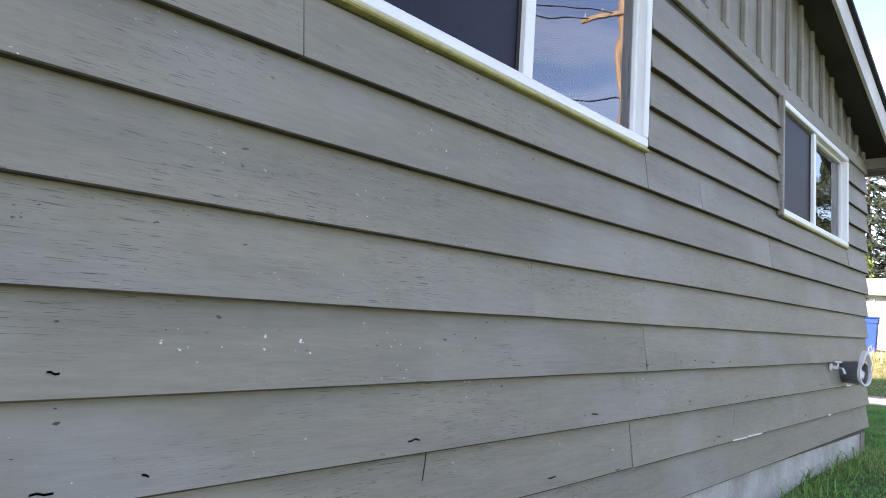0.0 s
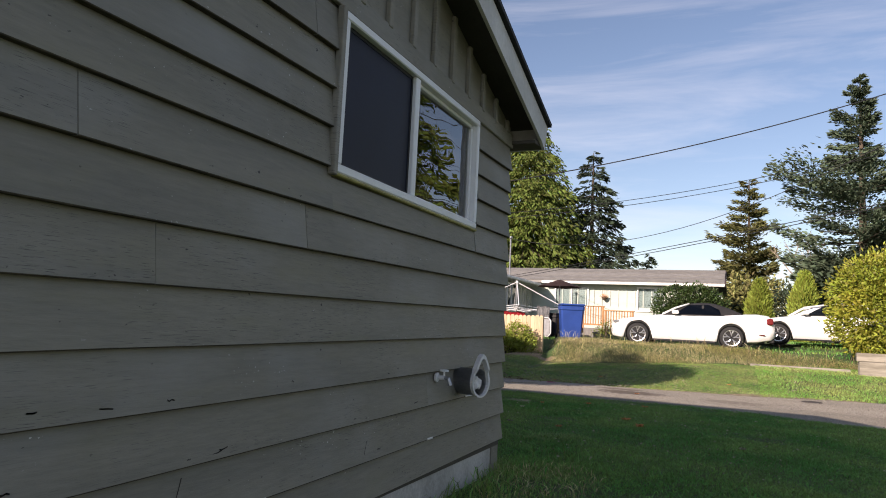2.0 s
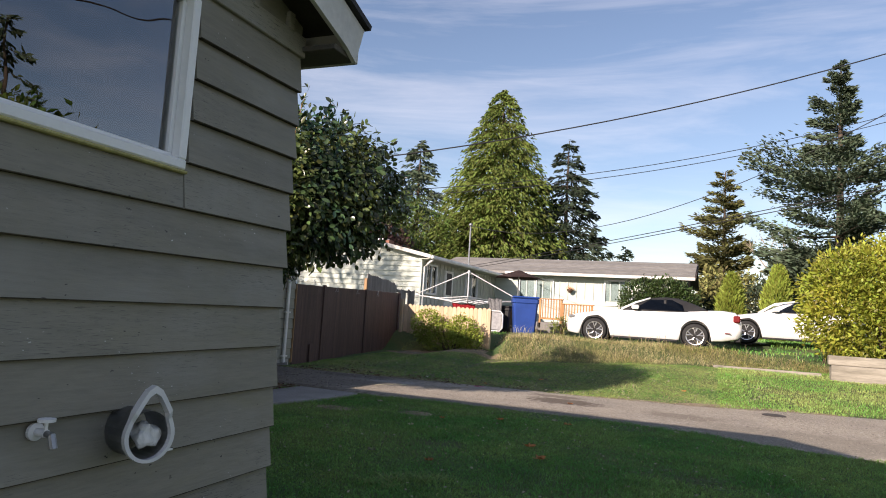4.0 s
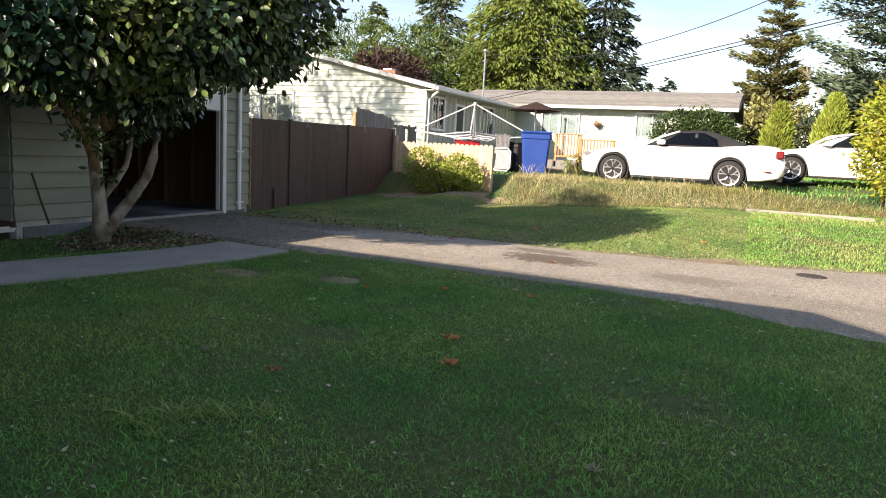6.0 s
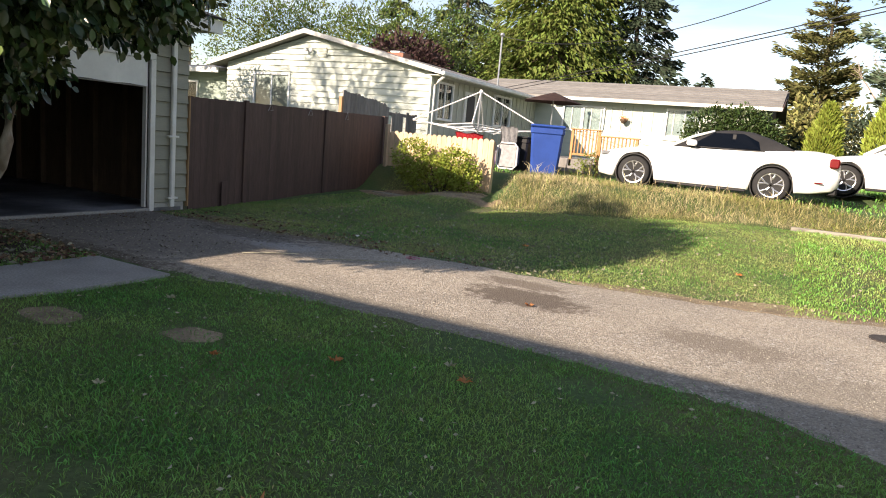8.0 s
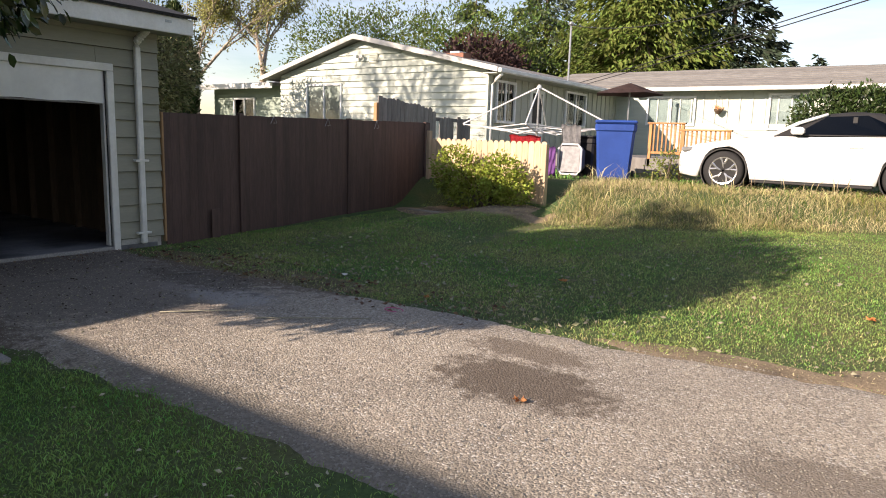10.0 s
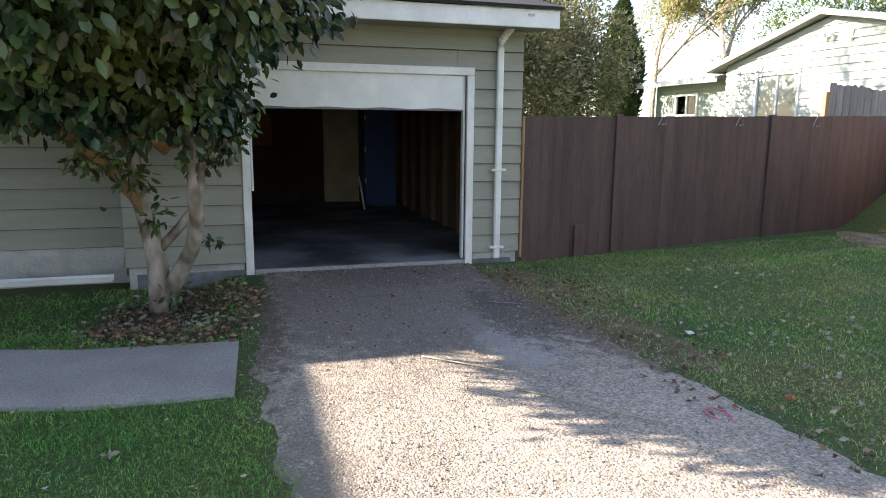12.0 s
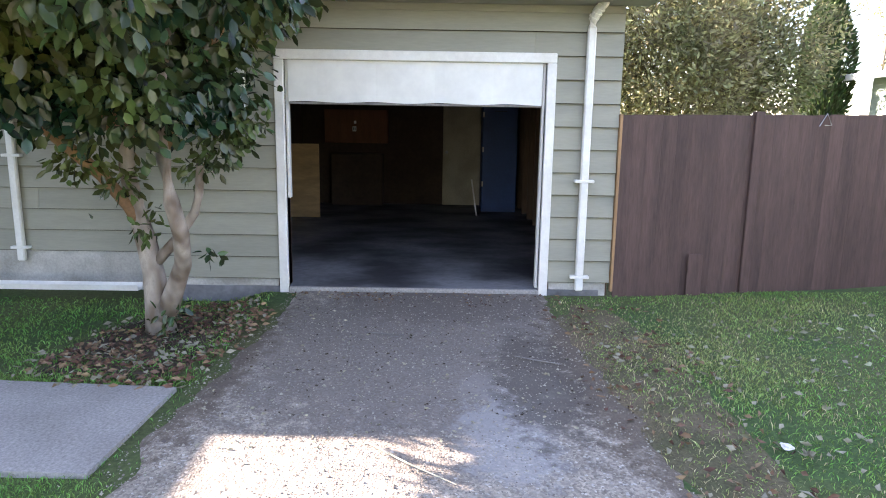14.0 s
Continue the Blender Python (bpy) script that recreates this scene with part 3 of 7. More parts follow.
# ---- lap siding ----
def siding(parent, origin, u, n, length, z0, count, exposure, mat, openings=(), seed=0, top=None, thick=0.032, longest=4.6, drop=0.0, edge=None, lips=None):
    """Courses of lapped boards on a wall. origin: the wall's start at z 0; u: along it; n: outward. top(s): the wall's height at s."""
    r = random.Random(seed)
    o, u, n = Vector(origin), Vector(u), Vector(n)
    for c in range(count):
        lo, hi = z0 + c * exposure, z0 + (c + 1) * exposure + 0.018
        if lips:
            lo, hi = lips[c], lips[c + 1] + 0.018
        cuts, s = [0.0], r.uniform(1.0, longest)
        while s < length - 0.6:
            cuts.append(s)
            s += r.uniform(0.6, 1.0) * longest
        cuts.append(length)
        for s0, s1 in zip(cuts, cuts[1:]):
            pieces = [(s0, s1, lo, hi)]
            for a, b, zl, zh in openings:
                nxt = []
                for p0, p1, l, h in pieces:
                    if p1 <= a or p0 >= b or h <= zl or l >= zh:
                        nxt.append((p0, p1, l, h))
                        continue
                    if p0 < a:
                        nxt.append((p0, a, l, h))
                    if p1 > b:
                        nxt.append((b, p1, l, h))
                    q0, q1 = max(p0, a), min(p1, b)
                    if zl - l > 0.03:
                        nxt.append((q0, q1, l, zl))
                    if h - zh > 0.03:
                        nxt.append((q0, q1, zh, h))
                pieces = nxt
            for p0, p1, l, h in pieces:
                if top:
                    if min(top(p0), top(p1)) < l + 0.05:
                        if top(p0) < l + 0.05:
                            while p0 < p1 and top(p0) < l + 0.05:
                                p0 += 0.05
                        while p1 > p0 and top(p1) < l + 0.05:
                            p1 -= 0.05
                    h0, h1 = min(h, top(p0)), min(h, top(p1))
                else:
                    h0 = h1 = h
                if p1 - p0 < 0.05:
                    continue
                bm = bmesh.new()
                k = (h - l) / (hi - lo) if l > lo + 1e-6 else 1.0
                wob, g = r.uniform(-0.003, 0.004), 0.0015
                steps = max(2, int((p1 - p0) / 0.5))
                rings = []
                for i in range(steps + 1):
                    s = p0 + g + (p1 - p0 - 2 * g) * i / steps
                    ht = h0 + (h1 - h0) * i / steps
                    sag = drop * (s - length) + 0.003 * noise.noise((s * 1.3 + seed, c * 3.7, 2.0)) + 0.0015 * noise.noise((s * 6 + seed, c * 3.7, 4.0))
                    b0 = o + u * s
                    rings.append([bm.verts.new(q) for q in (
                        b0 + Vector((0, 0, l + sag)), b0 + n * (thick * k + wob) + Vector((0, 0, l + sag)),
                        b0 + n * (thick * k + wob + 0.002) + Vector((0, 0, l + sag + 0.004)), b0 + n * (0.004 if h1 > hi - 1e-6 or top else 0.004 + (thick - 0.004) * max(0.0, (hi - h) / (hi - lo))) + Vector((0, 0, ht + drop * (s - length))), b0 + Vector((0, 0, ht + drop * (s - length))))])
                for a, b in zip(rings, rings[1:]):
                    for j in range(5):
                        f_ = bm.faces.new((a[j], b[j], b[(j + 1) % 5], a[(j + 1) % 5]))
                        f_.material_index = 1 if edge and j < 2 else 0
                bm.faces.new(rings[0][::-1])
                bm.faces.new(rings[-1])
                bmesh.ops.recalc_face_normals(bm, faces=bm.faces[:])
                board = part("board", bm, mat, parent)
                if edge:
                    board.data.materials.append(edge)


# ---- the house beside the path ----
WX, WY = -1.195, 7.75
RIDGE_Y, SLOPE, EAVE_Y, EAVE_Z = 2.6, 0.305, 7.97, 2.83
W2 = (5.13, 6.97, 1.81, 2.60)
W1 = (1.35, 3.19, 1.79, 2.60)


def wall_with_openings(name, x0, x1, y0, y1, z0, z1, openings, mat, label):
    """A wall along y with openings right through it."""
    bm = bmesh.new()
    at = y0
    for a, b, l, h in sorted(openings):
        box(bm, x0, x1, at, a, z0, z1)
        if l > z0:
            box(bm, x0, x1, a, b, z0, l)
        if h < z1:
            box(bm, x0, x1, a, b, h, z1)
        at = b
    box(bm, x0, x1, at, y1, z0, z1)
    return solid(name, bm, mat, label, "wall", kind="structure")


LIPS = (0.25, 0.45, 0.65, 0.849, 1.054, 1.254, 1.458, 1.655, 1.854, 2.04, 2.222, 2.407, 2.6)
wall_east = wall_with_openings("wall_east", WX - 0.15, WX, -2.55, WY, 0.2, 2.66, [W1, W2], SOFFIT, "grey-green painted lap siding wall with flaking paint")
siding(wall_east, (WX, -2.55, 0), (0, 1, 0), (1, 0, 0), WY + 2.55, 0.2, 12, 0.2115, SIDING,
       [(W1[0] + 2.55 - 0.01, W1[1] + 2.55 + 0.01, W1[2] - 0.02 + 0.062, 2.9), (W2[0] + 2.55 - 0.01, W2[1] + 2.55 + 0.01, W2[2] - 0.02 + 0.02, 2.9), (-1, 20, 2.66, 3)], 3, longest=8.5, drop=0.011, edge=LAPEDGE,
       lips=LIPS)
solid("foundation", box(bmesh.new(), WX - 0.17, WX - 0.012, -2.5, WY - 0.02, -0.6, 0.265), FOUNDATION, "whitewashed concrete foundation with dirt stains", "foundation", kind="structure")


def rake_z(y):
    return EAVE_Z + SLOPE * (EAVE_Y - y) if y > RIDGE_Y else EAVE_Z + SLOPE * (y - (2 * RIDGE_Y - EAVE_Y))


RIDGE_Z, BACK_Y = rake_z(RIDGE_Y), 2 * RIDGE_Y - EAVE_Y
gable = solid("wall_gable", prism(bmesh.new(), [(-2.55, 2.66), (WY, 2.66), (WY, rake_z(WY) - 0.12), (RIDGE_Y, RIDGE_Z - 0.12), (-2.55, rake_z(-2.55) - 0.12)], "x", WX - 0.15, WX + 0.004), SIDING,
              "grey-green board and batten gable above the siding", "wall", kind="structure")
y = 3.82 - 0.292 * 21
while y < WY - 0.06:
    if y > -2.4:
        part("batten", soft_box(WX + 0.004, WX + 0.034, y - 0.022, y + 0.022, 2.70 + 0.006 * math.sin(y * 40), rake_z(y) - 0.14, 0.004), SIDING, gable)
    y += 0.292
part("band_board", soft_box(WX + 0.002, WX + 0.028, -2.55, WY + 0.01, 2.602, 2.715, 0.004), SIDING, wall_east)

roof = thing("roof", "low gable roof with dark edge over the siding wall", "roof", kind="structure")
X_RAKE = -0.935
bm = bmesh.new()
prism(bm, [(EAVE_Y + 0.02, EAVE_Z), (RIDGE_Y, RIDGE_Z + 0.006), (BACK_Y - 0.02, EAVE_Z), (BACK_Y - 0.02, EAVE_Z + 0.03), (RIDGE_Y, RIDGE_Z + 0.04), (EAVE_Y + 0.03, EAVE_Z + 0.03)], "x", -16, X_RAKE + 0.03)
part("shingles", bm, DARKROOF, roof, "black shingle roof edge")
bm = bmesh.new()
prism(bm, [(EAVE_Y - 0.01, EAVE_Z - 0.004), (RIDGE_Y, RIDGE_Z - 0.002), (BACK_Y + 0.01, EAVE_Z - 0.004), (BACK_Y + 0.01, EAVE_Z - 0.03), (RIDGE_Y, RIDGE_Z - 0.03), (EAVE_Y - 0.01, EAVE_Z - 0.03)], "x", -16, X_RAKE - 0.026)
part("soffit", bm, SOFFIT, roof, "dark brown boarded soffit")
for sgn in (1, -1):
    ey = EAVE_Y if sgn > 0 else BACK_Y
    bm = bmesh.new()
    prism(bm, [(ey, EAVE_Z - 0.006), (RIDGE_Y, RIDGE_Z - 0.004), (RIDGE_Y, RIDGE_Z - 0.215), (ey - sgn * 0.17, EAVE_Z - 0.165), (ey - sgn * 0.07, EAVE_Z - 0.215)], "x", X_RAKE - 0.024, X_RAKE)
    part("rake_board", bm, FASCIA, roof, "grey-white weathered rake board")
    part("eave_board", soft_box(-16, X_RAKE - 0.026, min(ey, ey - sgn * 0.03), max(ey, ey - sgn * 0.03), EAVE_Z - 0.2, EAVE_Z - 0.006, 0.004), FASCIA, roof)
    part("eave_soffit", soft_box(-16, X_RAKE - 0.03, min(ey - sgn * 0.03, ey - sgn * 0.24), max(ey - sgn * 0.03, ey - sgn * 0.24), EAVE_Z - 0.2, EAVE_Z - 0.17, 0.004), SOFFIT, roof)

# the plain outer walls and the dim room behind the windows
solid("wall_north", box(bmesh.new(), -16, WX - 0.002, WY - 0.15, WY, -0.4, rake_z(WY) - 0.12), SIDING, "plain grey-green rear wall of the house", "wall", kind="structure")
solid("wall_south", box(bmesh.new(), -16, WX - 0.002, -2.55, -2.40, -0.4, rake_z(-2.55) - 0.12), SIDING, "plain grey-green end wall of the house", "wall", kind="structure")
solid("wall_west", box(bmesh.new(), -16.15, -16.002, -2.55, WY, -0.4, 2.8), SIDING, "plain grey-green far wall of the house", "wall", kind="structure")
solid("wall_west_gable", prism(bmesh.new(), [(-2.55, 2.802), (WY, 2.802), (RIDGE_Y, RIDGE_Z - 0.12)], "x", -16.15, -16.002), SIDING, "plain far gable of the house", "wall", kind="structure")
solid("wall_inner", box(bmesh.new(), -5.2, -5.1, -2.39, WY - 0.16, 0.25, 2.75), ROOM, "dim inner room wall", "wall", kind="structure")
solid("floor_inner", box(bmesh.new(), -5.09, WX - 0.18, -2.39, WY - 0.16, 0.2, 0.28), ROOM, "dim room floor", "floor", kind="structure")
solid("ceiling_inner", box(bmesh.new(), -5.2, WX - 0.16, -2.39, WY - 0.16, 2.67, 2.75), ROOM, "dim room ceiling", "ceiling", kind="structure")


def slider_window(name, y0, y1, z0, z1, split, label):
    w = thing(name, label, "window", kind="structure")
    x = WX
    f = 0.043
    for n_, b in (("frame_head", (y0, y1, z1 - f, z1)), ("frame_sill", (y0, y1, z0, z0 + f)), ("frame_jamb", (y0, y0 + f, z0 + f, z1 - f)), ("frame_jamb", (y1 - f, y1, z0 + f, z1 - f))):
        part(n_, soft_box(x - 0.07, x + 0.034, *b, 0.006), VINYL, w)
    part("mullion", soft_box(x - 0.05, x + 0.022, split - 0.028, split + 0.028, z0 + f, z1 - f, 0.005), VINYL, w)
    s = part("screen", box(bmesh.new(), x - 0.012, x - 0.006, y0 + f + 0.02, split - 0.045, z0 + f + 0.02, z1 - f - 0.02), SCREEN, w, "dark woven insect screen")
    for b in ((y0 + f, split - 0.028, z0 + f, z0 + f + 0.02), (y0 + f, split - 0.028, z1 - f - 0.02, z1 - f), (y0 + f, y0 + f + 0.018, z0 + f + 0.02, z1 - f - 0.02), (split - 0.046, split - 0.028, z0 + f + 0.02, z1 - f - 0.02)):
        part("screen_rail", box(bmesh.new(), x - 0.014, x - 0.002, *b), BLACK, w)
    for a, b, d in ((y0 + f, split - 0.028, -0.004), (split + 0.028, y1 - f, 0.0)):
        g = part("pane", box(bmesh.new(), x - 0.034 + d, x - 0.030 + d, a, b, z0 + f, z1 - f), GLASS, w, "reflecting window pane")
    for b in ((split + 0.028, y1 - f, z0 + f, z0 + f + 0.022), (split + 0.028, y1 - f, z1 - f - 0.022, z1 - f), (split + 0.028, split + 0.05, z0 + f + 0.022, z1 - f - 0.022), (y1 - f - 0.022, y1 - f, z0 + f + 0.022, z1 - f - 0.022)):
        part("sash", soft_box(x - 0.045, x - 0.008, *b, 0.004), VINYL, w)
    part("caulk_line", soft_box(x - 0.01, x + 0.036, y0 - 0.012, y1 + 0.012, z0 - 0.016, z0 - 0.001, 0.005), CAULK, w, "thin yellowed caulk bead under the frame")
    return w


slider_window("window_1", *W1, 2.28, "white vinyl sliding window with dark insect screen")
slider_window("window_2", *W2, 5.96, "white vinyl sliding window with dark insect screen near the corner")
# Near-black sheets added behind the panes to keep the rooms dark.
solid("window_blind", box(bmesh.new(), WX - 0.4, WX - 0.38, W1[0] - 0.2, W1[1] + 0.2, 1.5, 2.64), SCREEN, "near-black sheet added behind the window", "blind")
solid("window_blind", box(bmesh.new(), WX - 0.4, WX - 0.38, W2[0] - 0.2, W2[1] + 0.2, 1.5, 2.64), SCREEN, "near-black sheet added behind the window", "blind")

# ---- the garage and the wing beside it ----
GX, GY0, GY1 = -7.435, 12.66, 17.0
DOOR = (13.93, 16.32, 2.16)
wall_garage = wall_with_openings("wall_garage", GX - 0.14, GX, GY0, GY1 - 0.02, 0.05, 2.72, [(DOOR[0], DOOR[1], -1, DOOR[2])], INNERWOOD, "sage lap siding garage front")
siding(wall_garage, (GX, GY0, 0), (0, 1, 0), (1, 0, 0), GY1 - GY0, 0.13, 12, 0.2095, GSIDING, [(DOOR[0] - GY0 - 0.06, DOOR[1] - GY0 + 0.06, -1, DOOR[2] + 0.06)], 11, edge=LAPEDGE)
for a, b in ((GY0 + 0.02, DOOR[0] - 0.1), (DOOR[1] + 0.1, GY1 - 0.03)):
    solid("foundation", soft_box(GX - 0.14, GX + 0.01, a, b, -0.3, 0.135, 0.008), FOUNDATION, "stained pale concrete foundation under the garage siding", "foundation", kind="structure")
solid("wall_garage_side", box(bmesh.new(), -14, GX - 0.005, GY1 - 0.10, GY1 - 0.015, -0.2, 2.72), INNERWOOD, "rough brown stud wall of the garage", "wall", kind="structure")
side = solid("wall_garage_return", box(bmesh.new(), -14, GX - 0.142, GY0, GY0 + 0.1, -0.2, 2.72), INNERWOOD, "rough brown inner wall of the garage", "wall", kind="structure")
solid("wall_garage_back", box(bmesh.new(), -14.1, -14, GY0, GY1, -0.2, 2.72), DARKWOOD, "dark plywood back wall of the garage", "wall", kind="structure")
solid("floor_garage", box(bmesh.new(), -14, GX + 0.03, GY0 + 0.1, GY1 - 0.1, -0.3, 0.055), GARAGE_FLOOR, "dark stained concrete garage floor", "floor", kind="structure")
solid("threshold", soft_box(GX + 0.03, GX + 0.075, DOOR[0] + 0.005, DOOR[1] - 0.005, -0.2, 0.06, 0.012), CONCRETE, "pale chipped concrete door sill", "sill", kind="structure")
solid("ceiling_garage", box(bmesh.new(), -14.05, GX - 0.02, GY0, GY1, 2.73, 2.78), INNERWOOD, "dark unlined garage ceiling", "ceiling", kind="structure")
siding(side, (GX - 0.01, GY0, 0), (-1, 0, 0), (0, -1, 0), 0.33, 0.13, 12, 0.2095, GSIDING, (), 12, edge=LAPEDGE)
wing = solid("wall_wing", box(bmesh.new(), -7.96, -7.80, WY + 0.005, GY0 - 0.005, 0.1, 2.72), GSIDING, "sage lap siding wing behind the tree", "wall", kind="structure")
siding(wing, (-7.80, WY, 0), (0, 1, 0), (1, 0, 0), GY0 - WY - 0.03, 0.30, 12, 0.2095, GSIDING, (), 13, edge=LAPEDGE)
solid("foundation", box(bmesh.new(), -7.95, -7.785, WY + 0.01, GY0 - 0.01, -0.4, 0.31), FOUNDATION, "mossy pale foundation of the wing", "foundation", kind="structure")

trim = thing("door_frame", "white painted garage door trim, slightly worn", "door frame", kind="structure")
part("jamb", soft_box(GX - 0.13, GX + 0.045, DOOR[0] - 0.085, DOOR[0], -0.02, DOOR[2], 0.006), WHITE, trim)
part("jamb", soft_box(GX - 0.13, GX + 0.045, DOOR[1], DOOR[1] + 0.085, -0.02, DOOR[2], 0.006), WHITE, trim)
part("head", soft_box(GX - 0.13, GX + 0.045, DOOR[0] - 0.085, DOOR[1] + 0.085, DOOR[2] + 0.002, DOOR[2] + 0.09, 0.006), WHITE, trim)
part("stop", soft_box(GX - 0.10, GX - 0.02, DOOR[1] - 0.028, DOOR[1] - 0.002, 0.06, DOOR[2], 0.004), WHITE, trim)
part("stop", soft_box(GX - 0.10, GX - 0.02, DOOR[0] + 0.002, DOOR[0] + 0.028, 0.9, DOOR[2], 0.004), WHITE, trim)

# the door, raised all but its lowest panel
gdoor = thing("garage_door", "white overhead garage door raised, creased bottom panel hanging", "garage door")
bm = bmesh.new()
cols = 26
front, rear = [], []
for i in range(cols + 1):
    yy = DOOR[0] + 0.035 + (DOOR[1] - DOOR[0] - 0.07) * i / cols
    col = []
    for k in range(7):
        low = 0.006 * math.sin(i * 0.9) * (k == 0)
        dent = 0.005 * noise.noise((yy * 2.2, k * 0.2, 1)) - (0.004 if i % 6 == 3 and 0 < k < 6 else 0)
        col.append((GX + 0.004 + dent, yy, 1.79 + 0.37 * k / 6 + low))
    front.append([bm.verts.new(c_) for c_ in col])
    rear.append([bm.verts.new((GX - 0.03, c_[1], c_[2])) for c_ in col])
for i in range(cols):
    for k in range(6):
        bm.faces.new((front[i][k], front[i + 1][k], front[i + 1][k + 1], front[i][k + 1]))
        bm.faces.new((rear[i][k + 1], rear[i + 1][k + 1], rear[i + 1][k], rear[i][k]))
    for k in (0, 6):
        bm.faces.new((front[i][k], rear[i][k], rear[i + 1][k], front[i + 1][k])[::1 if k == 0 else -1])
part("panel", bm, DOOR_WHITE, gdoor)
part("bottom_seal", soft_box(GX - 0.04, GX + 0.0, DOOR[0] + 0.04, DOOR[1] - 0.04, 1.768, 1.79, 0.004), GREYWOOD, gdoor, "torn grey rubber bottom seal")
part("raised_panel", soft_box(GX - 2.4, GX - 0.12, DOOR[0] + 0.05, DOOR[1] - 0.05, 2.40, 2.44, 0.004), DOOR_WHITE, gdoor)

groof = thing("roof_garage", "low garage roof with broad white fascia", "roof", kind="structure")
part("eave_board", soft_box(-7.03, -6.995, 8.2, 17.24, 2.655, 2.845, 0.005), WHITE, groof, "broad white fascia board with a metal tag")
part("tag", soft_box(-6.996, -6.990, 16.86, 16.94, 2.77, 2.80, 0.001), GALV, groof, "small grey metal tag")
# Unseen roof slope, raised and lengthened to shade the drive by the door.
part("shingles", prism(bmesh.new(), [(-6.96, 2.847), (-10.7, 3.82), (-14.6, 2.82), (-14.6, 2.85), (-10.7, 3.86), (-6.95, 2.88)], "y", 6.5, 17.27), DARKROOF, groof, "black shingle roof edge")
part("soffit", box(bmesh.new(), -7.41, -7.032, 8.2, 17.2, 2.665, 2.69), GSIDING, groof, "sage painted soffit")
part("rake_board", prism(bmesh.new(), [(-7.03, 2.655), (-7.03, 2.843), (-10.7, 3.80), (-10.7, 3.62)], "y", 17.205, 17.238), WHITE, groof)
part("frieze", soft_box(GX - 0.01, GX + 0.03, GY0, GY1, 2.60, 2.665, 0.003), GSIDING, groof)
gend = solid("wall_garage_gable", prism(bmesh.new(), [(-7.45, 2.722), (-14, 2.722), (-10.7, 3.70)], "y", GY1 - 0.1, GY1 - 0.02), GSIDING, "sage painted garage gable", "wall", kind="structure")
for i in range(12):
    part("board", box(bmesh.new(), -14, GX - 0.01, GY1 - 0.012, GY1 + 0.012, 0.13 + i * 0.2095, 0.13 + (i + 1) * 0.2095 - 0.006), GSIDING, bpy.data.objects["wall_garage_side"])


def downspout(label, x, y, z0, z1, elbow=True):
    d = thing("downspout", label, "downspout", (x, y, z0), group="white downspouts on the garage wall")
    part("pipe", soft_box(0.005, 0.062, -0.038, 0.038, 0, z1 - z0 - 0.14, 0.012), WHITE, d)
    for h in (0.12, 1.03):
        part("strap", soft_box(0.0, 0.066, -0.09, 0.09, h, h + 0.028, 0.004), WHITE, d)
    if elbow:
        part("elbow", tube(bmesh.new(), [(0.034, 0, z1 - z0 - 0.15), (0.034, 0.005, z1 - z0 - 0.08), (0.08, 0.03, z1 - z0 - 0.01), (0.13, 0.07, z1 - z0 + 0.04), (0.16, 0.09, z1 - z0 + 0.09)], 0.043, 10), WHITE, d, "ribbed white elbow")
        for k in range(4):
            part("rib", tube(bmesh.new(), [(0.045 + 0.026 * k, 0.008 + 0.017 * k, z1 - z0 - 0.065 + 0.032 * k), (0.052 + 0.026 * k, 0.012 + 0.017 * k, z1 - z0 - 0.055 + 0.032 * k)], 0.048, 10), WHITE, d)
    return d


downspout("white square downspout on the garage corner, strapped to siding", GX + 0.03, 16.70, 0.06, 2.62)
downspout("white square downspout on the wing wall behind the tree", -7.77, 11.2, 0.2, 2.62, False)

slab = solid("walkway", prism(bmesh.new(), [(-4.98, 13.78), (-3.96, 13.76), (-3.99, 12.9), (-4.25, 11.8), (-5.3, 8.0), (-6.4, 8.0), (-5.3, 11.8), (-5.05, 12.7)], "z", -0.1, 0.028), CONCRETE, "weathered grey concrete walkway slab beside the driveway", "walkway", kind="structure")

# ---- brown fence ----
fence = thing("brown_fence", "dark brown stained solid board fence beside the garage", "fence", (0, 0, 0))
FA, FB = Vector((-7.40, 17.03, 0)), Vector((-8.13, 23.62, 0))
fu = (FB - FA).normalized()
fn = Vector((fu.y, -fu.x, 0))
flen, s, i = (FB - FA).length, 0.0, 0
rf = random.Random(5)
while s < flen:
    w = 0.143 if i % 9 else 0.10
    top = 1.715 + 0.016 * s + rf.uniform(-0.004, 0.004)
    bm = soft_box(0, w - 0.0004, -0.012, 0.009 + rf.uniform(-0.001, 0.001), 0, top - (ground_z(*(FA + fu * s).xy) - 0.03), 0.0012)
    b = part("board", bm, BROWN, fence)
    b.matrix_basis = Matrix.Translation(FA + fu * s + Vector((0, 0, ground_z(*(FA + fu * s).xy) - 0.03))) @ Matrix.Rotation(math.atan2(fu.y, fu.x), 4, "Z")
    s += w
    i += 1
for s in (1.32, 3.9, 6.55):
    p = FA + fu * s
    b = part("post", soft_box(-0.045, 0.045, -0.045, 0.03 if s > 2 else 0.025, 0, 1.85 + 0.012 * s, 0.005), BROWN, fence)
    b.matrix_basis = Matrix.Translation((p.x, p.y, -0.1)) @ Matrix.Rotation(math.atan2(fu.y, fu.x), 4, "Z")
b = part("patch_board", soft_box(0, 0.15, -0.02, -0.008, 0.0, 0.42, 0.004), BROWN, fence)
b.matrix_basis = Matrix.Translation(FA + fu * 0.72 - fn * -0.032) @ Matrix.Rotation(math.atan2(fu.y, fu.x), 4, "Z")
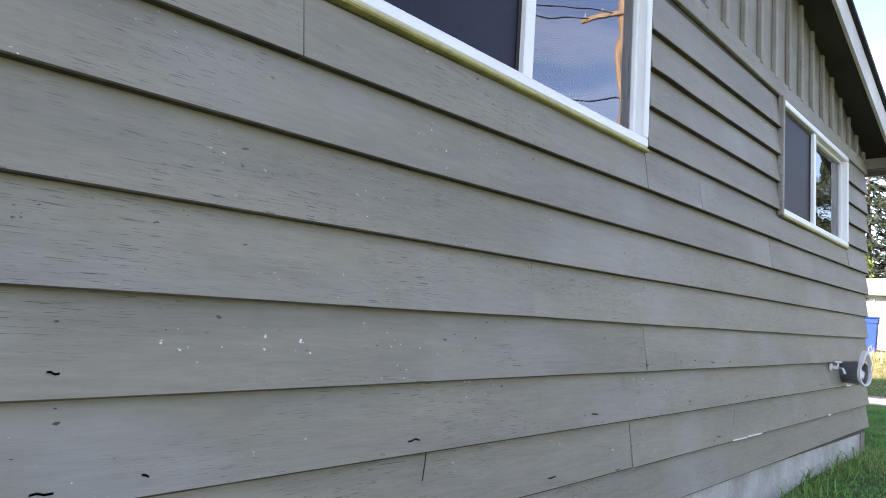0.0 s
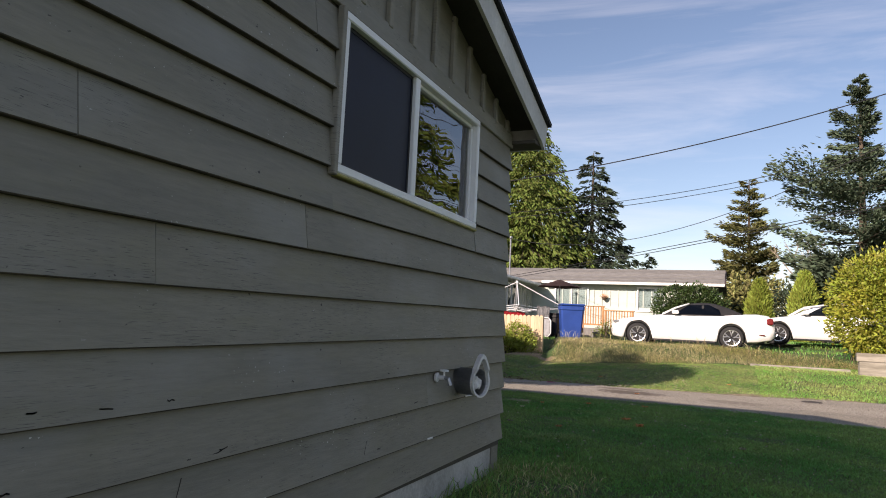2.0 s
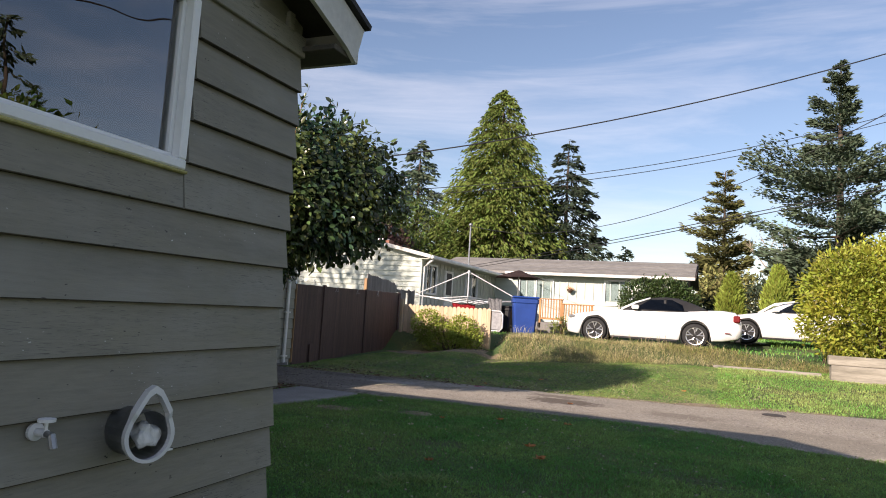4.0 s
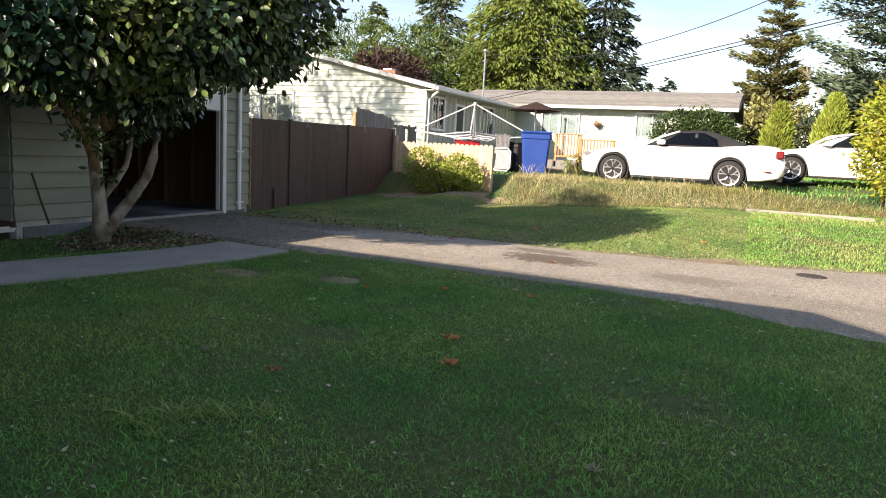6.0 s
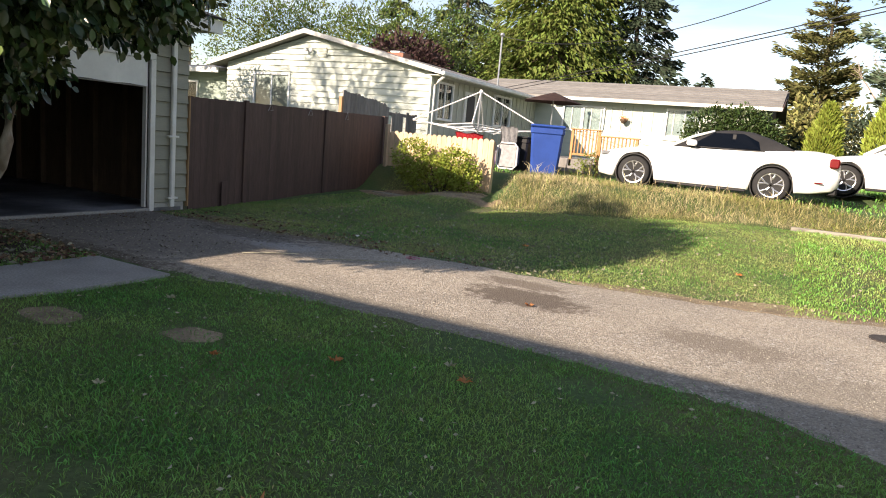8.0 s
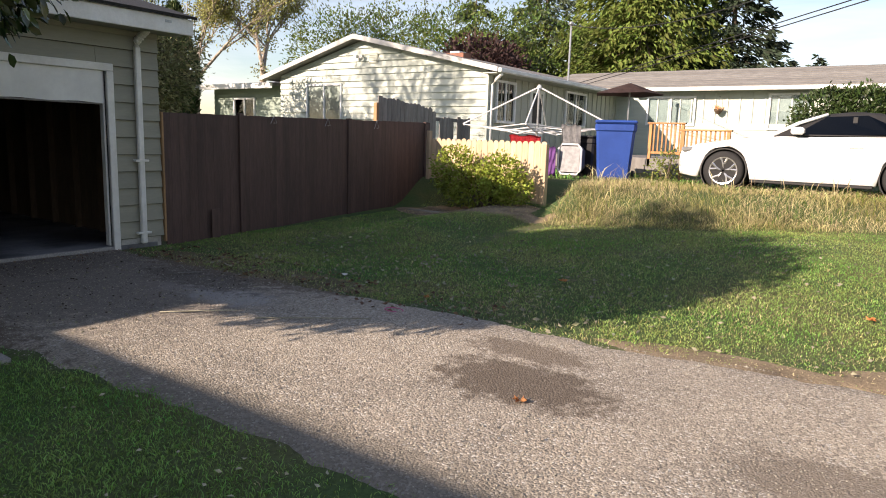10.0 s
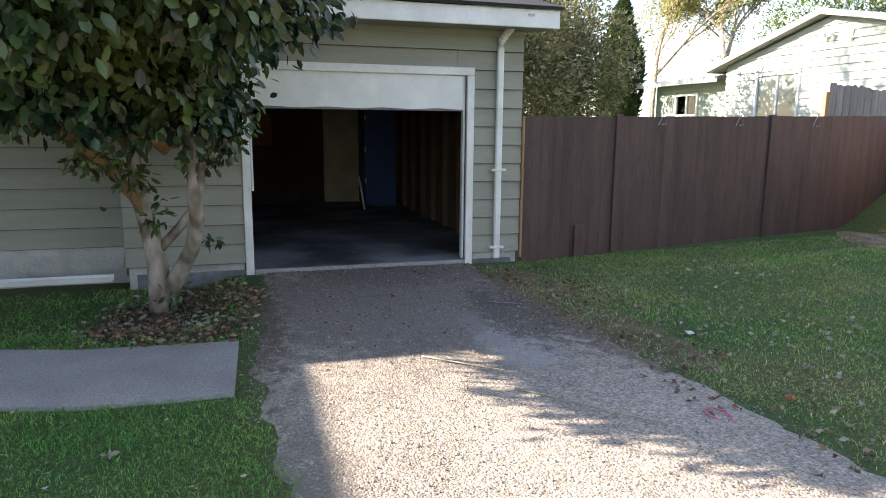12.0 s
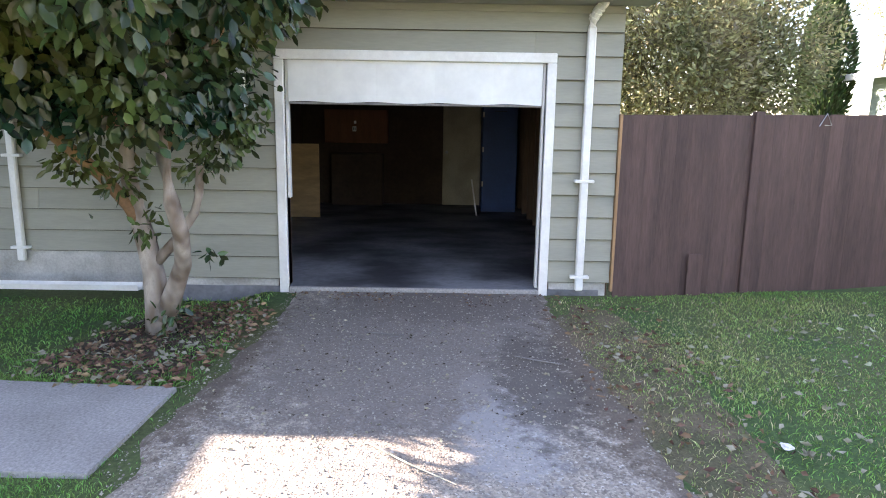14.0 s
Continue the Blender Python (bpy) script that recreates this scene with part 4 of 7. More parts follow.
part("edge_board", soft_box(-7.44, -7.385, 17.005, 17.032, 0.05, 1.72, 0.004), BARE, fence, "bare orange wood edge beside the siding")
for s in (2.0, 3.3, 4.75):
    p = FA + fu * s
    part("wire_hook", tube(bmesh.new(), [(p.x + 0.02, p.y - 0.06, 1.64), (p.x + 0.03, p.y, 1.73 + 0.015 * s), (p.x + 0.03, p.y + 0.05, 1.65), (p.x + 0.04, p.y - 0.02, 1.65)], 0.005, 5), GALV, fence, "bent wire hook")
# ---- the neighbour's house ----
NZ = 0.94
house = thing("neighbour_house", "cream low gabled house with grey shingle roof, windows trimmed in white", "house", (-12, 33, NZ))
house.matrix_basis = Matrix.Identity(4)


def gable_top(x):
    return 4.42 - (x + 14.15) * 0.215 if x > -14.15 else 4.42 + (x + 14.15) * 0.26


def window_at(parent, axis, a, b, l, h, plane, out, curtain=True, split=True, mat_frame=VINYL):
    """A framed window on a wall. axis: 'x' runs along x on a wall facing -y; 'y' runs along y on a wall facing +x."""
    def bx(u0, u1, d0, d1, z0, z1, r=0.005):
        d0, d1 = sorted((plane + out * d0, plane + out * d1))
        return soft_box(u0, u1, d0, d1, z0, z1, r) if axis == "x" else soft_box(d0, d1, u0, u1, z0, z1, r)
    # Near-black backing stands in for the unlit room.
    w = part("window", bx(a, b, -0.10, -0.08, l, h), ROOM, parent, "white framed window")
    f = 0.07
    for b_ in ((a - f, b + f, h, h + f), (a - f, b + f, l - f, l), (a - f, a, l, h), (b, b + f, l, h)):
        part("frame", bx(b_[0], b_[1], -0.02, 0.05, b_[2], b_[3]), mat_frame, w)
    if split:
        part("mullion", bx((a + b) / 2 - 0.03, (a + b) / 2 + 0.03, -0.02, 0.03, l, h), mat_frame, w)
    part("pane", bx(a, b, -0.012, -0.006, l, h, 0.001), FARGLASS, w)
    if curtain:
        for c0, c1 in ((a + 0.03, a + (b - a) * 0.42), (a + (b - a) * 0.58, b - 0.03)):
            part("curtain", bx(c0, c1, -0.06, -0.045, l + 0.02, h - 0.02), CURTAIN, w, "pale drawn curtain")
    return w


G0, G1, GYF = -17.85, -9.45, 28.1
gw = part("gable_wall", prism(bmesh.new(), [(G0, NZ - 0.3), (G1, NZ - 0.3), (G1, gable_top(G1)), (-14.15, 4.42), (G0, gable_top(G0))], "y", GYF, GYF + 0.15), CREAM, house, "cream lap siding gable wall")
siding(gw, (G0, GYF, 0), (1, 0, 0), (0, -1, 0), G1 - G0, NZ - 0.1, 18, 0.197, CREAM, [(1.25, 2.95, 1.85, 3.2)], 31, lambda s: gable_top(G0 + s) - 0.02, 0.045, 5.5)
window_at(house, "x", -16.5, -15.0, 1.95, 3.08, GYF - 0.01, -1)
bm = bmesh.new()
box(bm, -13.78, -13.42, GYF - 0.05, GYF - 0.02, 3.72, 4.05)
vent = part("vent", bm, BATTEN_GREY, house, "louvred gable vent")
for k in range(6):
    part("slat", box(bmesh.new(), -13.76, -13.44, GYF - 0.07, GYF - 0.052, 3.75 + 0.05 * k, 3.775 + 0.05 * k), CREAM, vent)
lampb = part("flood_lamp", lathe(bmesh.new(), [(0.03, 0), (0.05, -0.1), (0.07, -0.16)], (-14.0, GYF - 0.04, 3.93), "y", 10), PLASTICWHITE, house, "small twin flood lamp")
part("lamp_head", lathe(bmesh.new(), [(0.03, 0), (0.05, -0.1), (0.07, -0.16)], (-14.22, GYF - 0.04, 3.93), "y", 10), PLASTICWHITE, lampb)
# roof of the gabled part
rf_ = part("roof", prism(bmesh.new(), [(-8.95, gable_top(-8.95) + 0.02), (-14.15, 4.46), (-18.5, gable_top(-18.5) + 0.02), (-18.5, gable_top(-18.5) + 0.12), (-14.15, 4.58), (-8.95, gable_top(-8.95) + 0.12)], "y", GYF - 0.35, 43), SHINGLE, house, "grey shingle roof")
for a, b in ((-8.93, -14.15), (-18.52, -14.15)):
    part("rake_board", prism(bmesh.new(), [(a, gable_top(a) + 0.0), (b, 4.44), (b, 4.585), (a, gable_top(a) + 0.135)], "y", GYF - 0.39, GYF - 0.352), FASCIA, rf_, "white rake board")
part("gutter", soft_box(-8.95, -8.82, GYF - 0.36, 37.0, gable_top(-8.95) - 0.02, gable_top(-8.95) + 0.1, 0.02), WHITE, rf_, "white eaves gutter")
part("soffit", box(bmesh.new(), -9.44, -8.96, GYF - 0.3, 37.1, gable_top(-8.95) - 0.03, gable_top(-8.95) - 0.005), BATTEN_GREY, rf_)
ew = part("side_wall", box(bmesh.new(), G1 - 0.15, G1, GYF + 0.152, 37.5, NZ - 0.3, 3.33), BATTEN_GREY, house, "sage board and batten side wall")
yb = GYF + 0.3
while yb < 37.3:
    part("batten", box(bmesh.new(), G1, G1 + 0.03, yb, yb + 0.05, NZ, 3.3), BATTEN_GREY, ew)
    yb += 0.4
part("corner_board", soft_box(G1 - 0.02, G1 + 0.045, GYF - 0.04, GYF + 0.1, NZ - 0.1, 3.36, 0.004), CREAM, house)
for a, b, l, h in ((28.55, 29.5, 2.05, 3.1), (33.0, 34.5, 2.1, 3.12)):
    window_at(house, "y", a, b, l, h, G1 + 0.035, 1)
d = part("door", soft_box(G1 + 0.005, G1 + 0.05, 30.5, 31.4, NZ, 3.05, 0.005), WHITE, house, "white half-glazed back door")
part("door_pane", box(bmesh.new(), G1 + 0.051, G1 + 0.056, 30.65, 31.25, 2.05, 2.95), SCREEN, d)
part("downpipe", tube(bmesh.new(), [(-8.9, GYF - 0.2, 3.25), (-9.15, GYF - 0.05, 3.12), (-9.36, GYF + 0.1, 3.0), (-9.38, GYF + 0.1, NZ)], 0.045, 8), WHITE, house, "white downpipe at the corner")
# far wing, facing the yard
FY, FX1 = 37.5, -0.35
fw = part("wing_wall", box(bmesh.new(), G1, FX1, FY, FY + 0.15, NZ - 0.3, 3.5), CREAM, house, "cream board and batten wing wall")
# This end's shade is put into its colour by using dark brown.
part("end_wall", prism(bmesh.new(), [(FY + 0.16, NZ - 0.3), (45, NZ - 0.3), (45, 3.4), (41.3, 4.3), (FY + 0.16, 3.45)], "x", FX1 - 0.15, FX1), BROWN, house, "end wall with its shade in the dark brown colour")
xb = G1 + 1.2
while xb < FX1:
    part("batten", box(bmesh.new(), xb, xb + 0.05, FY - 0.03, FY, 2.35, 3.4), CREAM, fw)
    xb += 0.41
for k in range(6):
    part("board", box(bmesh.new(), G1 + 0.05, FX1, FY - 0.03, FY, NZ + 0.235 * k, NZ + 0.235 * k + 0.225), CREAM, fw)
window_at(house, "x", -8.15, -6.5, 2.3, 3.22, FY - 0.03, -1, False)
window_at(house, "x", -3.95, -2.75, 2.2, 3.3, FY - 0.03, -1, True, False)
fr = part("wing_roof", prism(bmesh.new(), [(FY - 0.5, 3.47), (41.3, 4.42), (45.5, 3.47), (45.5, 3.6), (41.3, 4.55), (FY - 0.5, 3.6)], "x", -13.0, 0.05), SHINGLE, house, "grey shingle wing roof")
part("gutter", soft_box(-8.8, 0.06, FY - 0.62, FY - 0.505, 3.44, 3.57, 0.02), WHITE, fr, "white eaves gutter")
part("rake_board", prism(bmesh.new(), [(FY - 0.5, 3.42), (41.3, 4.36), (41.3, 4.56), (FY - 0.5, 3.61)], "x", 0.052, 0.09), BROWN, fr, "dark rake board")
for k in range(9):
    z0, y0 = 3.61 + 0.106 * k, FY - 0.5 + 0.422 * k
    part("shingle_course", prism(bmesh.new(), [(y0, z0 - 0.004), (y0 + 0.44, z0 + 0.106), (y0 + 0.44, z0 + 0.108), (y0 - 0.01, z0 + 0.014)], "x", -12.9, 0.04), SHINGLE, fr)
# green wing
gwall = part("green_wing", box(bmesh.new(), -22.4, G0 - 0.002, 28.7, 28.85, NZ - 0.3, 3.2), GREENWING, house, "green lap siding wing, darkened for its shade")
siding(gwall, (-22.4, 28.7, 0), (1, 0, 0), (0, -1, 0), 4.5, NZ - 0.1, 12, 0.19, GREENWING, [(1.2, 2.5, 2.0, 2.85)], 33, None, 0.025, 4)
window_at(house, "x", -21.1, -20.0, 2.1, 2.72, 28.67, -1, False)
part("green_wing_roof", prism(bmesh.new(), [(28.1, 3.12), (33, 3.7), (33, 3.82), (28.1, 3.24)], "x", -23.4, -18.3), SHINGLE, house, "low roof with white fascia")
part("wing_fascia", soft_box(-23.4, -18.3, 28.06, 28.1, 3.06, 3.25, 0.005), WHITE, house)
ch = part("chimney", soft_box(-13.4, -12.6, 31.5, 32.0, 3.9, 4.40, 0.01), BRICK, house, "low brick chimney")
part("vent_cap", soft_box(-13.2, -12.8, 31.55, 31.95, 4.40, 4.47, 0.01), GALV, ch)
part("power_mast", tube(bmesh.new(), [(-9.15, 32.5, 3.3), (-9.15, 32.5, 5.2)], 0.035, 8), GALV, house, "grey service mast")
part("mast_head", lathe(bmesh.new(), [(0.05, 0), (0.09, 0.05), (0.06, 0.12)], (-9.15, 32.5, 5.18), "z", 10), GALV, house)

basket = thing("hanging_basket", "small hanging flower basket on the wing wall", "plant", (-5.6, FY - 0.2, 2.75))
part("bowl", lathe(bmesh.new(), [(0.05, -0.1), (0.14, 0.0), (0.16, 0.08)], (0, 0, 0), "z", 12), INNERWOOD, basket)
part("chain", tube(bmesh.new(), [(0, 0, 0.08), (0, 0.05, 0.5)], 0.006, 5), GALV, basket)
part("hook", tube(bmesh.new(), [(0, 0.16, 0.5), (0, 0.0, 0.52)], 0.01, 5), BLACK, basket)
leaves("flowers", rng.normal(size=(160, 3)) * (0.09, 0.09, 0.05) + (0, 0, 0.1), rng.normal(size=(160, 3)), 0.06, 0.03, MAPLE, rng, parent=basket)


# ---- fences and yard of the neighbour ----
cedar = thing("cedar_fence", "new dog-eared cedar picket fence, half hidden by a bush", "fence")
CA, CB = Vector((-7.85, 23.45, 0)), Vector((-4.92, 22.95, 0))
cu = (CB - CA).normalized()
ang = math.atan2(cu.y, cu.x)
clen, s = (CB - CA).length, 0.0
rc = random.Random(8)
while s < clen - 0.05:
    p = CA + cu * s
    z0 = ground_z(p.x, p.y) + 0.02
    top = 1.50 + rc.uniform(-0.01, 0.01) - z0
    bm = bmesh.new()
    prism(bm, [(0, 0), (0.136, 0), (0.136, top - 0.05), (0.112, top - 0.012), (0.085, top), (0.05, top), (0.024, top - 0.012), (0, top - 0.05)], "y", -0.009, 0.009)
    b = part("picket", bm, CEDAR, cedar)
    b.matrix_basis = Matrix.Translation((p.x, p.y, z0)) @ Matrix.Rotation(ang, 4, "Z")
    s += 0.142
for z in (0.75, 1.25):
    b = part("rail", soft_box(0, clen, 0.01, 0.05, z, z + 0.09, 0.004), CEDAR, cedar)
    b.matrix_basis = Matrix.Translation((CA.x, CA.y, 0)) @ Matrix.Rotation(ang, 4, "Z")
for s in (-0.1, clen - 0.04):
    p = CA + cu * s
    b = part("post", soft_box(-0.045, 0.045, -0.03, 0.06, 0.0, 1.15 if s > 1 else 1.35, 0.006), CEDAR, cedar)
    b.matrix_basis = Matrix.Translation((p.x, p.y, 0.3)) @ Matrix.Rotation(ang, 4, "Z")

grey = thing("grey_fence", "old grey picket fence with broken uneven boards", "fence")
rg = random.Random(4)
n_ = 24
for i in range(n_):
    yy = 22.95 + i * 0.148
    drop = 0.02 * math.sin(i * 1.3) + (rg.uniform(0, 0.16) if i > 12 else 0.01) + (0.12 if i in (15, 18) else 0)
    if i in (14, 19):
        continue
    top = 2.36 - 0.012 * i - drop
    bm = bmesh.new()
    prism(bm, [(yy, 0.4), (yy + 0.138, 0.4), (yy + 0.138, top - rg.uniform(0, 0.05)), (yy + 0.07, top), (yy, top - rg.uniform(0, 0.03))], "x", -8.93, -8.912)
    part("picket", bm, GREYWOOD, grey)
part("post", soft_box(-8.98, -8.89, 22.87, 22.945, 0.2, 2.2, 0.006), BARE, grey, "bare orange end post")
for z in (0.9, 1.9):
    part("rail", soft_box(-8.975, -8.935, 22.95, 22.95 + n_ * 0.148, z, z + 0.09, 0.004), GREYWOOD, grey)

# rotary clothes dryer
dryer = thing("clothes_dryer", "white rotary clothes dryer with zigzag arms, opened out", "clothes dryer", (-6.75, 26.0, 0.74))
part("post", tube(bmesh.new(), [(0, 0, 0), (0, 0, 2.0)], 0.025, 8), GALV, dryer)
part("hub", lathe(bmesh.new(), [(0.05, 1.93), (0.06, 1.97), (0.03, 2.03)], (0, 0, 0), "z", 10), PLASTICWHITE, dryer)
corners = [(math.cos(a) * 1.75, math.sin(a) * 1.75) for a in (0.35, 0.35 + math.pi / 2, 0.35 + math.pi, 0.35 + 1.5 * math.pi)]
for cx, cy in corners:
    part("arm", tube(bmesh.new(), [(0, 0, 1.98), (cx, cy, 1.12)], 0.018, 6), PLASTICWHITE, dryer)
    part("lower_arm", tube(bmesh.new(), [(0, 0, 0.95), (cx, cy, 1.1)], 0.016, 6), PLASTICWHITE, dryer)
for i in range(4):
    a, b = corners[i], corners[(i + 1) % 4]
    for f_, dz in ((1.0, 1.11), (0.72, 1.05), (0.45, 1.0)):
        m_ = ((a[0] + b[0]) / 2 * f_, (a[1] + b[1]) / 2 * f_, dz - 0.08)
        part("line_bar", tube(bmesh.new(), [(a[0] * f_, a[1] * f_, dz), m_, (b[0] * f_, b[1] * f_, dz)], 0.012, 5), PLASTICWHITE, dryer)


def wheelie_bin(label, at, turn, size, mat):
    b = thing("wheelie_bin", label, "bin", at)
    w, d_, h = size
    bm = bmesh.new()
    rings = []
    for z, k in ((0.06, 0.80), (0.12, 0.82), (h * 0.82, 0.97), (h * 0.84, 1.03), (h * 0.93, 1.04), (h * 0.94, 1.0)):
        rings.append([bm.verts.new((sx * w / 2 * k, sy * d_ / 2 * k, z)) for sx, sy in ((-1, -0.85), (-0.85, -1), (0.85, -1), (1, -0.85), (1, 0.85), (0.85, 1), (-0.85, 1), (-1, 0.85))])
    for r0, r1 in zip(rings, rings[1:]):
        for k in range(8):
            bm.faces.new((r0[k], r0[(k + 1) % 8], r1[(k + 1) % 8], r1[k]))
    bm.faces.new(rings[0][::-1])
    bm.faces.new(rings[-1])
    part("body", bm, mat, b)
    part("lid", soft_box(-w * 0.53, w * 0.53, -d_ * 0.56, d_ * 0.5, h * 0.945, h, 0.03), mat, b)
    part("handle", tube(bmesh.new(), [(-w * 0.4, d_ * 0.5, h * 0.9), (-w * 0.4, d_ * 0.62, h * 0.93), (w * 0.4, d_ * 0.62, h * 0.93), (w * 0.4, d_ * 0.5, h * 0.9)], 0.018, 6), mat, b)
    for sx in (-1, 1):
        part("wheel", lathe(bmesh.new(), [(0.05, -0.03), (0.12, -0.03), (0.12, 0.03), (0.05, 0.03)], (sx * w * 0.48, d_ * 0.38, 0.12), "x", 14), RUBBER, b)
        part("rib", soft_box(sx * w * 0.22 - 0.02, sx * w * 0.22 + 0.02, -d_ * 0.52, -d_ * 0.49, h * 0.84, h * 0.93, 0.006), mat, b)
    b.rotation_euler = (0, 0, turn)
    return b


wheelie_bin("tall blue wheeled recycling bin beside the cedar fence", (-4.6, 25.35, ground_z(-4.62, 25.35) - 0.02), 0.35, (0.78, 0.84, 1.24), BINBLUE)
wheelie_bin("black wheeled bin behind the grey tub", (-5.35, 25.75, ground_z(-5.35, 25.75)), -0.1, (0.56, 0.6, 0.92), BLACK)

tub = thing("storage_tub", "grey plastic tub tipped on its side", "tub", (-5.5, 25.15, 0.83))
bm = bmesh.new()
r_ = []
for d0, k in ((0.0, 1.0), (0.03, 1.0), (0.34, 0.8)):
    r_.append([bm.verts.new((sx * 0.25 * k, d0, 0.32 + sz * 0.31 * k)) for sx, sz in ((-1, -0.7), (-0.7, -1), (0.7, -1), (1, -0.7), (1, 0.7), (0.7, 1), (-0.7, 1), (-1, 0.7))])
for a, b in zip(r_, r_[1:]):
    for k in range(8):
        bm.faces.new((a[k], a[(k + 1) % 8], b[(k + 1) % 8], b[k]))
bm.faces.new(r_[-1])
bmesh.ops.solidify(bm, geom=bm.faces[:], thickness=0.012)
part("shell", bm, FABRICGREY, tub)
part("rim", tube(bmesh.new(), [(-0.26, -0.01, 0.1), (-0.26, -0.01, 0.54), (-0.18, -0.01, 0.63), (0.18, -0.01, 0.63), (0.26, -0.01, 0.54), (0.26, -0.01, 0.1), (0.18, -0.01, 0.01), (-0.18, -0.01, 0.01), (-0.26, -0.01, 0.1)], 0.022, 6), PLASTICWHITE, tub, "pale rolled rim")
part("mesh_panel", soft_box(-0.225, 0.225, 0.0, 0.012, 0.05, 0.59, 0.004), FABRICGREY, tub, "taut grey mesh panel")
part("foot", soft_box(-0.2, 0.2, 0.02, 0.3, -0.09, 0.03, 0.01), BLACK, tub)


def cloth(name, label, x, y, z0, z1, w, mat):
    bm = bmesh.new()
    cols, rows = 12, 8
    g = [[bm.verts.new((x + w * (i / cols - 0.5) * (1 + 0.15 * k / rows), y + 0.04 * math.sin(i * 1.7 + k * 0.4), z0 + (z1 - z0) * k / rows + 0.02 * math.sin(i))) for i in range(cols + 1)] for k in range(rows + 1)]
    for a, b in zip(g, g[1:]):
        for i in range(cols):
            bm.faces.new((a[i], a[i + 1], b[i + 1], b[i]))
    bmesh.ops.solidify(bm, geom=bm.faces[:], thickness=0.008)
    return solid(name, bm, mat, label, "laundry", smooth=True)


cloth("towel", "grey towel hung from the clothes dryer", -5.55, 25.25, 1.45, 1.86, 0.42, FABRICGREY)
cloth("garment", "purple garment hanging beside the tub", -5.86, 25.0, 0.8, 1.4, 0.2, PURPLE)
cloth("garment", "red garments hung on the dryer behind the fence", -6.5, 25.0, 1.3, 1.62, 0.7, REDFABRIC)


def railing(label, x0, x1, y, z0, z1):
    r = thing("deck_railing", label, "railing", (0, 0, 0))
    for a in (x0, x1 - 0.07):
        part("post", soft_box(a, a + 0.07, y, y + 0.07, z0 - 0.3, z1, 0.005), DECKWOOD, r)
    part("top_rail", soft_box(x0 - 0.03, x1 + 0.03, y - 0.03, y + 0.1, z1, z1 + 0.035, 0.006), DECKWOOD, r)
    part("low_rail", soft_box(x0, x1, y + 0.01, y + 0.05, z0, z0 + 0.06, 0.004), DECKWOOD, r)
    k = x0 + 0.11
    while k < x1 - 0.1:
        part("baluster", soft_box(k, k + 0.035, y + 0.005, y + 0.03, z0 + 0.06, z1, 0.003), DECKWOOD, r)
        k += 0.095
    return r


railing("orange cedar deck railing by the back wall", -4.7, -3.9, 27.6, 1.3, 1.98)
railing("orange cedar planter screen beside the white car", -3.75, -2.75, 26.9, 1.0, 1.82)
solid("deck", soft_box(-8.6, -3.8, 27.6, 31.5, 0.6, 1.2, 0.02), GREYWOOD, "low weathered deck behind the fence", "deck")

umb = thing("patio_umbrella", "dark red patio umbrella, half open", "umbrella", (-6.2, 30.2, 1.2))
part("pole", tube(bmesh.new(), [(0, 0, 0), (0, 0, 1.97)], 0.025, 8), GALV, umb)
bm = bmesh.new()
apex = bm.verts.new((0, 0, 1.95))
rim_ = [bm.verts.new((0.95 * math.cos(k * math.pi / 4), 0.95 * math.sin(k * math.pi / 4), 1.62 + 0.03 * (k % 2))) for k in range(8)]
for k in range(8):
    bm.faces.new((apex, rim_[k], rim_[(k + 1) % 8]))
bmesh.ops.solidify(bm, geom=bm.faces[:], thickness=0.012)
part("canopy", bm, BROWN, umb, "dark brown canopy")


# ---- parked cars ----
def wheel(parent, x, y, r, face):
    w = part("wheel", lathe(bmesh.new(), [(r * 0.66, 0.1), (r * 0.9, 0.115), (r, 0.08), (r, -0.08), (r * 0.9, -0.115), (r * 0.66, -0.1)], (x, y, r), "y", 32), RUBBER, parent, "black tyre", True)
    part("rim", lathe(bmesh.new(), [(r * 0.68, 0.08), (r * 0.70, 0.105), (r * 0.64, 0.10), (r * 0.62, 0.03)], (x, y, r), "y", 32) if face > 0 else
         lathe(bmesh.new(), [(r * 0.68, -0.08), (r * 0.70, -0.105), (r * 0.64, -0.10), (r * 0.62, -0.03)], (x, y, r), "y", 32), ALLOY, w)
    part("brake_disc", lathe(bmesh.new(), [(r * 0.6, face * 0.0), (r * 0.6, face * 0.02), (0.02, face * 0.02)], (x, y, r), "y", 24), BLACK, w)
    for k in range(5):
        a = k * 2 * math.pi / 5 + 0.3
        for da in (-0.16, 0.16):
            c0, s0 = math.cos(a + da * 0.5), math.sin(a + da * 0.5)
            c1, s1 = math.cos(a + da * 1.6), math.sin(a + da * 1.6)
            part("spoke", tube(bmesh.new(), [(x + c0 * 0.05, y + face * 0.075, r + s0 * 0.05), (x + c0 * r * 0.35, y + face * 0.085, r + s0 * r * 0.35), (x + c1 * r * 0.66, y + face * 0.09, r + s1 * r * 0.66)], [0.028, 0.022, 0.024], 6), ALLOY, w)
    part("hub_cap", lathe(bmesh.new(), [(0.06, face * 0.06), (0.055, face * 0.095), (0.02, face * 0.10)], (x, y, r), "y", 14), ALLOY, w)


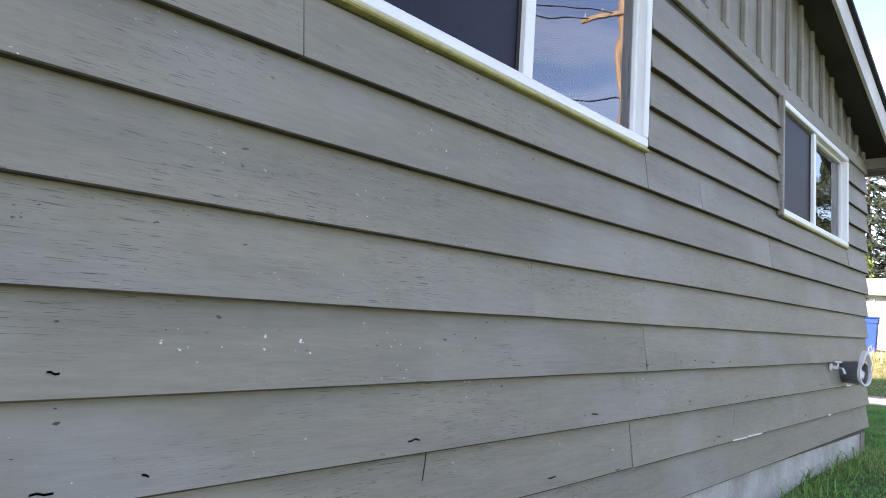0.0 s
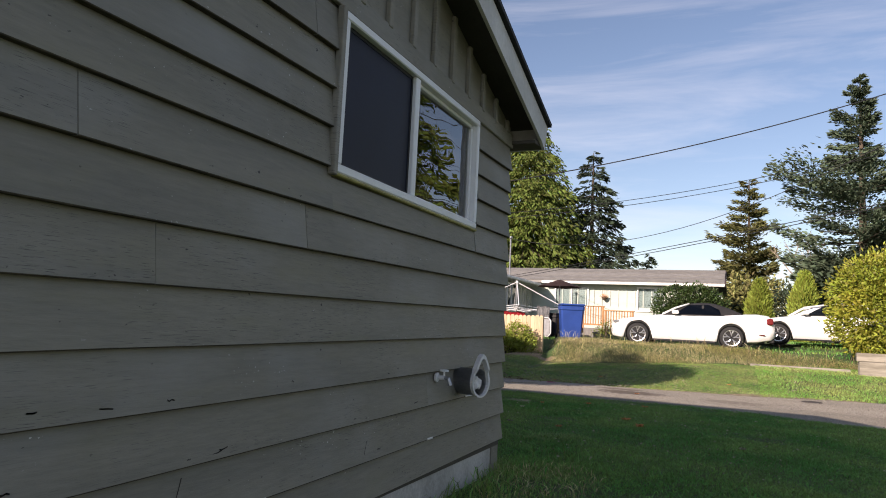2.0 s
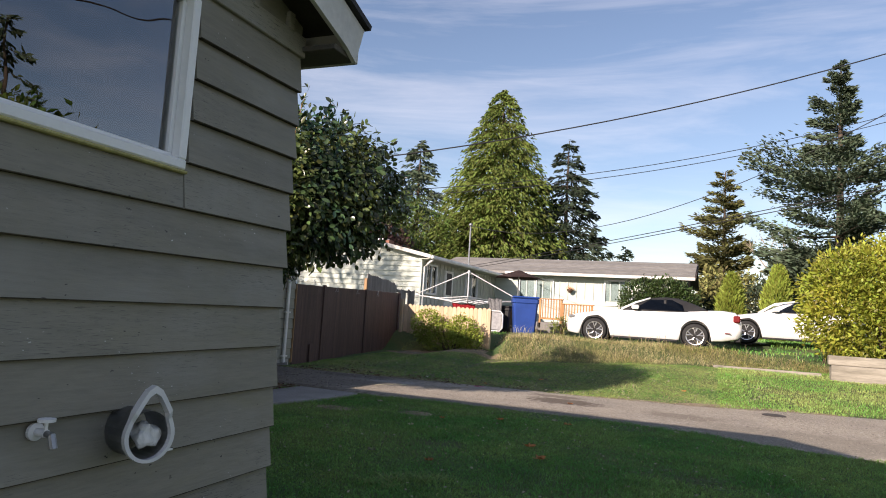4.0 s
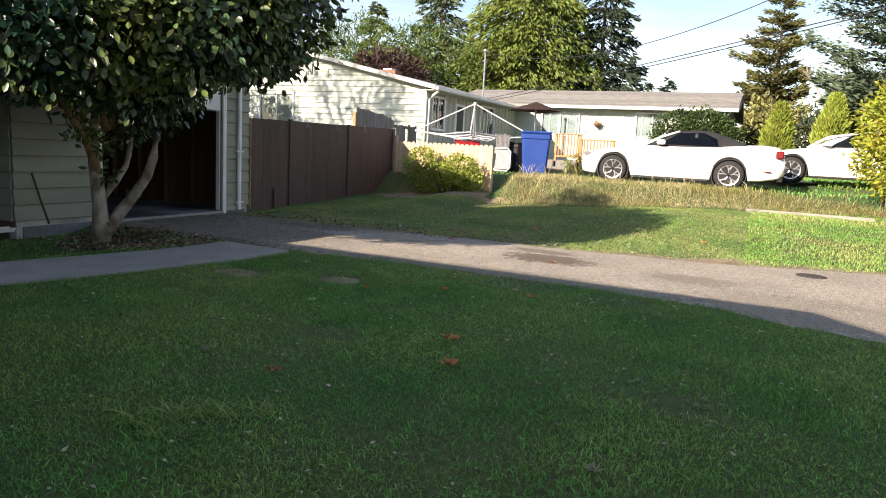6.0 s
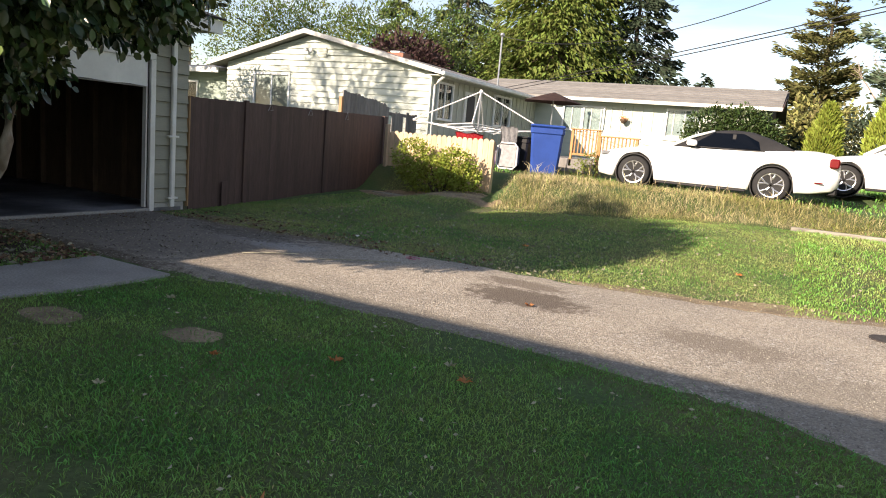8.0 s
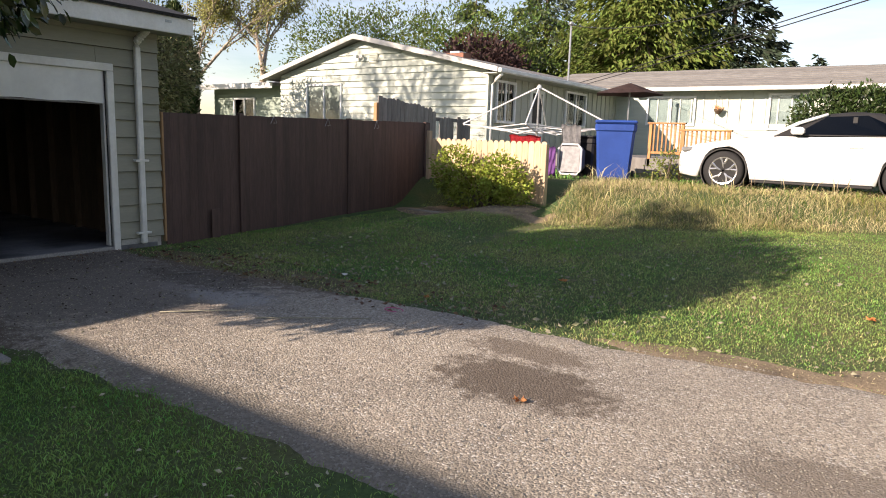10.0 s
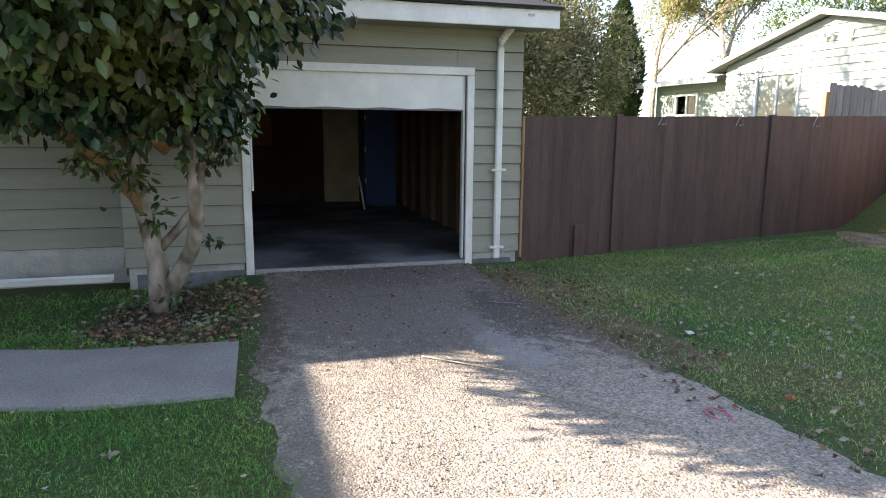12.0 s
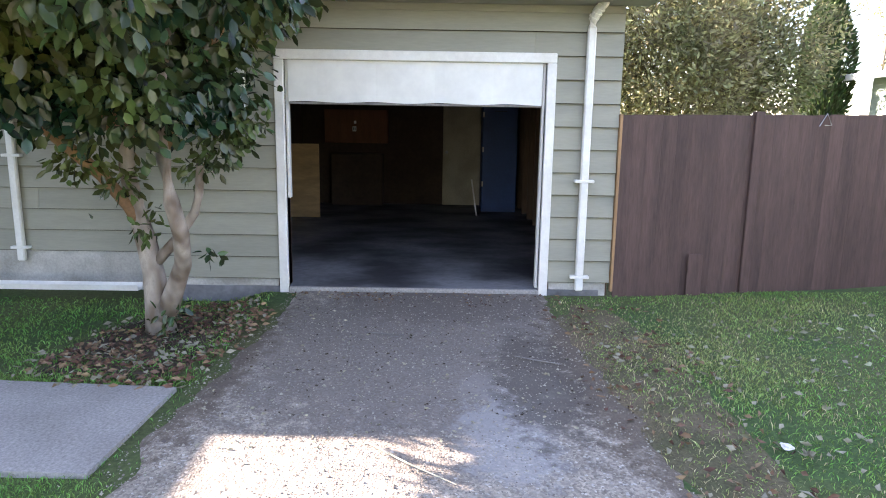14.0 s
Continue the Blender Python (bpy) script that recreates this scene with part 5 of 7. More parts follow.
def car(label, at, soft_top):
    c = thing("car", label, "car", at)
    top = [(0.0, 0.60), (0.06, 0.72), (0.35, 0.80), (0.9, 0.89), (1.5, 0.965), (1.75, 0.985), (2.4, 0.985), (3.2, 1.0), (3.8, 1.05), (4.3, 1.07), (4.62, 1.03), (4.74, 0.90), (4.78, 0.70)]
    low = [(0.0, 0.36), (0.06, 0.24), (0.35, 0.20), (1.2, 0.19), (3.4, 0.19), (4.3, 0.24), (4.7, 0.32), (4.78, 0.42)]
    half = [(0.0, 0.62), (0.06, 0.74), (0.3, 0.87), (0.8, 0.93), (1.6, 0.92), (2.6, 0.92), (3.6, 0.95), (4.3, 0.92), (4.65, 0.82), (4.78, 0.70)]

    def f(tab, s):
        return float(np.interp(s, [a for a, _ in tab], [b for _, b in tab]))
    axles, r = (0.87, 3.60), 0.345
    bm = bmesh.new()
    stations = sorted(set([round(0.06 * i, 3) for i in range(80)] + [4.78]))
    rings = []
    for s in stations:
        t, l, w = f(top, s), f(low, s), f(half, s)
        for ax in axles:
            d = abs(s - ax)
            if d < r + 0.055:
                l = max(l, r + math.sqrt((r + 0.055) ** 2 - d * d))
        m_ = min(max(l + 0.05, 0.62), t - 0.12)
        sec = [(0.0, l), (w * 0.86, l), (w * 0.97, l + 0.03), (w, m_), (w * 0.975, m_ + 0.03), (w * 0.955, t - 0.07), (w * 0.88, t - 0.012), (w * 0.5, t + 0.02), (0, t + 0.03)]
        rings.append([bm.verts.new((s, -a, b)) for a, b in sec] + [bm.verts.new((s, a, b)) for a, b in sec[-2:0:-1]])
    k_ = len(rings[0])
    for a, b in zip(rings, rings[1:]):
        for k in range(k_):
            bm.faces.new((a[k], b[k], b[(k + 1) % k_], a[(k + 1) % k_]))
    bm.faces.new(rings[0])
    bm.faces.new(rings[-1][::-1])
    bmesh.ops.recalc_face_normals(bm, faces=bm.faces[:])
    body = part("body", bm, CARPAINT, c, "glossy white body", True)
    roofz = [(1.62, 0.98), (1.95, 1.16), (2.38, 1.36), (2.75, 1.40), (3.1, 1.375), (3.5, 1.25), (3.92, 1.07)] if soft_top else [(1.3, 0.96), (1.7, 1.16), (2.2, 1.38), (2.8, 1.45), (3.4, 1.40), (3.9, 1.25), (4.35, 1.06)]
    bm = bmesh.new()
    rings = []
    for s in np.linspace(roofz[0][0], roofz[-1][0], 26):
        t = f(roofz, s)
        base = f(top, s) - 0.02
        k = clamp01((t - base) / 0.42)
        wb, wt = 0.82, 0.82 - 0.22 * k
        sec = [(wb, base), (wb - 0.02, base + 0.02), (wt + 0.03, t - 0.06 * k), (wt - 0.06, t - 0.01), (0, t + 0.015)]
        rings.append([bm.verts.new((s, -a, b)) for a, b in sec] + [bm.verts.new((s, a, b)) for a, b in sec[-2::-1]])
    for a, b in zip(rings, rings[1:]):
        for k in range(len(a) - 1):
            bm.faces.new((a[k], b[k], b[k + 1], a[k + 1]))
    bmesh.ops.recalc_face_normals(bm, faces=bm.faces[:])
    part("soft_top" if soft_top else "roof", bm, SOFTTOP if soft_top else CARPAINT, c, "black canvas convertible top" if soft_top else "", True)
    # glass set just outside the cabin
    s0 = roofz[0][0]
    for sd in (-1, 1):
        bm = bmesh.new()
        pts = [(s0 + 0.32, 1.0, 0.815), (s0 + 0.75, 1.30, 0.655), (2.95, 1.325, 0.65), (3.25, 1.18, 0.72), (3.3, 1.02, 0.815)] if soft_top else [(s0 + 0.4, 1.0, 0.815), (s0 + 0.95, 1.33, 0.655), (3.3, 1.33, 0.655), (3.85, 1.1, 0.78), (3.85, 1.02, 0.815)]
        o = [bm.verts.new((a, sd * (w + 0.018), b)) for a, b, w in pts]
        i_ = [bm.verts.new((a, sd * (w + 0.012), b)) for a, b, w in pts]
        bm.faces.new(o)
        bm.faces.new(i_[::-1])
        for k in range(5):
            bm.faces.new((o[k], i_[k], i_[(k + 1) % 5], o[(k + 1) % 5]))
        bmesh.ops.recalc_face_normals(bm, faces=bm.faces[:])
        part("side_window", bm, CARGLASS, c, "dark tinted side window")
        part("pillar", soft_box(2.75, 2.82, sd * 0.70 - 0.03, sd * 0.70 + 0.03, 1.0, 1.3, 0.005), BLACK, c)
        part("mirror", soft_box(s0 + 0.28, s0 + 0.48, min(sd * 0.86, sd * 1.02), max(sd * 0.86, sd * 1.02), 1.0, 1.12, 0.03), CARPAINT, c, "white door mirror")
        top_at = roofz[2] if soft_top else roofz[3]
        part("screen_pillar", tube(bmesh.new(), [(s0 - 0.02, sd * 0.80, 0.985), (s0 + 0.36, sd * 0.76, 0.985 + (top_at[1] - 0.985) * 0.55), (top_at[0], sd * 0.635, top_at[1] - 0.02)], [0.035, 0.03, 0.028], 8), CARPAINT, c, "", True)
        part("belt_strip", soft_box(s0 + 0.25, 3.4, min(sd * 0.81, sd * 0.85), max(sd * 0.81, sd * 0.85), 0.985, 1.005, 0.004), BLACK, c)
        part("side_marker", soft_box(4.35, 4.5, min(sd * 0.90, sd * 0.925), max(sd * 0.90, sd * 0.925), 0.46, 0.485, 0.005), REDLENS, c)
        part("sill_strip", soft_box(1.32, 3.15, min(sd * 0.80, sd * 0.925), max(sd * 0.80, sd * 0.925), 0.16, 0.215, 0.012), BLACK, c)
        part("door_handle", soft_box(2.75, 2.95, min(sd * 0.90, sd * 0.925), max(sd * 0.90, sd * 0.925), 0.80, 0.825, 0.006), CARPAINT, c)
        part("tail_light", soft_box(4.56, 4.735, min(sd * 0.62, sd * 0.865), max(sd * 0.62, sd * 0.865), 0.78, 0.96, 0.025), REDLENS, c, "dark red tail light")
        part("headlight", soft_box(0.09, 0.30, min(sd * 0.60, sd * 0.83), max(sd * 0.60, sd * 0.83), 0.66, 0.745, 0.025), LENS, c, "clear headlight")
        for ax in axles:
            part("wheel_arch", lathe(bmesh.new(), [(0.02, sd * 0.45), (r + 0.05, sd * 0.45), (r + 0.05, sd * 0.9), (r + 0.03, sd * 0.9), (r + 0.03, sd * 0.5), (0.02, sd * 0.5)], (ax, 0, r), "y", 28), BLACK, c)
            wheel(c, ax, sd * 0.80, r, sd)
    bm = bmesh.new()
    za = f(roofz, s0 + 0.06)
    pts = [(s0 + 0.05, -0.74, za + 0.01), (s0 + 0.05, 0.74, za + 0.01), (s0 + 0.72, 0.58, f(roofz, s0 + 0.72) + 0.02), (s0 + 0.72, -0.58, f(roofz, s0 + 0.72) + 0.02)]
    bm.faces.new([bm.verts.new(p) for p in pts])
    bmesh.ops.solidify(bm, geom=bm.faces[:], thickness=0.006)
    part("windscreen", bm, CARGLASS, c, "tinted windscreen")
    part("bumper", soft_box(0.0, 0.12, -0.62, 0.62, 0.28, 0.55, 0.03), BLACK, c, "black lower grille")
    part("rear_diffuser", soft_box(4.6, 4.77, -0.7, 0.7, 0.24, 0.38, 0.03), BLACK, c)
    part("engine_bay", box(bmesh.new(), 0.3, 4.5, -0.6, 0.6, 0.22, 0.6), BLACK, c)
    return c


car("white two-door convertible with black canvas top, alloy wheels", (-3.18, 25.56, 0.745), True)
car("white sedan parked behind the convertible by a bush", (0.95, 28.45, 0.955), False)

# ---- edging timbers ----
solid("edging_timber", soft_box(0.9, 3.3, 23.2, 23.36, 0.2, 0.42, 0.012), TIMBER, "half-buried weathered edging timber in the grass", "timber")
solid("edging_timber", soft_box(3.35, 5.8, 22.55, 22.75, 0.665, 0.88, 0.015), TIMBER, "weathered grey beam lying on another beam", "timber", "stacked beams")
solid("edging_timber", soft_box(3.4, 5.9, 22.5, 22.8, 0.2, 0.66, 0.015), TIMBER, "weathered grey beam under another beam by the bush", "timber", "stacked beams")
solid("edging_timber", soft_box(-7.3, -4.6, 22.0, 22.1, -0.05, 0.16, 0.01), TIMBER, "low weathered board edging the earth bed", "timber")

# ---- pole and wires ----
PX, PY = 7.9, 19.6
pole = thing("utility_pole", "weathered wooden utility pole with crossarm and transformer", "utility pole", (PX, PY, 0.3))
part("mast", tube(bmesh.new(), [(0, 0, 0), (0, 0, 6), (0, 0, 12.0)], [0.2, 0.17, 0.13], 12), WOODPOLE, pole)
part("crossarm", soft_box(-1.5, 1.5, -0.2, -0.1, 11.0, 11.14, 0.01), WOODPOLE, pole)
part("transformer", lathe(bmesh.new(), [(0.2, 9.4), (0.26, 9.45), (0.26, 10.3), (0.22, 10.4), (0.05, 10.45)], (-0.45, 0, 0), "z", 16), PLASTICWHITE, pole, "grey-white transformer can")
for k in (-1.35, -0.6, 0.6, 1.35):
    part("insulator", lathe(bmesh.new(), [(0.03, 11.14), (0.06, 11.2), (0.03, 11.32)], (k, -0.15, 0), "z", 8), GALV, pole)


def wire(a, b, sag, r):
    pts = []
    for i in range(33):
        t = i / 32
        p = Vector(a).lerp(Vector(b), t)
        p.z -= sag * 4 * t * (1 - t)
        pts.append(p)
    return solid("overhead_wire", tube(bmesh.new(), pts, r, 5), WIRE, "black overhead wire strung from the utility pole", "wire", "overhead wires")


wire((PX, PY, 8.11), (-7.6, 12.6, 3.08), 0.74, 0.011)
wire((PX, PY, 6.98), (-7.1, 13.01, 3.0), 0.95, 0.006)
wire((PX, PY, 6.86), (-7.1, 13.02, 2.92), 0.95, 0.006)
wire((PX, PY, 8.32), (-9.15, 32.5, 5.2), 1.96, 0.011)
wire((PX, PY, 5.17), (-50.0, 70.0, 3.05), 1.02, 0.013)
wire((PX, PY, 5.09), (-50.0, 70.0, 2.85), 1.02, 0.013)
wire((PX, PY, 11.4), (40.0, -18.0, 11.5), 0.8, 0.02)
wire((PX + 1.0, PY, 11.4), (41.0, -18.0, 11.5), 0.9, 0.02)
wire((PX, PY, 8.4), (40.0, -18.0, 8.5), 0.6, 0.025)
# ---- trees and shrubs ----
def lump_points(n, lumps, rng, shell=0.55):
    """Points in a union of ellipsoids (centre, radii), more of them towards the skin."""
    vol = np.array([r[0] * r[1] * r[2] for _, r in lumps]) ** 0.8
    pick = rng.choice(len(lumps), n, p=vol / vol.sum())
    d = unit(rng.normal(size=(n, 3)))
    rad = np.where(rng.random(n) < shell, rng.uniform(0.82, 1.05, n), rng.uniform(0.25, 0.95, n))[:, None]
    c = np.array([np.array(lumps[i][0]) for i in pick])
    r = np.array([np.array(lumps[i][1]) for i in pick])
    return c + d * r * rad, d


def clustered(n, per, lumps, rng, spread, shell=0.55):
    c, d = lump_points(n // per, lumps, rng, shell)
    return np.repeat(c, per, 0) + rng.normal(size=(len(c) * per, 3)) * spread, np.repeat(d, per, 0)


# camellia before the garage
camellia = thing("camellia_tree", "broad glossy dark green camellia tree, pale forked trunk, by the garage", "tree", (0, 0, 0))
TB = Vector((-6.40, 13.11, -0.05))
RIGHT = Vector((-0.34, 0.94, 0))
# The orange sunlight on the branches is put into this bark colour.
SUNLITBARK = material("sunlit_orange_bark", (0.38, 0.22, 0.10), 0.85, second=(0.22, 0.12, 0.06), patch=4, grain=25, fine=0.25, bump=0.5, depth=0.01)


def bole(*uvz):
    return [TB + RIGHT * u + Vector((RIGHT.y, -RIGHT.x, 0)) * v + Vector((0, 0, z)) for u, v, z in uvz]


for n_, pts, rad, mat in (("trunk", bole((0, 0, -0.05), (-0.01, 0, 0.2), (-0.03, 0, 0.45), (-0.07, 0, 0.72), (-0.13, 0.0, 0.98), (-0.17, 0.02, 1.3), (-0.15, 0.05, 1.6), (-0.05, 0.2, 2.3)), [0.125, 0.105, 0.085, 0.08, 0.068, 0.06, 0.05, 0.04], BARK),
                          ("limb", bole((0.04, 0.04, 0.1), (0.12, 0.16, 0.34), (0.2, 0.32, 0.58), (0.2, 0.5, 0.84), (0.15, 0.62, 1.1), (0.12, 0.68, 1.4), (0.1, 0.75, 1.8), (0.25, 1.0, 2.4)), [0.09, 0.075, 0.064, 0.06, 0.056, 0.052, 0.045, 0.03], BARK),
                          ("branch", bole((0.0, 0.02, 0.55), (0.16, 0.1, 0.74), (0.3, 0.16, 0.95), (0.34, 0.18, 1.1), (0.36, 0.2, 1.32)), [0.045, 0.04, 0.036, 0.034, 0.03], BARK),
                          ("branch", bole((-0.06, 0, 0.74), (-0.17, 0.03, 1.0), (-0.34, 0.05, 1.24), (-0.62, 0.05, 1.52), (-1.0, 0.1, 1.9)), [0.05, 0.05, 0.048, 0.045, 0.03], SUNLITBARK),
                          ("branch", bole((0.12, 0.02, 1.42), (-0.15, 0.06, 1.64), (-0.5, 0.12, 1.72), (-0.9, 0.15, 1.84), (-1.5, 0.2, 2.2)), [0.06, 0.055, 0.05, 0.045, 0.03], SUNLITBARK),
                          ("branch", bole((0.14, 0.02, 1.45), (0.2, 0.08, 1.7), (0.14, 0.12, 1.95), (0.0, 0.2, 2.3)), [0.055, 0.05, 0.045, 0.03], SUNLITBARK)):
    part(n_, tube(bmesh.new(), pts, rad, 12), mat, camellia, "pale mottled bark" if n_ == "trunk" else "", True)
rb = random.Random(12)
for base, tip in (((-0.12, -0.22, 1.5), (0.5, -1.2, 2.2)), ((-0.13, -0.25, 1.7), (-0.3, -1.7, 2.4)), ((-0.1, -0.18, 1.35), (0.8, -0.5, 2.1)), ((0.05, 0.25, 1.6), (1.3, 0.4, 2.4)),
                  ((0.08, 0.35, 1.9), (0.9, 1.3, 2.7)), ((-0.18, -0.45, 2.3), (-1.1, -0.9, 3.4)), ((0.1, 0.4, 2.1), (1.6, -0.3, 3.1)), ((-0.15, -0.3, 1.9), (1.0, -1.6, 3.1))):
    a, b = Vector(base), Vector(tip)
    m_ = a.lerp(b, 0.5) + Vector((rb.uniform(-0.1, 0.1), rb.uniform(-0.1, 0.1), 0.12))
    part("branch", tube(bmesh.new(), [TB + a, TB + a.lerp(m_, 0.5) + Vector((0, 0, 0.03)), TB + m_, TB + b], [0.045, 0.04, 0.032, 0.012], 8), SUNLITBARK, camellia, "", True)
r1 = np.random.default_rng(21)
lumps = [((-6.2, 12.7, 3.05), (1.8, 1.7, 1.15)), ((-4.7, 12.9, 3.1), (1.35, 1.25, 0.95)), ((-5.3, 13.7, 3.3), (1.3, 0.95, 0.85)), ((-7.0, 11.9, 4.2), (1.0, 1.25, 1.25)), ((-5.5, 12.4, 2.5), (1.7, 1.4, 0.75)),
         ((-6.3, 13.9, 2.95), (0.9, 0.75, 0.6)), ((-6.9, 11.7, 2.7), (0.9, 1.2, 0.8)), ((-5.4, 11.6, 2.7), (1.2, 1.0, 0.8)), ((-6.3, 13.65, 1.95), (0.4, 0.35, 0.4)), ((-4.3, 12.6, 2.6), (0.9, 0.9, 0.7)), ((-4.45, 13.75, 2.5), (0.6, 0.55, 0.5)), ((-5.2, 14.1, 2.65), (0.8, 0.5, 0.5)), ((-4.15, 13.5, 2.85), (0.8, 0.8, 0.7)), ((-6.0, 12.55, 1.95), (0.9, 0.8, 0.42)), ((-5.7, 13.35, 1.95), (0.6, 0.5, 0.4)), ((-5.2, 12.6, 2.0), (0.8, 0.7, 0.4)), ((-5.55, 13.35, 1.75), (0.32, 0.4, 0.42)), ((-5.9, 12.9, 1.75), (0.45, 0.45, 0.3))]
c, d = clustered(62000, 6, lumps, r1, 0.075, 0.62)
keep = (c[:, 2] > 1.3) & (c[:, 0] > -7.3) & ((c[:, 2] > 1.7) | (np.hypot(c[:, 0] + 6.3, c[:, 1] - 12.9) > 0.75) | (r1.random(len(c)) < 0.35))
c, d = c[keep], d[keep]
along = d * 0.7 + r1.normal(size=c.shape) * 0.6 + np.array([0, 0, -0.45])
leaves("crown", c, along, r1.uniform(0.08, 0.13, len(c)), r1.uniform(0.05, 0.072, len(c)), LEAFGREEN, r1, 0.14, camellia, d + np.array([0.25, 0, 0.35]), True)
# the lowest twigs with loose leaves
tw = [(tuple(bole((u, 0.12, z))[0]), (q, q, q * 0.85)) for u, z, q in ((0.5, 1.5, 0.26), (0.35, 1.3, 0.16), (0.7, 1.65, 0.2), (-0.2, 1.2, 0.17), (-0.05, 0.85, 0.13), (0.03, 0.98, 0.08), (-0.5, 1.35, 0.2), (-0.42, 0.92, 0.05), (0.4, 0.62, 0.07), (0.5, 0.6, 0.05), (0.08, 0.14, 0.14))]
c, d = lump_points(560, tw, r1, 0.3)
leaves("undergrowth", c, d * 0.5 + r1.normal(size=c.shape) * 0.5 + np.array([0.1, 0, -0.4]), r1.uniform(0.07, 0.11, len(c)), r1.uniform(0.035, 0.05, len(c)), LEAFGREEN, r1, 0.18, camellia, None, True)
# upright shoots on top
sh, stems = [], bmesh.new()
for k in range(15):
    x0, y0 = r1.uniform(-7.2, -3.9), r1.uniform(12.0, 13.6)
    z0 = 3.8 + 0.25 * (-4.5 - x0) if x0 < -4.5 else 3.75
    tube(stems, [(x0 - 0.04, y0, z0 - 0.5), (x0 + 0.1, y0, z0 + 0.25), (x0 + 0.2, y0, z0 + 0.5)], [0.008, 0.006, 0.003], 5)
    for q in range(16):
        sh.append((x0 + 0.0125 * q, y0, z0 + 0.033 * q))
sh = np.array(sh) + r1.normal(size=(len(sh), 3)) * 0.02
tagged(part("shoot_wood", stems, SUNLITBARK, camellia), kind="stuff")
leaves("shoot_foliage", sh, r1.normal(size=sh.shape) * 0.8 + np.array([0, 0, 0.3]), r1.uniform(0.07, 0.11, len(sh)), 0.04, LEAFGREEN, r1, 0.18, camellia, None, True)


def conifer(name, label, base, height, radius, mat, seed, n=9000, branches=260, size=0.7, low=0.06, droop=0.25, power=0.8, thin=0.33, lift=0.0, outline=None, wild=0.0, east=1.0):
    """A conifer: tapered trunk, whorled limbs, and sprays along every limb."""
    r = np.random.default_rng(seed)
    t = thing(name, label, "tree", (0, 0, 0))
    bx, by, bz = base
    part("trunk", tube(bmesh.new(), [(bx, by, bz - 0.3), (bx, by, bz + height * 0.5), (bx, by, bz + height * 0.99)], [height * 0.018, height * 0.011, 0.03], 8), DARKBARK, t)
    h = low + (1 - low) * r.random(branches) ** 1.25
    ang = r.random(branches) * 2 * np.pi
    reach = radius * (1 - h) ** power * r.uniform(0.72, 1.12, branches) + 0.12
    if outline:
        reach = np.interp(h, *outline) * r.uniform(0.85 - wild, 1.1, branches) + 0.1
        reach *= np.where(np.cos(ang) > 0.2, east, 1.0)
    w = reach / reach.sum()
    pick = r.choice(branches, n, p=w * 0.7 + 0.3 / branches)
    u = r.random(n) ** 0.6
    rr = reach[pick] * u
    sprd = 0.10 * reach[pick] + 0.05
    a = ang[pick]
    out = np.stack([np.cos(a), np.sin(a), np.zeros(n)], 1)
    side = np.stack([-np.sin(a), np.cos(a), np.zeros(n)], 1)
    z = bz + h[pick] * height - droop * rr + lift * rr * u
    c = np.stack([np.full(n, bx), np.full(n, by), z], 1) + out * rr[:, None] + side * (r.normal(size=n) * sprd)[:, None]
    c[:, 2] += r.normal(size=n) * sprd * 0.35
    along = out * 0.8 + side * r.normal(size=n)[:, None] * 0.5 + np.array([0, 0, 1.0]) * (lift * 0.8 - droop * 1.5 + r.normal(size=n) * 0.25)[:, None]
    ln = size * r.uniform(0.6, 1.2, n) * (0.55 + 0.45 * (1 - h[pick]))
    leaves("crown", c, along, ln, ln * thin, mat, r, 0.2, t)
    ends = np.stack([bx + np.cos(ang) * reach * 0.9, by + np.sin(ang) * reach * 0.9, bz + h * height - droop * reach * 0.9], 1)
    bm = bmesh.new()
    for i in range(0, branches, 2):
        tube(bm, [(bx, by, bz + h[i] * height), tuple(ends[i])], [0.012 * height * (1 - h[i]) * 0.5 + 0.01, 0.008], 4, False)
    tagged(part("limb_wood", bm, DARKBARK, t), kind="stuff")
    return t


conifer("cedar_tree", "tall bright green cedar with drooping fronds behind the house", (-16.7, 60, 1), 20.3, 8.2, CEDARLEAF, 41, 60000, 620, 0.66, 0.02, 0.5, 0.6)
conifer("fir_tree", "dark narrow fir beside the tall cedar", (-11.2, 62, 1), 16.1, 5.8, DARKFIR, 42, 15000, 210, 0.75, 0.05, 0.28, 0.75)
conifer("fir_tree", "blue-green fir beyond the roofs", (-24.9, 61, 1), 16.3, 6.0, FIRLEAF, 43, 18000, 300, 0.8, 0.03, 0.3, 0.7)
conifer("spruce_tree", "wide ragged blue-green spruce beyond the cars", (6.3, 41, 0.9), 13.7, 5.6, FIRLEAF, 44, 46000, 170, 0.36, 0.06, 0.02, 1.0, 0.36, 0.26, ([0, 0.3, 0.45, 0.56, 0.6, 0.64, 0.8, 1], [3.0, 3.4, 3.8, 4.7, 5.0, 2.2, 1.5, 0.1]), 0.3, 0.6)
conifer("pine_tree", "bushy olive pine beyond the parked cars", (1.35, 52, 1), 10.8, 3.3, PINELEAF, 45, 17000, 150, 0.5, 0.12, 0.0, 0.5, 0.26, 0.2, ([0, 0.3, 0.5, 0.64, 0.7, 0.85, 1], [1.4, 1.9, 2.2, 2.5, 1.2, 1.1, 0.3]), 0.4, 0.75)
conifer("fir_tree", "small distant fir over the roof", (-8.9, 85, 1), 9.4, 3.4, DARKFIR, 46, 6000, 160, 0.9)
conifer("fir_tree", "dark green fir behind the gabled house", (-29.5, 58, 1), 12.4, 4.6, FIRLEAF, 47, 9000, 180, 0.85)
conifer("fir_tree", "dark fir behind the gabled house", (-20.5, 64, 1), 12.0, 4.0, DARKFIR, 48, 7000, 160, 0.85)



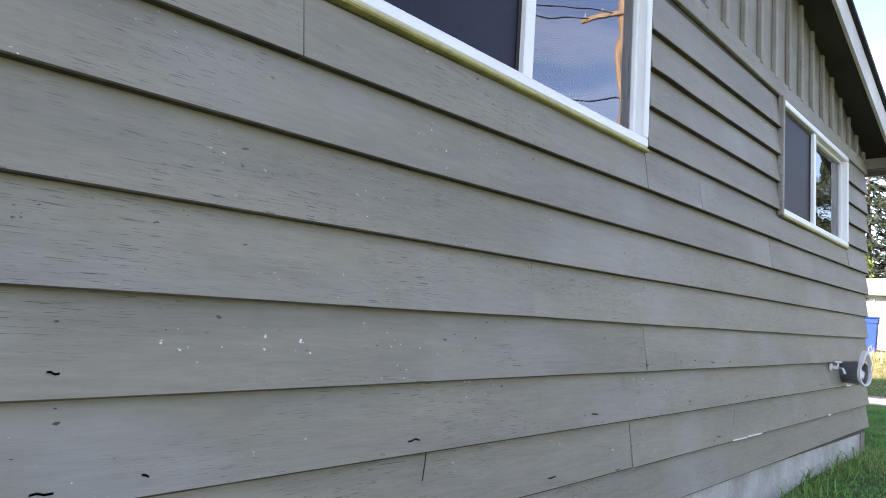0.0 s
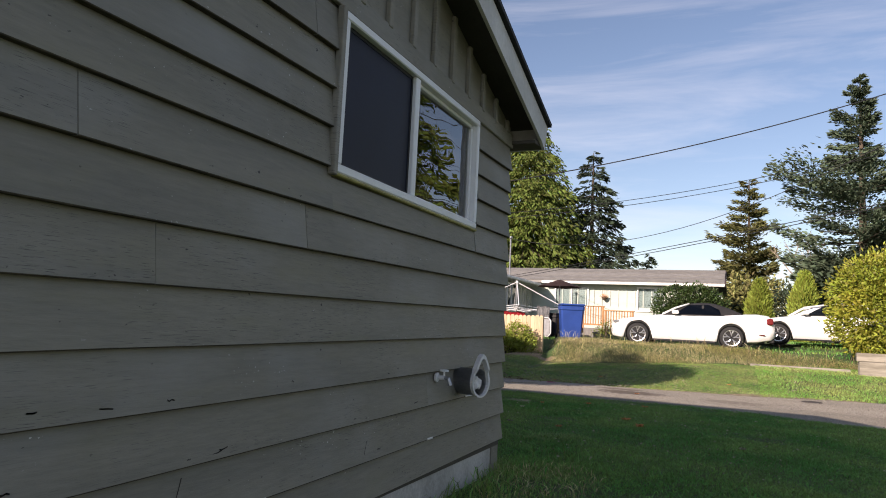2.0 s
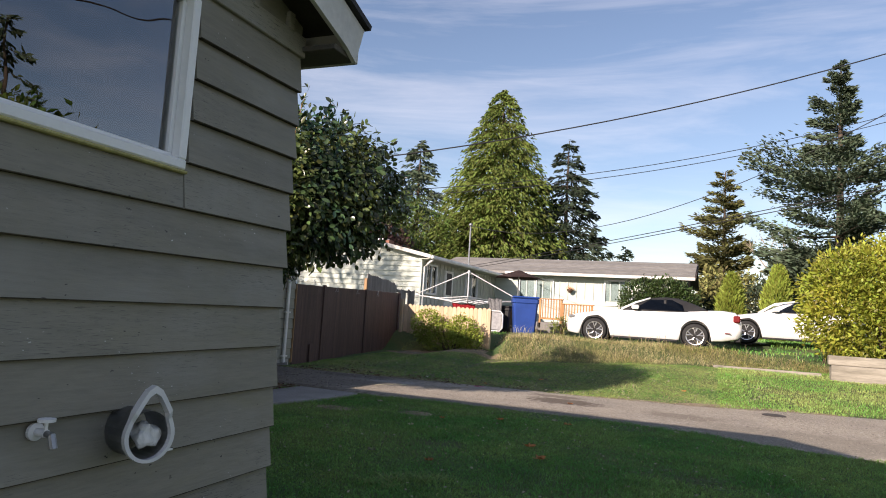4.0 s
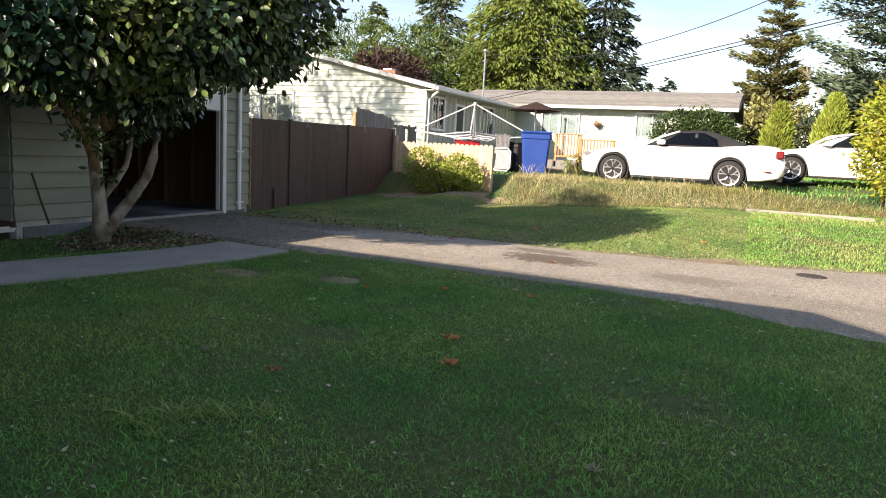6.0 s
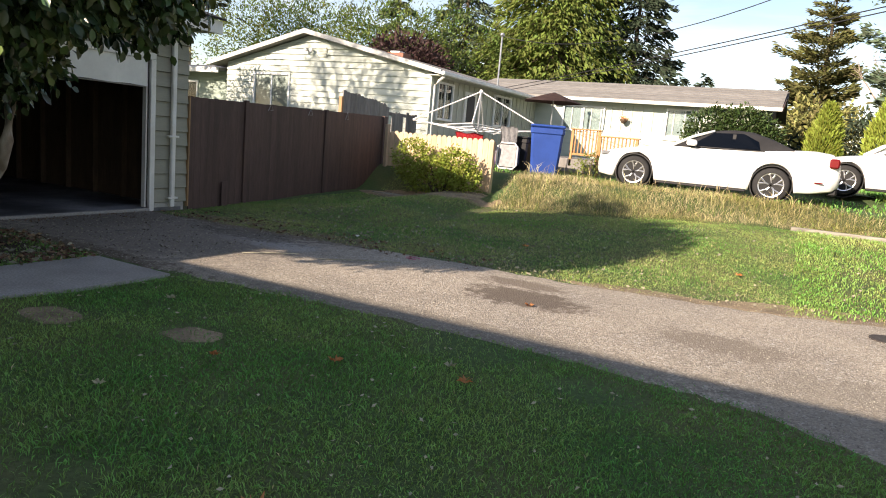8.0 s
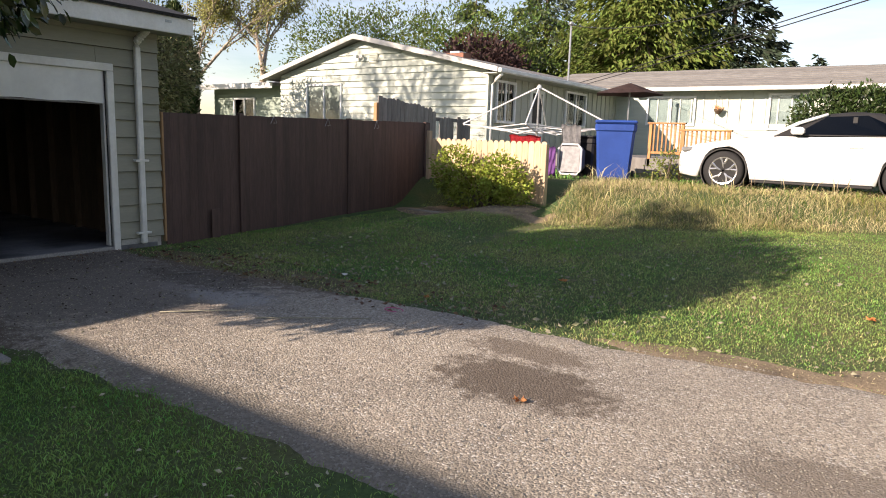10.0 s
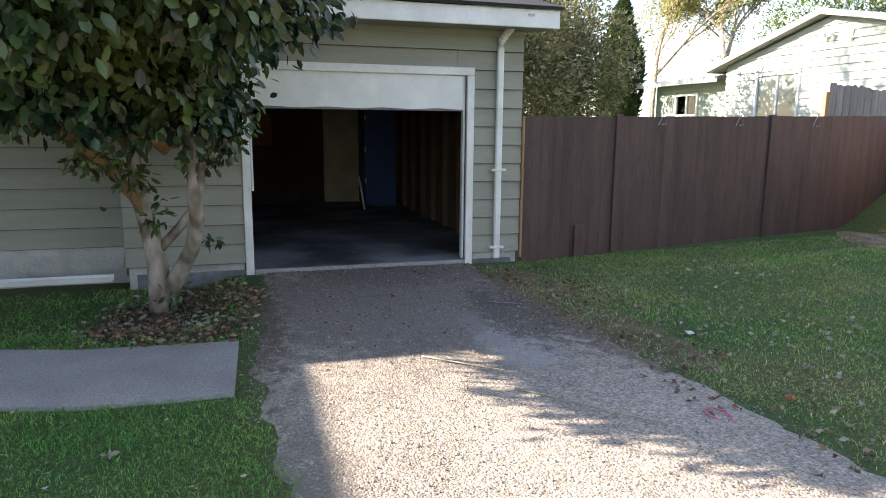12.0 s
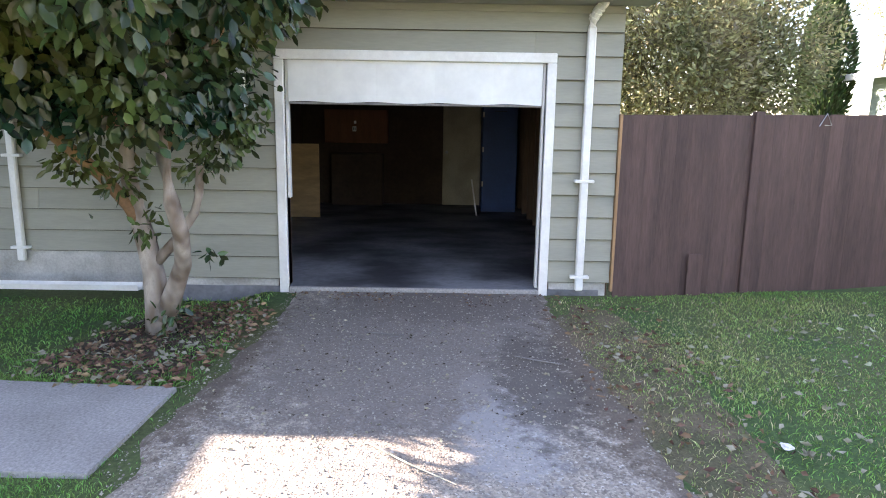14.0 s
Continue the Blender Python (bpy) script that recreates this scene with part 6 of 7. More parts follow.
def arborvitae(base, height, radius, mat, seed, label, n=5000):
    r = np.random.default_rng(seed)
    t = thing("arborvitae", label, "shrub", (0, 0, 0))
    bx, by, bz = base
    part("trunk", tube(bmesh.new(), [(bx, by, bz - 0.2), (bx, by, bz + height * 0.7)], [0.07, 0.03], 6), DARKBARK, t)
    h = r.random(n) ** 0.85
    a = r.random(n) * 2 * np.pi
    rad = radius * np.minimum(1.0, 1.9 * (1 - h) ** 0.75 + 0.04) * (0.86 + 0.16 * np.sin(a * 3 + h * 9) + r.normal(size=n) * 0.06)
    c = np.stack([bx + np.cos(a) * rad, by + np.sin(a) * rad, bz + h * height], 1)
    along = np.stack([np.cos(a) * 0.5, np.sin(a) * 0.5, np.full(n, 1.0)], 1) + r.normal(size=(n, 3)) * 0.35
    leaves("crown", c, along, r.uniform(0.16, 0.32, n), 0.07, mat, r, 0.15, t)
    inner = bmesh.new()
    lathe(inner, [(radius * 0.5, 0.1), (radius * 0.75, height * 0.3), (radius * 0.5, height * 0.7), (0.05, height * 0.95)], (bx, by, bz), "z", 12)
    part("inner_wood", inner, DARKFIR, t)
    return t


arborvitae((1.6, 39.0, 0.94), 2.95, 0.55, LIMELEAF, 51, "lime green columnar arborvitae by the fence")
arborvitae((3.55, 39.0, 0.94), 3.35, 0.6, LIMELEAF, 52, "tall lime green columnar arborvitae by the fence")
arborvitae((-23.4, 27.7, 0.6), 5.6, 0.75, HEDGE, 53, "dark green pointed cypress behind the brown fence", 7000)


def bush(name, label, lumps, mat, seed, n, length, width, spread_, category="shrub", wood=True, shell=0.75, up=0.1):
    r = np.random.default_rng(seed)
    t = thing(name, label, category, (0, 0, 0))
    c, d = clustered(n, 6, lumps, r, spread_, shell)
    ok = c[:, 2] > 0.05
    c, d = c[ok], d[ok]
    leaves("foliage", c, d * 0.8 + r.normal(size=c.shape) * 0.6 + np.array([0, 0, up]), r.uniform(0.7, 1.2, len(c)) * length, r.uniform(0.7, 1.2, len(c)) * width, mat, r, 0.2, t)
    if wood:
        bm = bmesh.new()
        base = np.mean([l[0] for l in lumps], 0)
        zb = min(l[0][2] - l[1][2] for l in lumps)
        for (cx, cy, cz), rr in lumps:
            tube(bm, [(base[0] + (cx - base[0]) * 0.2, base[1] + (cy - base[1]) * 0.2, zb), ((base[0] + cx) / 2, (base[1] + cy) / 2, (zb + cz) / 2), (cx, cy, cz + rr[2] * 0.5)], [0.05, 0.035, 0.012], 6)
        tagged(part("woody_base", bm, DARKBARK, t), kind="stuff")
    return t


bush("laurel_bush", "big yellow-green laurel bush beside the parked cars", [((5.0, 24.3, 2.3), (2.05, 1.5, 1.5)), ((4.3, 24.1, 1.7), (1.4, 1.2, 0.95)), ((5.6, 24.2, 2.8), (1.6, 1.4, 1.05)), ((6.2, 24.4, 1.9), (1.7, 1.5, 1.3)), ((4.2, 24.0, 2.7), (1.1, 1.0, 0.75))], YELLOWBUSH, 61, 30000, 0.13, 0.06, 0.07)
bush("hedge", "dark green hedge against the cream wing", [((-2.2, 36.4, 2.3), (0.9, 0.5, 1.1)), ((-1.2, 36.4, 2.3), (1.0, 0.5, 1.15)), ((-0.5, 36.4, 2.1), (0.7, 0.5, 1.1)), ((-1.7, 36.4, 1.7), (1.3, 0.5, 0.8))], HEDGE, 62, 13000, 0.15, 0.07, 0.07)
bush("rose_bush", "leafy green and yellow shrub before the cedar fence", [((-6.7, 22.7, 0.9), (0.5, 0.3, 0.42)), ((-5.6, 22.5, 0.85), (0.42, 0.3, 0.38)), ((-6.2, 22.6, 0.62), (0.75, 0.32, 0.35)), ((-5.3, 22.55, 0.6), (0.3, 0.25, 0.3))], LIMELEAF, 63, 6500, 0.07, 0.04, 0.05)
bush("rose_bush", "straggly flowering shrub by the car's bumper", [((-3.3, 24.9, 1.1), (0.25, 0.25, 0.35)), ((-3.55, 25.0, 0.95), (0.22, 0.2, 0.25))], GREENLEAF, 64, 700, 0.06, 0.03, 0.05)
bush("olive_shrub", "large thin-leaved olive green shrub tree behind the brown fence", [((-17.6, 21.2, 3.2), (1.9, 1.9, 1.9)), ((-18.2, 23.4, 3.6), (1.5, 1.5, 1.6)), ((-16.8, 20.3, 3.6), (1.5, 1.5, 1.6)), ((-17.8, 22.6, 2.7), (1.6, 1.5, 1.5)), ((-16.6, 19.2, 4.4), (1.3, 1.4, 1.4)), ((-18.2, 21.9, 4.2), (1.3, 1.3, 1.0)), ((-17.2, 20.6, 2.3), (1.6, 2.2, 1.4)), ((-17.0, 18.6, 3.0), (1.2, 1.2, 1.7))], OLIVELEAF, 65, 38000, 0.17, 0.06, 0.13, "tree", True, 0.6)
bush("conifer_clump", "dark evergreen behind the olive shrub", [((-22.5, 24.6, 4.2), (1.4, 1.4, 2.6)), ((-22.0, 23.0, 5.5), (1.3, 1.3, 1.5))], DARKFIR, 66, 5000, 0.25, 0.06, 0.15, "tree")
bush("shade_tree", "mixed green broadleaf trees behind the gabled house", [((-33, 52, 6.6), (6, 4, 4.4)), ((-27.5, 53, 6.8), (5, 4, 4.2)), ((-22.5, 54, 6.2), (4.5, 4, 4.4)), ((-38, 52, 6.8), (5, 4, 4.4)), ((-30, 51, 5), (9, 3.5, 3.6))], GREENLEAF, 67, 38000, 0.3, 0.11, 0.3, "tree")
bush("plum_tree", "dark plum-leaved tree behind the chimney", [((-22.5, 48, 6.0), (2.4, 2, 1.6)), ((-21.3, 48, 5.3), (2.2, 2, 1.3))], PLUMLEAF, 68, 4000, 0.35, 0.16, 0.25, "tree")
bush("autumn_tree", "thin yellow autumn shrub between the cars and wing", [((1.0, 46, 3.4), (1.1, 1, 1.3)), ((2.3, 47, 2.8), (1.5, 1.2, 1.6))], YELLOWLEAF, 69, 2600, 0.3, 0.14, 0.2, "shrub")
bush("dark_shrubs", "dark mixed shrubs beyond the cars", [((3.3, 44, 2.3), (2.6, 1.2, 1.5)), ((6.5, 46, 2.6), (4.5, 2, 2.2)), ((13, 46, 3.5), (5, 3, 3)), ((1.0, 43, 1.8), (1.2, 1, 1.1))], DARKFIR, 70, 9000, 0.35, 0.12, 0.22)


def bare_tree(name, label, base, height, seed, leaf_mat, n_leaf, radius):
    r = random.Random(seed)
    t = thing(name, label, "tree", (0, 0, 0))
    bm = bmesh.new()
    tips = []

    def grow(p, d, ln, rad, depth):
        q = p + d * ln
        m_ = p.lerp(q, 0.5) + Vector((r.uniform(-1, 1), r.uniform(-1, 1), 0)) * ln * 0.06
        tube(bm, [p, m_, q], [rad, rad * 0.85, rad * 0.65], 6 if depth > 2 else 4, False)
        if depth == 0:
            tips.append(q)
            return
        for k in range(3 if depth > 1 else 4):
            nd = (d + Vector((r.uniform(-1, 1), r.uniform(-1, 1), r.uniform(-0.1, 0.7))) * 0.75).normalized()
            grow(q if k else p.lerp(q, 0.75), nd, ln * r.uniform(0.6, 0.8), rad * 0.55, depth - 1)
            tips.append(q)
    grow(Vector(base), Vector((0.04, 0, 1)), height * 0.32, height * 0.018, 4)
    part("trunk", bm, BARK, t, "pale bare trunk and twigs")
    rr = np.random.default_rng(seed)
    c = np.array([tuple(v) for v in tips])
    c = c[rr.choice(len(c), n_leaf)] + rr.normal(size=(n_leaf, 3)) * 0.3
    leaves("foliage", c, rr.normal(size=c.shape) + np.array([0, 0, -0.4]), rr.uniform(0.12, 0.24, n_leaf), 0.1, leaf_mat, rr, 0.2, t)
    return t


bare_tree("maple_tree", "half bare pale-trunked maple with yellow leaves", (-34.5, 41, 0.9), 14.0, 71, YELLOWLEAF, 9000, 5)
bare_tree("maple_tree", "thin bare maple with few yellow leaves behind the green wing", (-38.5, 39, 0.9), 12.5, 75, YELLOWLEAF, 5000, 5)
bare_tree("alder_tree", "leafless grey twiggy tree beyond the pine", (4.2, 50, 0.9), 8.0, 72, OLIVELEAF, 300, 4)

# trees that stand behind the walker and show in the window glass
conifer("fir_tree", "dark fir across the road mirrored in the window", (20, 20, 0), 11.0, 4.0, FIRLEAF, 81, 5000, 140, 0.7)
bush("shade_tree", "broadleaf tree across the road mirrored in the window", [((15.5, 14.5, 3.8), (2.3, 2.6, 2.2)), ((16.5, 18, 4.2), (2.5, 2.6, 2.6))], GREENLEAF, 82, 5000, 0.3, 0.16, 0.2, "tree")


# ---- grass ----
def in_hard(x, y):
    y = y + 0.05 * np.sin(x * 5.1) * np.sin(x * 1.9 + 1) + 0.03 * np.sin(x * 13.7 + 0.6) + 0.02 * np.sin(x * 31)
    hard = (x > -7.4) & (y > np.interp(x, [-8, -6.6, -4.6, -2, -0.6, 0.2, 0.9, 1.4, 3, 6, 15], [13.9, 14.0, 13.82, 13.98, 13.98, 13.9, 13.8, 13.5, 13.1, 12.6, 12]) + np.where(x < -3.5, 0.0, 0.08)) & (y < np.interp(x, [-8, -6.8, -5.5, -4.3, -2.6, -1.1, -0.2, 0.9, 1.7, 2.8, 6, 15], [16.45, 16.4, 16.5, 16.56, 16.72, 16.7, 16.85, 17.0, 17.35, 17.7, 18.2, 19]) - 0.07)
    left = np.interp(y, [8, 11.8, 12.7, 13.78], [-6.4, -5.3, -5.05, -4.98])
    right = np.interp(y, [8, 11.8, 12.9, 13.78], [-5.3, -4.25, -3.99, -3.96])
    walk_ = (x > left + 0.02) & (x < right - 0.02) & (y < 13.77)
    house_ = (x < -1.2) & (y < 7.78)
    garage_ = (x < -7.4) & (y < 17.1)
    return hard | walk_ | house_ | garage_


def blades(name, n, x0, x1, y0, y1, tall, wide, mat, seed, label, keep=None, lean=0.45, patch=0.9):
    r = np.random.default_rng(seed)
    x, y = r.uniform(x0, x1, n), r.uniform(y0, y1, n)
    ok = ~in_hard(x + 0.05 * r.normal(size=n), y + np.where(y < 14.3, 0.2, 0.1) * r.normal(size=n))
    ok &= ~in_hard(x, y) | (r.random(n) < 0.25) & (x > -7.35) & (y > 13.79)
    dens = np.sin(x * 2.3 + 1.3 * np.sin(y * 1.7)) * np.sin(y * 2.1 + 0.7 * np.sin(x * 2.9)) + 0.6 * np.sin(x * 7 + y * 5) * np.sin(y * 8 - x * 3)
    ok &= r.random(n) < np.clip(patch + 0.22 * dens, 0.25, 1)
    for px, py, pr in ((-3.54, 12.41, 0.3), (-2.54, 12.73, 0.26), (-1.55, 11.1, 0.3), (-1.0, 13.75, 0.42), (0.0, 13.55, 0.35), (0.83, 11.04, 0.22)):
        ok &= ((x - px) ** 2 + ((y - py) * 1.3) ** 2 > (pr * (0.75 + 0.4 * r.random(n))) ** 2) | (r.random(n) < 0.3)
    if keep is not None:
        ok &= keep(x, y)
    x, y = x[ok], y[ok]
    n = len(x)
    z = np.array([ground_z(a, b) for a, b in zip(x, y)]) - 0.004
    h = tall * r.uniform(0.5, 1.25, n) * (1 + 0.3 * np.clip(np.sin(x * 1.9 + y) * np.sin(y * 2.3), -1, 1))
    a = r.random(n) * 2 * np.pi
    b = r.random(n) * 2 * np.pi
    w = wide * r.uniform(0.6, 1.3, n) / 2
    p = np.stack([x, y, z], 1)
    s = np.stack([np.cos(a), np.sin(a), np.zeros(n)], 1) * w[:, None]
    o = np.stack([np.cos(b), np.sin(b), np.zeros(n)], 1) * (h * lean * r.uniform(0.2, 1.6, n))[:, None]
    m_ = p + o * 0.3 + np.array([0, 0, 0.65]) * h[:, None]
    tip = p + o + np.array([0, 0, 0.92]) * h[:, None]
    v = np.stack([p, m_ + s, m_ - s, tip], 1).reshape(-1, 3)
    i = np.arange(n)[:, None] * 4
    f = np.concatenate([i + np.array([[0, 1, 2]]), i + np.array([[2, 1, 3]])], 0)
    return tagged(soup(name, v, f, mat), label, "grass", kind="stuff")


blades("lawn_grass", 390000, -5.2, 3.6, 7.6, 14.1, 0.03, 0.0052, GRASS, 91, "short mown lawn grass with clover and bare spots", None, 0.95)
blades("clover", 26000, -5.2, 3.4, 7.8, 13.9, 0.022, 0.014, GRASS, 291, "low clover and weeds among the grass", lambda x, y: np.sin(x * 1.7 + 0.8 * np.sin(y * 2.2)) * np.sin(y * 1.9 + 1) > -0.1, 1.3, 0.7)
blades("lawn_grass", 60000, -3.0, 3.2, 4.2, 8.4, 0.04, 0.008, GRASS, 92, "longer grass beside the house foundation", lambda x, y: x > -1.19, 0.9)
blades("lawn_grass", 225000, -7.5, 1.5, 16.3, 23.2, 0.026, 0.0062, THINGRASS, 93, "lawn grass between the driveway and the fence", lambda x, y: (y - 16.32 - 0.06 * np.clip(x + 6, 0, 6) > 0.95 * np.sin(x * 917.3 + y * 1331.7) ** 2 * np.clip(0.75 + 0.6 * np.sin(x * 2.7 + 1), 0.2, 1.3)) & (x > -7.35 - 0.11 * (y - 17)) & (y < bank_v(x) + 0.4) & (((x + 6.0) / 1.7) ** 2 + ((y - 22.2) / 0.75) ** 2 > 1), 1.15, 0.8)
blades("lawn_grass", 70000, 1.0, 9.0, 16.8, 24.2, 0.05, 0.012, THINGRASS, 94, "sunlit lawn grass beyond the driveway", lambda x, y: y < bank_v(x) + 0.4)
# Straw count raised so blade colour carries some of the lawn's sunlight.
blades("straw_grass", 60000, -7.3, 7.0, 16.4, 23.0, 0.036, 0.005, DRYGRASS, 191, "dead straw in the lawn, thickened for a sunlit paleness", lambda x, y: (x > -7.2 - 0.11 * (y - 17)) & (y < bank_v(x) + 0.4), 0.8, 0.5)
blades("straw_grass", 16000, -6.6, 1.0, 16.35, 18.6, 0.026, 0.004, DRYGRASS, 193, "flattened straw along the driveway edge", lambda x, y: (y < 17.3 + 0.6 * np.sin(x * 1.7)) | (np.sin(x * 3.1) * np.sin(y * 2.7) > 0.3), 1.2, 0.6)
blades("straw_grass", 6000, -4.5, 3.2, 8.5, 14.1, 0.028, 0.005, DRYGRASS, 192, "dead straw grass mixed into the shaded lawn", None, 0.9, 0.45)
blades("lawn_grass", 20000, -7.4, -4.9, 10.0, 13.85, 0.04, 0.010, GRASS, 95, "rough grass and weeds under the camellia", None, 1.1, 0.5)
blades("dry_grass", 80000, -4.9, 8.0, 21.6, 25.0, 0.13, 0.0055, DRYGRASS, 96, "tall dry straw-coloured grass on the bank", lambda x, y: (y > bank_v(x) + 0.1) & (y < 24.55), 1.3, 0.7)
blades("dry_stalks", 900, -4.6, 7.0, 22.2, 24.5, 0.36, 0.010, DRYGRASS, 196, "stray tall dry stalks on the bank", lambda x, y: (y > bank_v(x) + 0.2), 0.5, 0.5)
blades("weeds", 7000, -4.9, 6.0, 22.0, 24.6, 0.16, 0.014, GREENLEAF, 97, "green weeds among the dry grass", lambda x, y: (y > bank_v(x) + 0.1) & (y < 24.5), 0.5, 0.5)
blades("tall_grass", 900, -1.17, -0.1, 4.5, 8.6, 0.14, 0.009, GRASS, 98, "tall grass tufts along the foundation", lambda x, y: (x + 1.17 < 0.45 + 0.3 * np.sin(y * 4)), 0.7)
blades("lawn_grass", 40000, -12.0, 14.0, 24.4, 42.0, 0.10, 0.03, GRASS, 99, "far yard grass", lambda x, y: ((x > 2.5) | (y < 27)) & ~((x < -9.4) & (y > 28)))


def grass_tuft(label, x, y, n, reach, tall, seed):
    """A clump of long arching blades."""
    r = random.Random(seed)
    bm = bmesh.new()
    for _ in range(n):
        a, k = r.uniform(0, 6.28), r.uniform(0.4, 1.0)
        bx, by = x + r.gauss(0, 0.05), y + r.gauss(0, 0.035)
        z0 = ground_z(bx, by) - 0.004
        w = r.uniform(0.002, 0.0045)
        prev = None
        for t in (0, 0.3, 0.6, 0.85, 1.0):
            d = reach * k * t
            z = z0 + tall * k * (1.9 * t - 1.45 * t * t)
            c = Vector((bx + math.cos(a) * d, by + math.sin(a) * d, max(z, z0 + 0.006)))
            o = Vector((-math.sin(a), math.cos(a), 0)) * w * (1.05 - t)
            row = (bm.verts.new(c - o), bm.verts.new(c + o))
            if prev:
                bm.faces.new((prev[0], prev[1], row[1], row[0]))
            prev = row
    return tagged(solid("grass_tuft", bm, TUFT), label, "grass", kind="stuff")


TUFT = material("long_bright_grass", (0.16, 0.30, 0.06), 0.6, second=(0.26, 0.36, 0.10), patch=4, grain=5, fine=0.2, bump=0, island=0.4, subsurface=0.3)
for tx, ty, tn, k in ((-1.12, 9.62, 60, 1.0), (-1.28, 9.5, 60, 1.0), (-1.42, 9.36, 50, 0.9), (-1.25, 9.3, 40, 0.8), (-0.98, 9.75, 30, 0.7)):
    grass_tuft("long uncut grass tuft in the mown lawn", tx, ty, tn, 0.2 * k, 0.11 * k, int(tn + tx * 100))
for k in range(9):
    grass_tuft("long grass growing against the house foundation", -1.1 + 0.06 * math.sin(k * 2.3), 5.2 + 0.31 * k, 34, 0.13, 0.2, 300 + k)


def rosette(x, y, size, turn):
    """A flat weed of broad pale leaves."""
    bm = bmesh.new()
    for k in range(7):
        a = turn + k * 0.9
        d, o = Vector((math.cos(a), math.sin(a), 0)), Vector((-math.sin(a), math.cos(a), 0))
        c = Vector((x, y, ground_z(x, y) + 0.016))
        q = [c, c + d * size * 0.45 + o * size * 0.2 + Vector((0, 0, 0.012)), c + d * size + Vector((0, 0, 0.004)), c + d * size * 0.45 - o * size * 0.2 + Vector((0, 0, 0.012))]
        mid = bm.verts.new(c + d * size * 0.5 + Vector((0, 0, 0.006)))
        v = [bm.verts.new(p_) for p_ in q]
        for i_ in range(4):
            bm.faces.new((v[i_], v[(i_ + 1) % 4], mid))
    solid("lawn_weed", bm, WEEDLEAF, "flat grey-green broadleaf weed in the lawn", "weed", "weeds in the lawn")


WEEDLEAF = material("grey_green_weed", (0.15, 0.24, 0.10), 0.6, patch=9, grain=20, fine=0.15, bump=0)
rw = random.Random(17)
for _ in range(26):
    rosette(0.82 + rw.gauss(0, 0.22), 11.1 + rw.gauss(0, 0.16), rw.uniform(0.02, 0.034), rw.uniform(0, 6))
blades("straw_grass", 2600, -1.15, -0.1, 5.9, 8.6, 0.07, 0.005, DRYGRASS, 195, "dead straw among the weeds by the house corner", lambda x, y: np.hypot((x + 0.75) / 0.4, (y - 7.4) / 0.8) < 1, 1.2, 0.6)
# ---- what stands in the garage ----
sheet_ = solid("plywood_sheet", soft_box(-12.06, -12.03, 12.86, 13.42, 0.057, 1.24, 0.004), material("tan_plywood", (0.50, 0.33, 0.17), 0.8, patch=3, grain=16, fine=0.15, stretch=(3, 0.5, 2)), "tan plywood sheet leaning against the inner wall", "plywood")
gd2 = thing("inner_door", "cream panel door in the back wall of the garage", "door", (-13.99, 15.42, 0.055))
part("leaf", soft_box(0, 0.045, 0, 0.72, 0, 2.02, 0.006), material("cream_door_paint", (0.42, 0.38, 0.27), 0.6, patch=3), gd2)
part("knob", lathe(bmesh.new(), [(0.012, 0.0), (0.012, 0.04), (0.03, 0.05), (0.028, 0.075), (0.01, 0.08)], (0.045, 0.07, 1.0), "x", 12), GALV, gd2, "bright metal knob")
locker = thing("locker", "tall blue metal locker beside the brown stud wall", "locker", (-13.0, 16.1, 0.057))
part("body", soft_box(-0.45, -0.02, 0, 0.62, 0, 1.95, 0.008), LOCKERBLUE, locker)
part("door", soft_box(-0.018, 0.0, 0.01, 0.61, 0.05, 1.93, 0.004), LOCKERBLUE, locker)
for z in (0.45, 1.05, 1.65):
    part("hinge", soft_box(0.0, 0.012, 0.0, 0.03, z, z + 0.09, 0.003), GALV, locker)
part("vent_slot", soft_box(0.0, 0.004, 0.2, 0.42, 1.75, 1.76, 0.001), BLACK, locker)
solid("board_offcut", soft_box(-0.02, 0.02, -0.012, 0.012, 0, 0.62, 0.003, Matrix.Translation((-12.5, 16.0, 0.057)) @ Matrix.Rotation(radians(9), 4, "X")), WHITE, "white painted offcut leaning by the locker", "board")
panel = thing("back_panelling", "dark red-brown panelling with cupboards on the back wall", "panelling", (-13.98, 12.9, 0.06))
CUP = material("red_brown_cupboard", (0.20, 0.085, 0.045), 0.7, patch=2, grain=16, fine=0.2, stretch=(3, 3, 0.5))
part("upper_cupboard", soft_box(0, 0.35, 0.35, 1.5, 1.15, 1.75, 0.006), CUP, panel)
part("lower_board", soft_box(0, 0.3, 0.45, 1.4, 0.0, 0.95, 0.006), DARKWOOD, panel)
part("plate", soft_box(0.351, 0.356, 0.86, 0.93, 1.36, 1.45, 0.001), PLASTICWHITE, panel, "small white number plate")
part("plate", soft_box(0.351, 0.356, 0.89, 0.93, 1.50, 1.55, 0.001), PLASTICWHITE, panel)
part("digit_bar", soft_box(0.357, 0.359, 0.875, 0.885, 1.38, 1.43, 0.0005), BLACK, panel)
part("digit_bar", soft_box(0.357, 0.359, 0.90, 0.915, 1.38, 1.43, 0.0005), BLACK, panel)
for k in range(9):
    xk = GX - 0.5 - k * 0.7
    solid("wall_stud", soft_box(xk - 0.04, xk, GY1 - 0.19, GY1 - 0.102, 0.056, 2.725, 0.004), INNERWOOD, "rough brown stud on the garage side wall", "stud", "studs of the side wall")

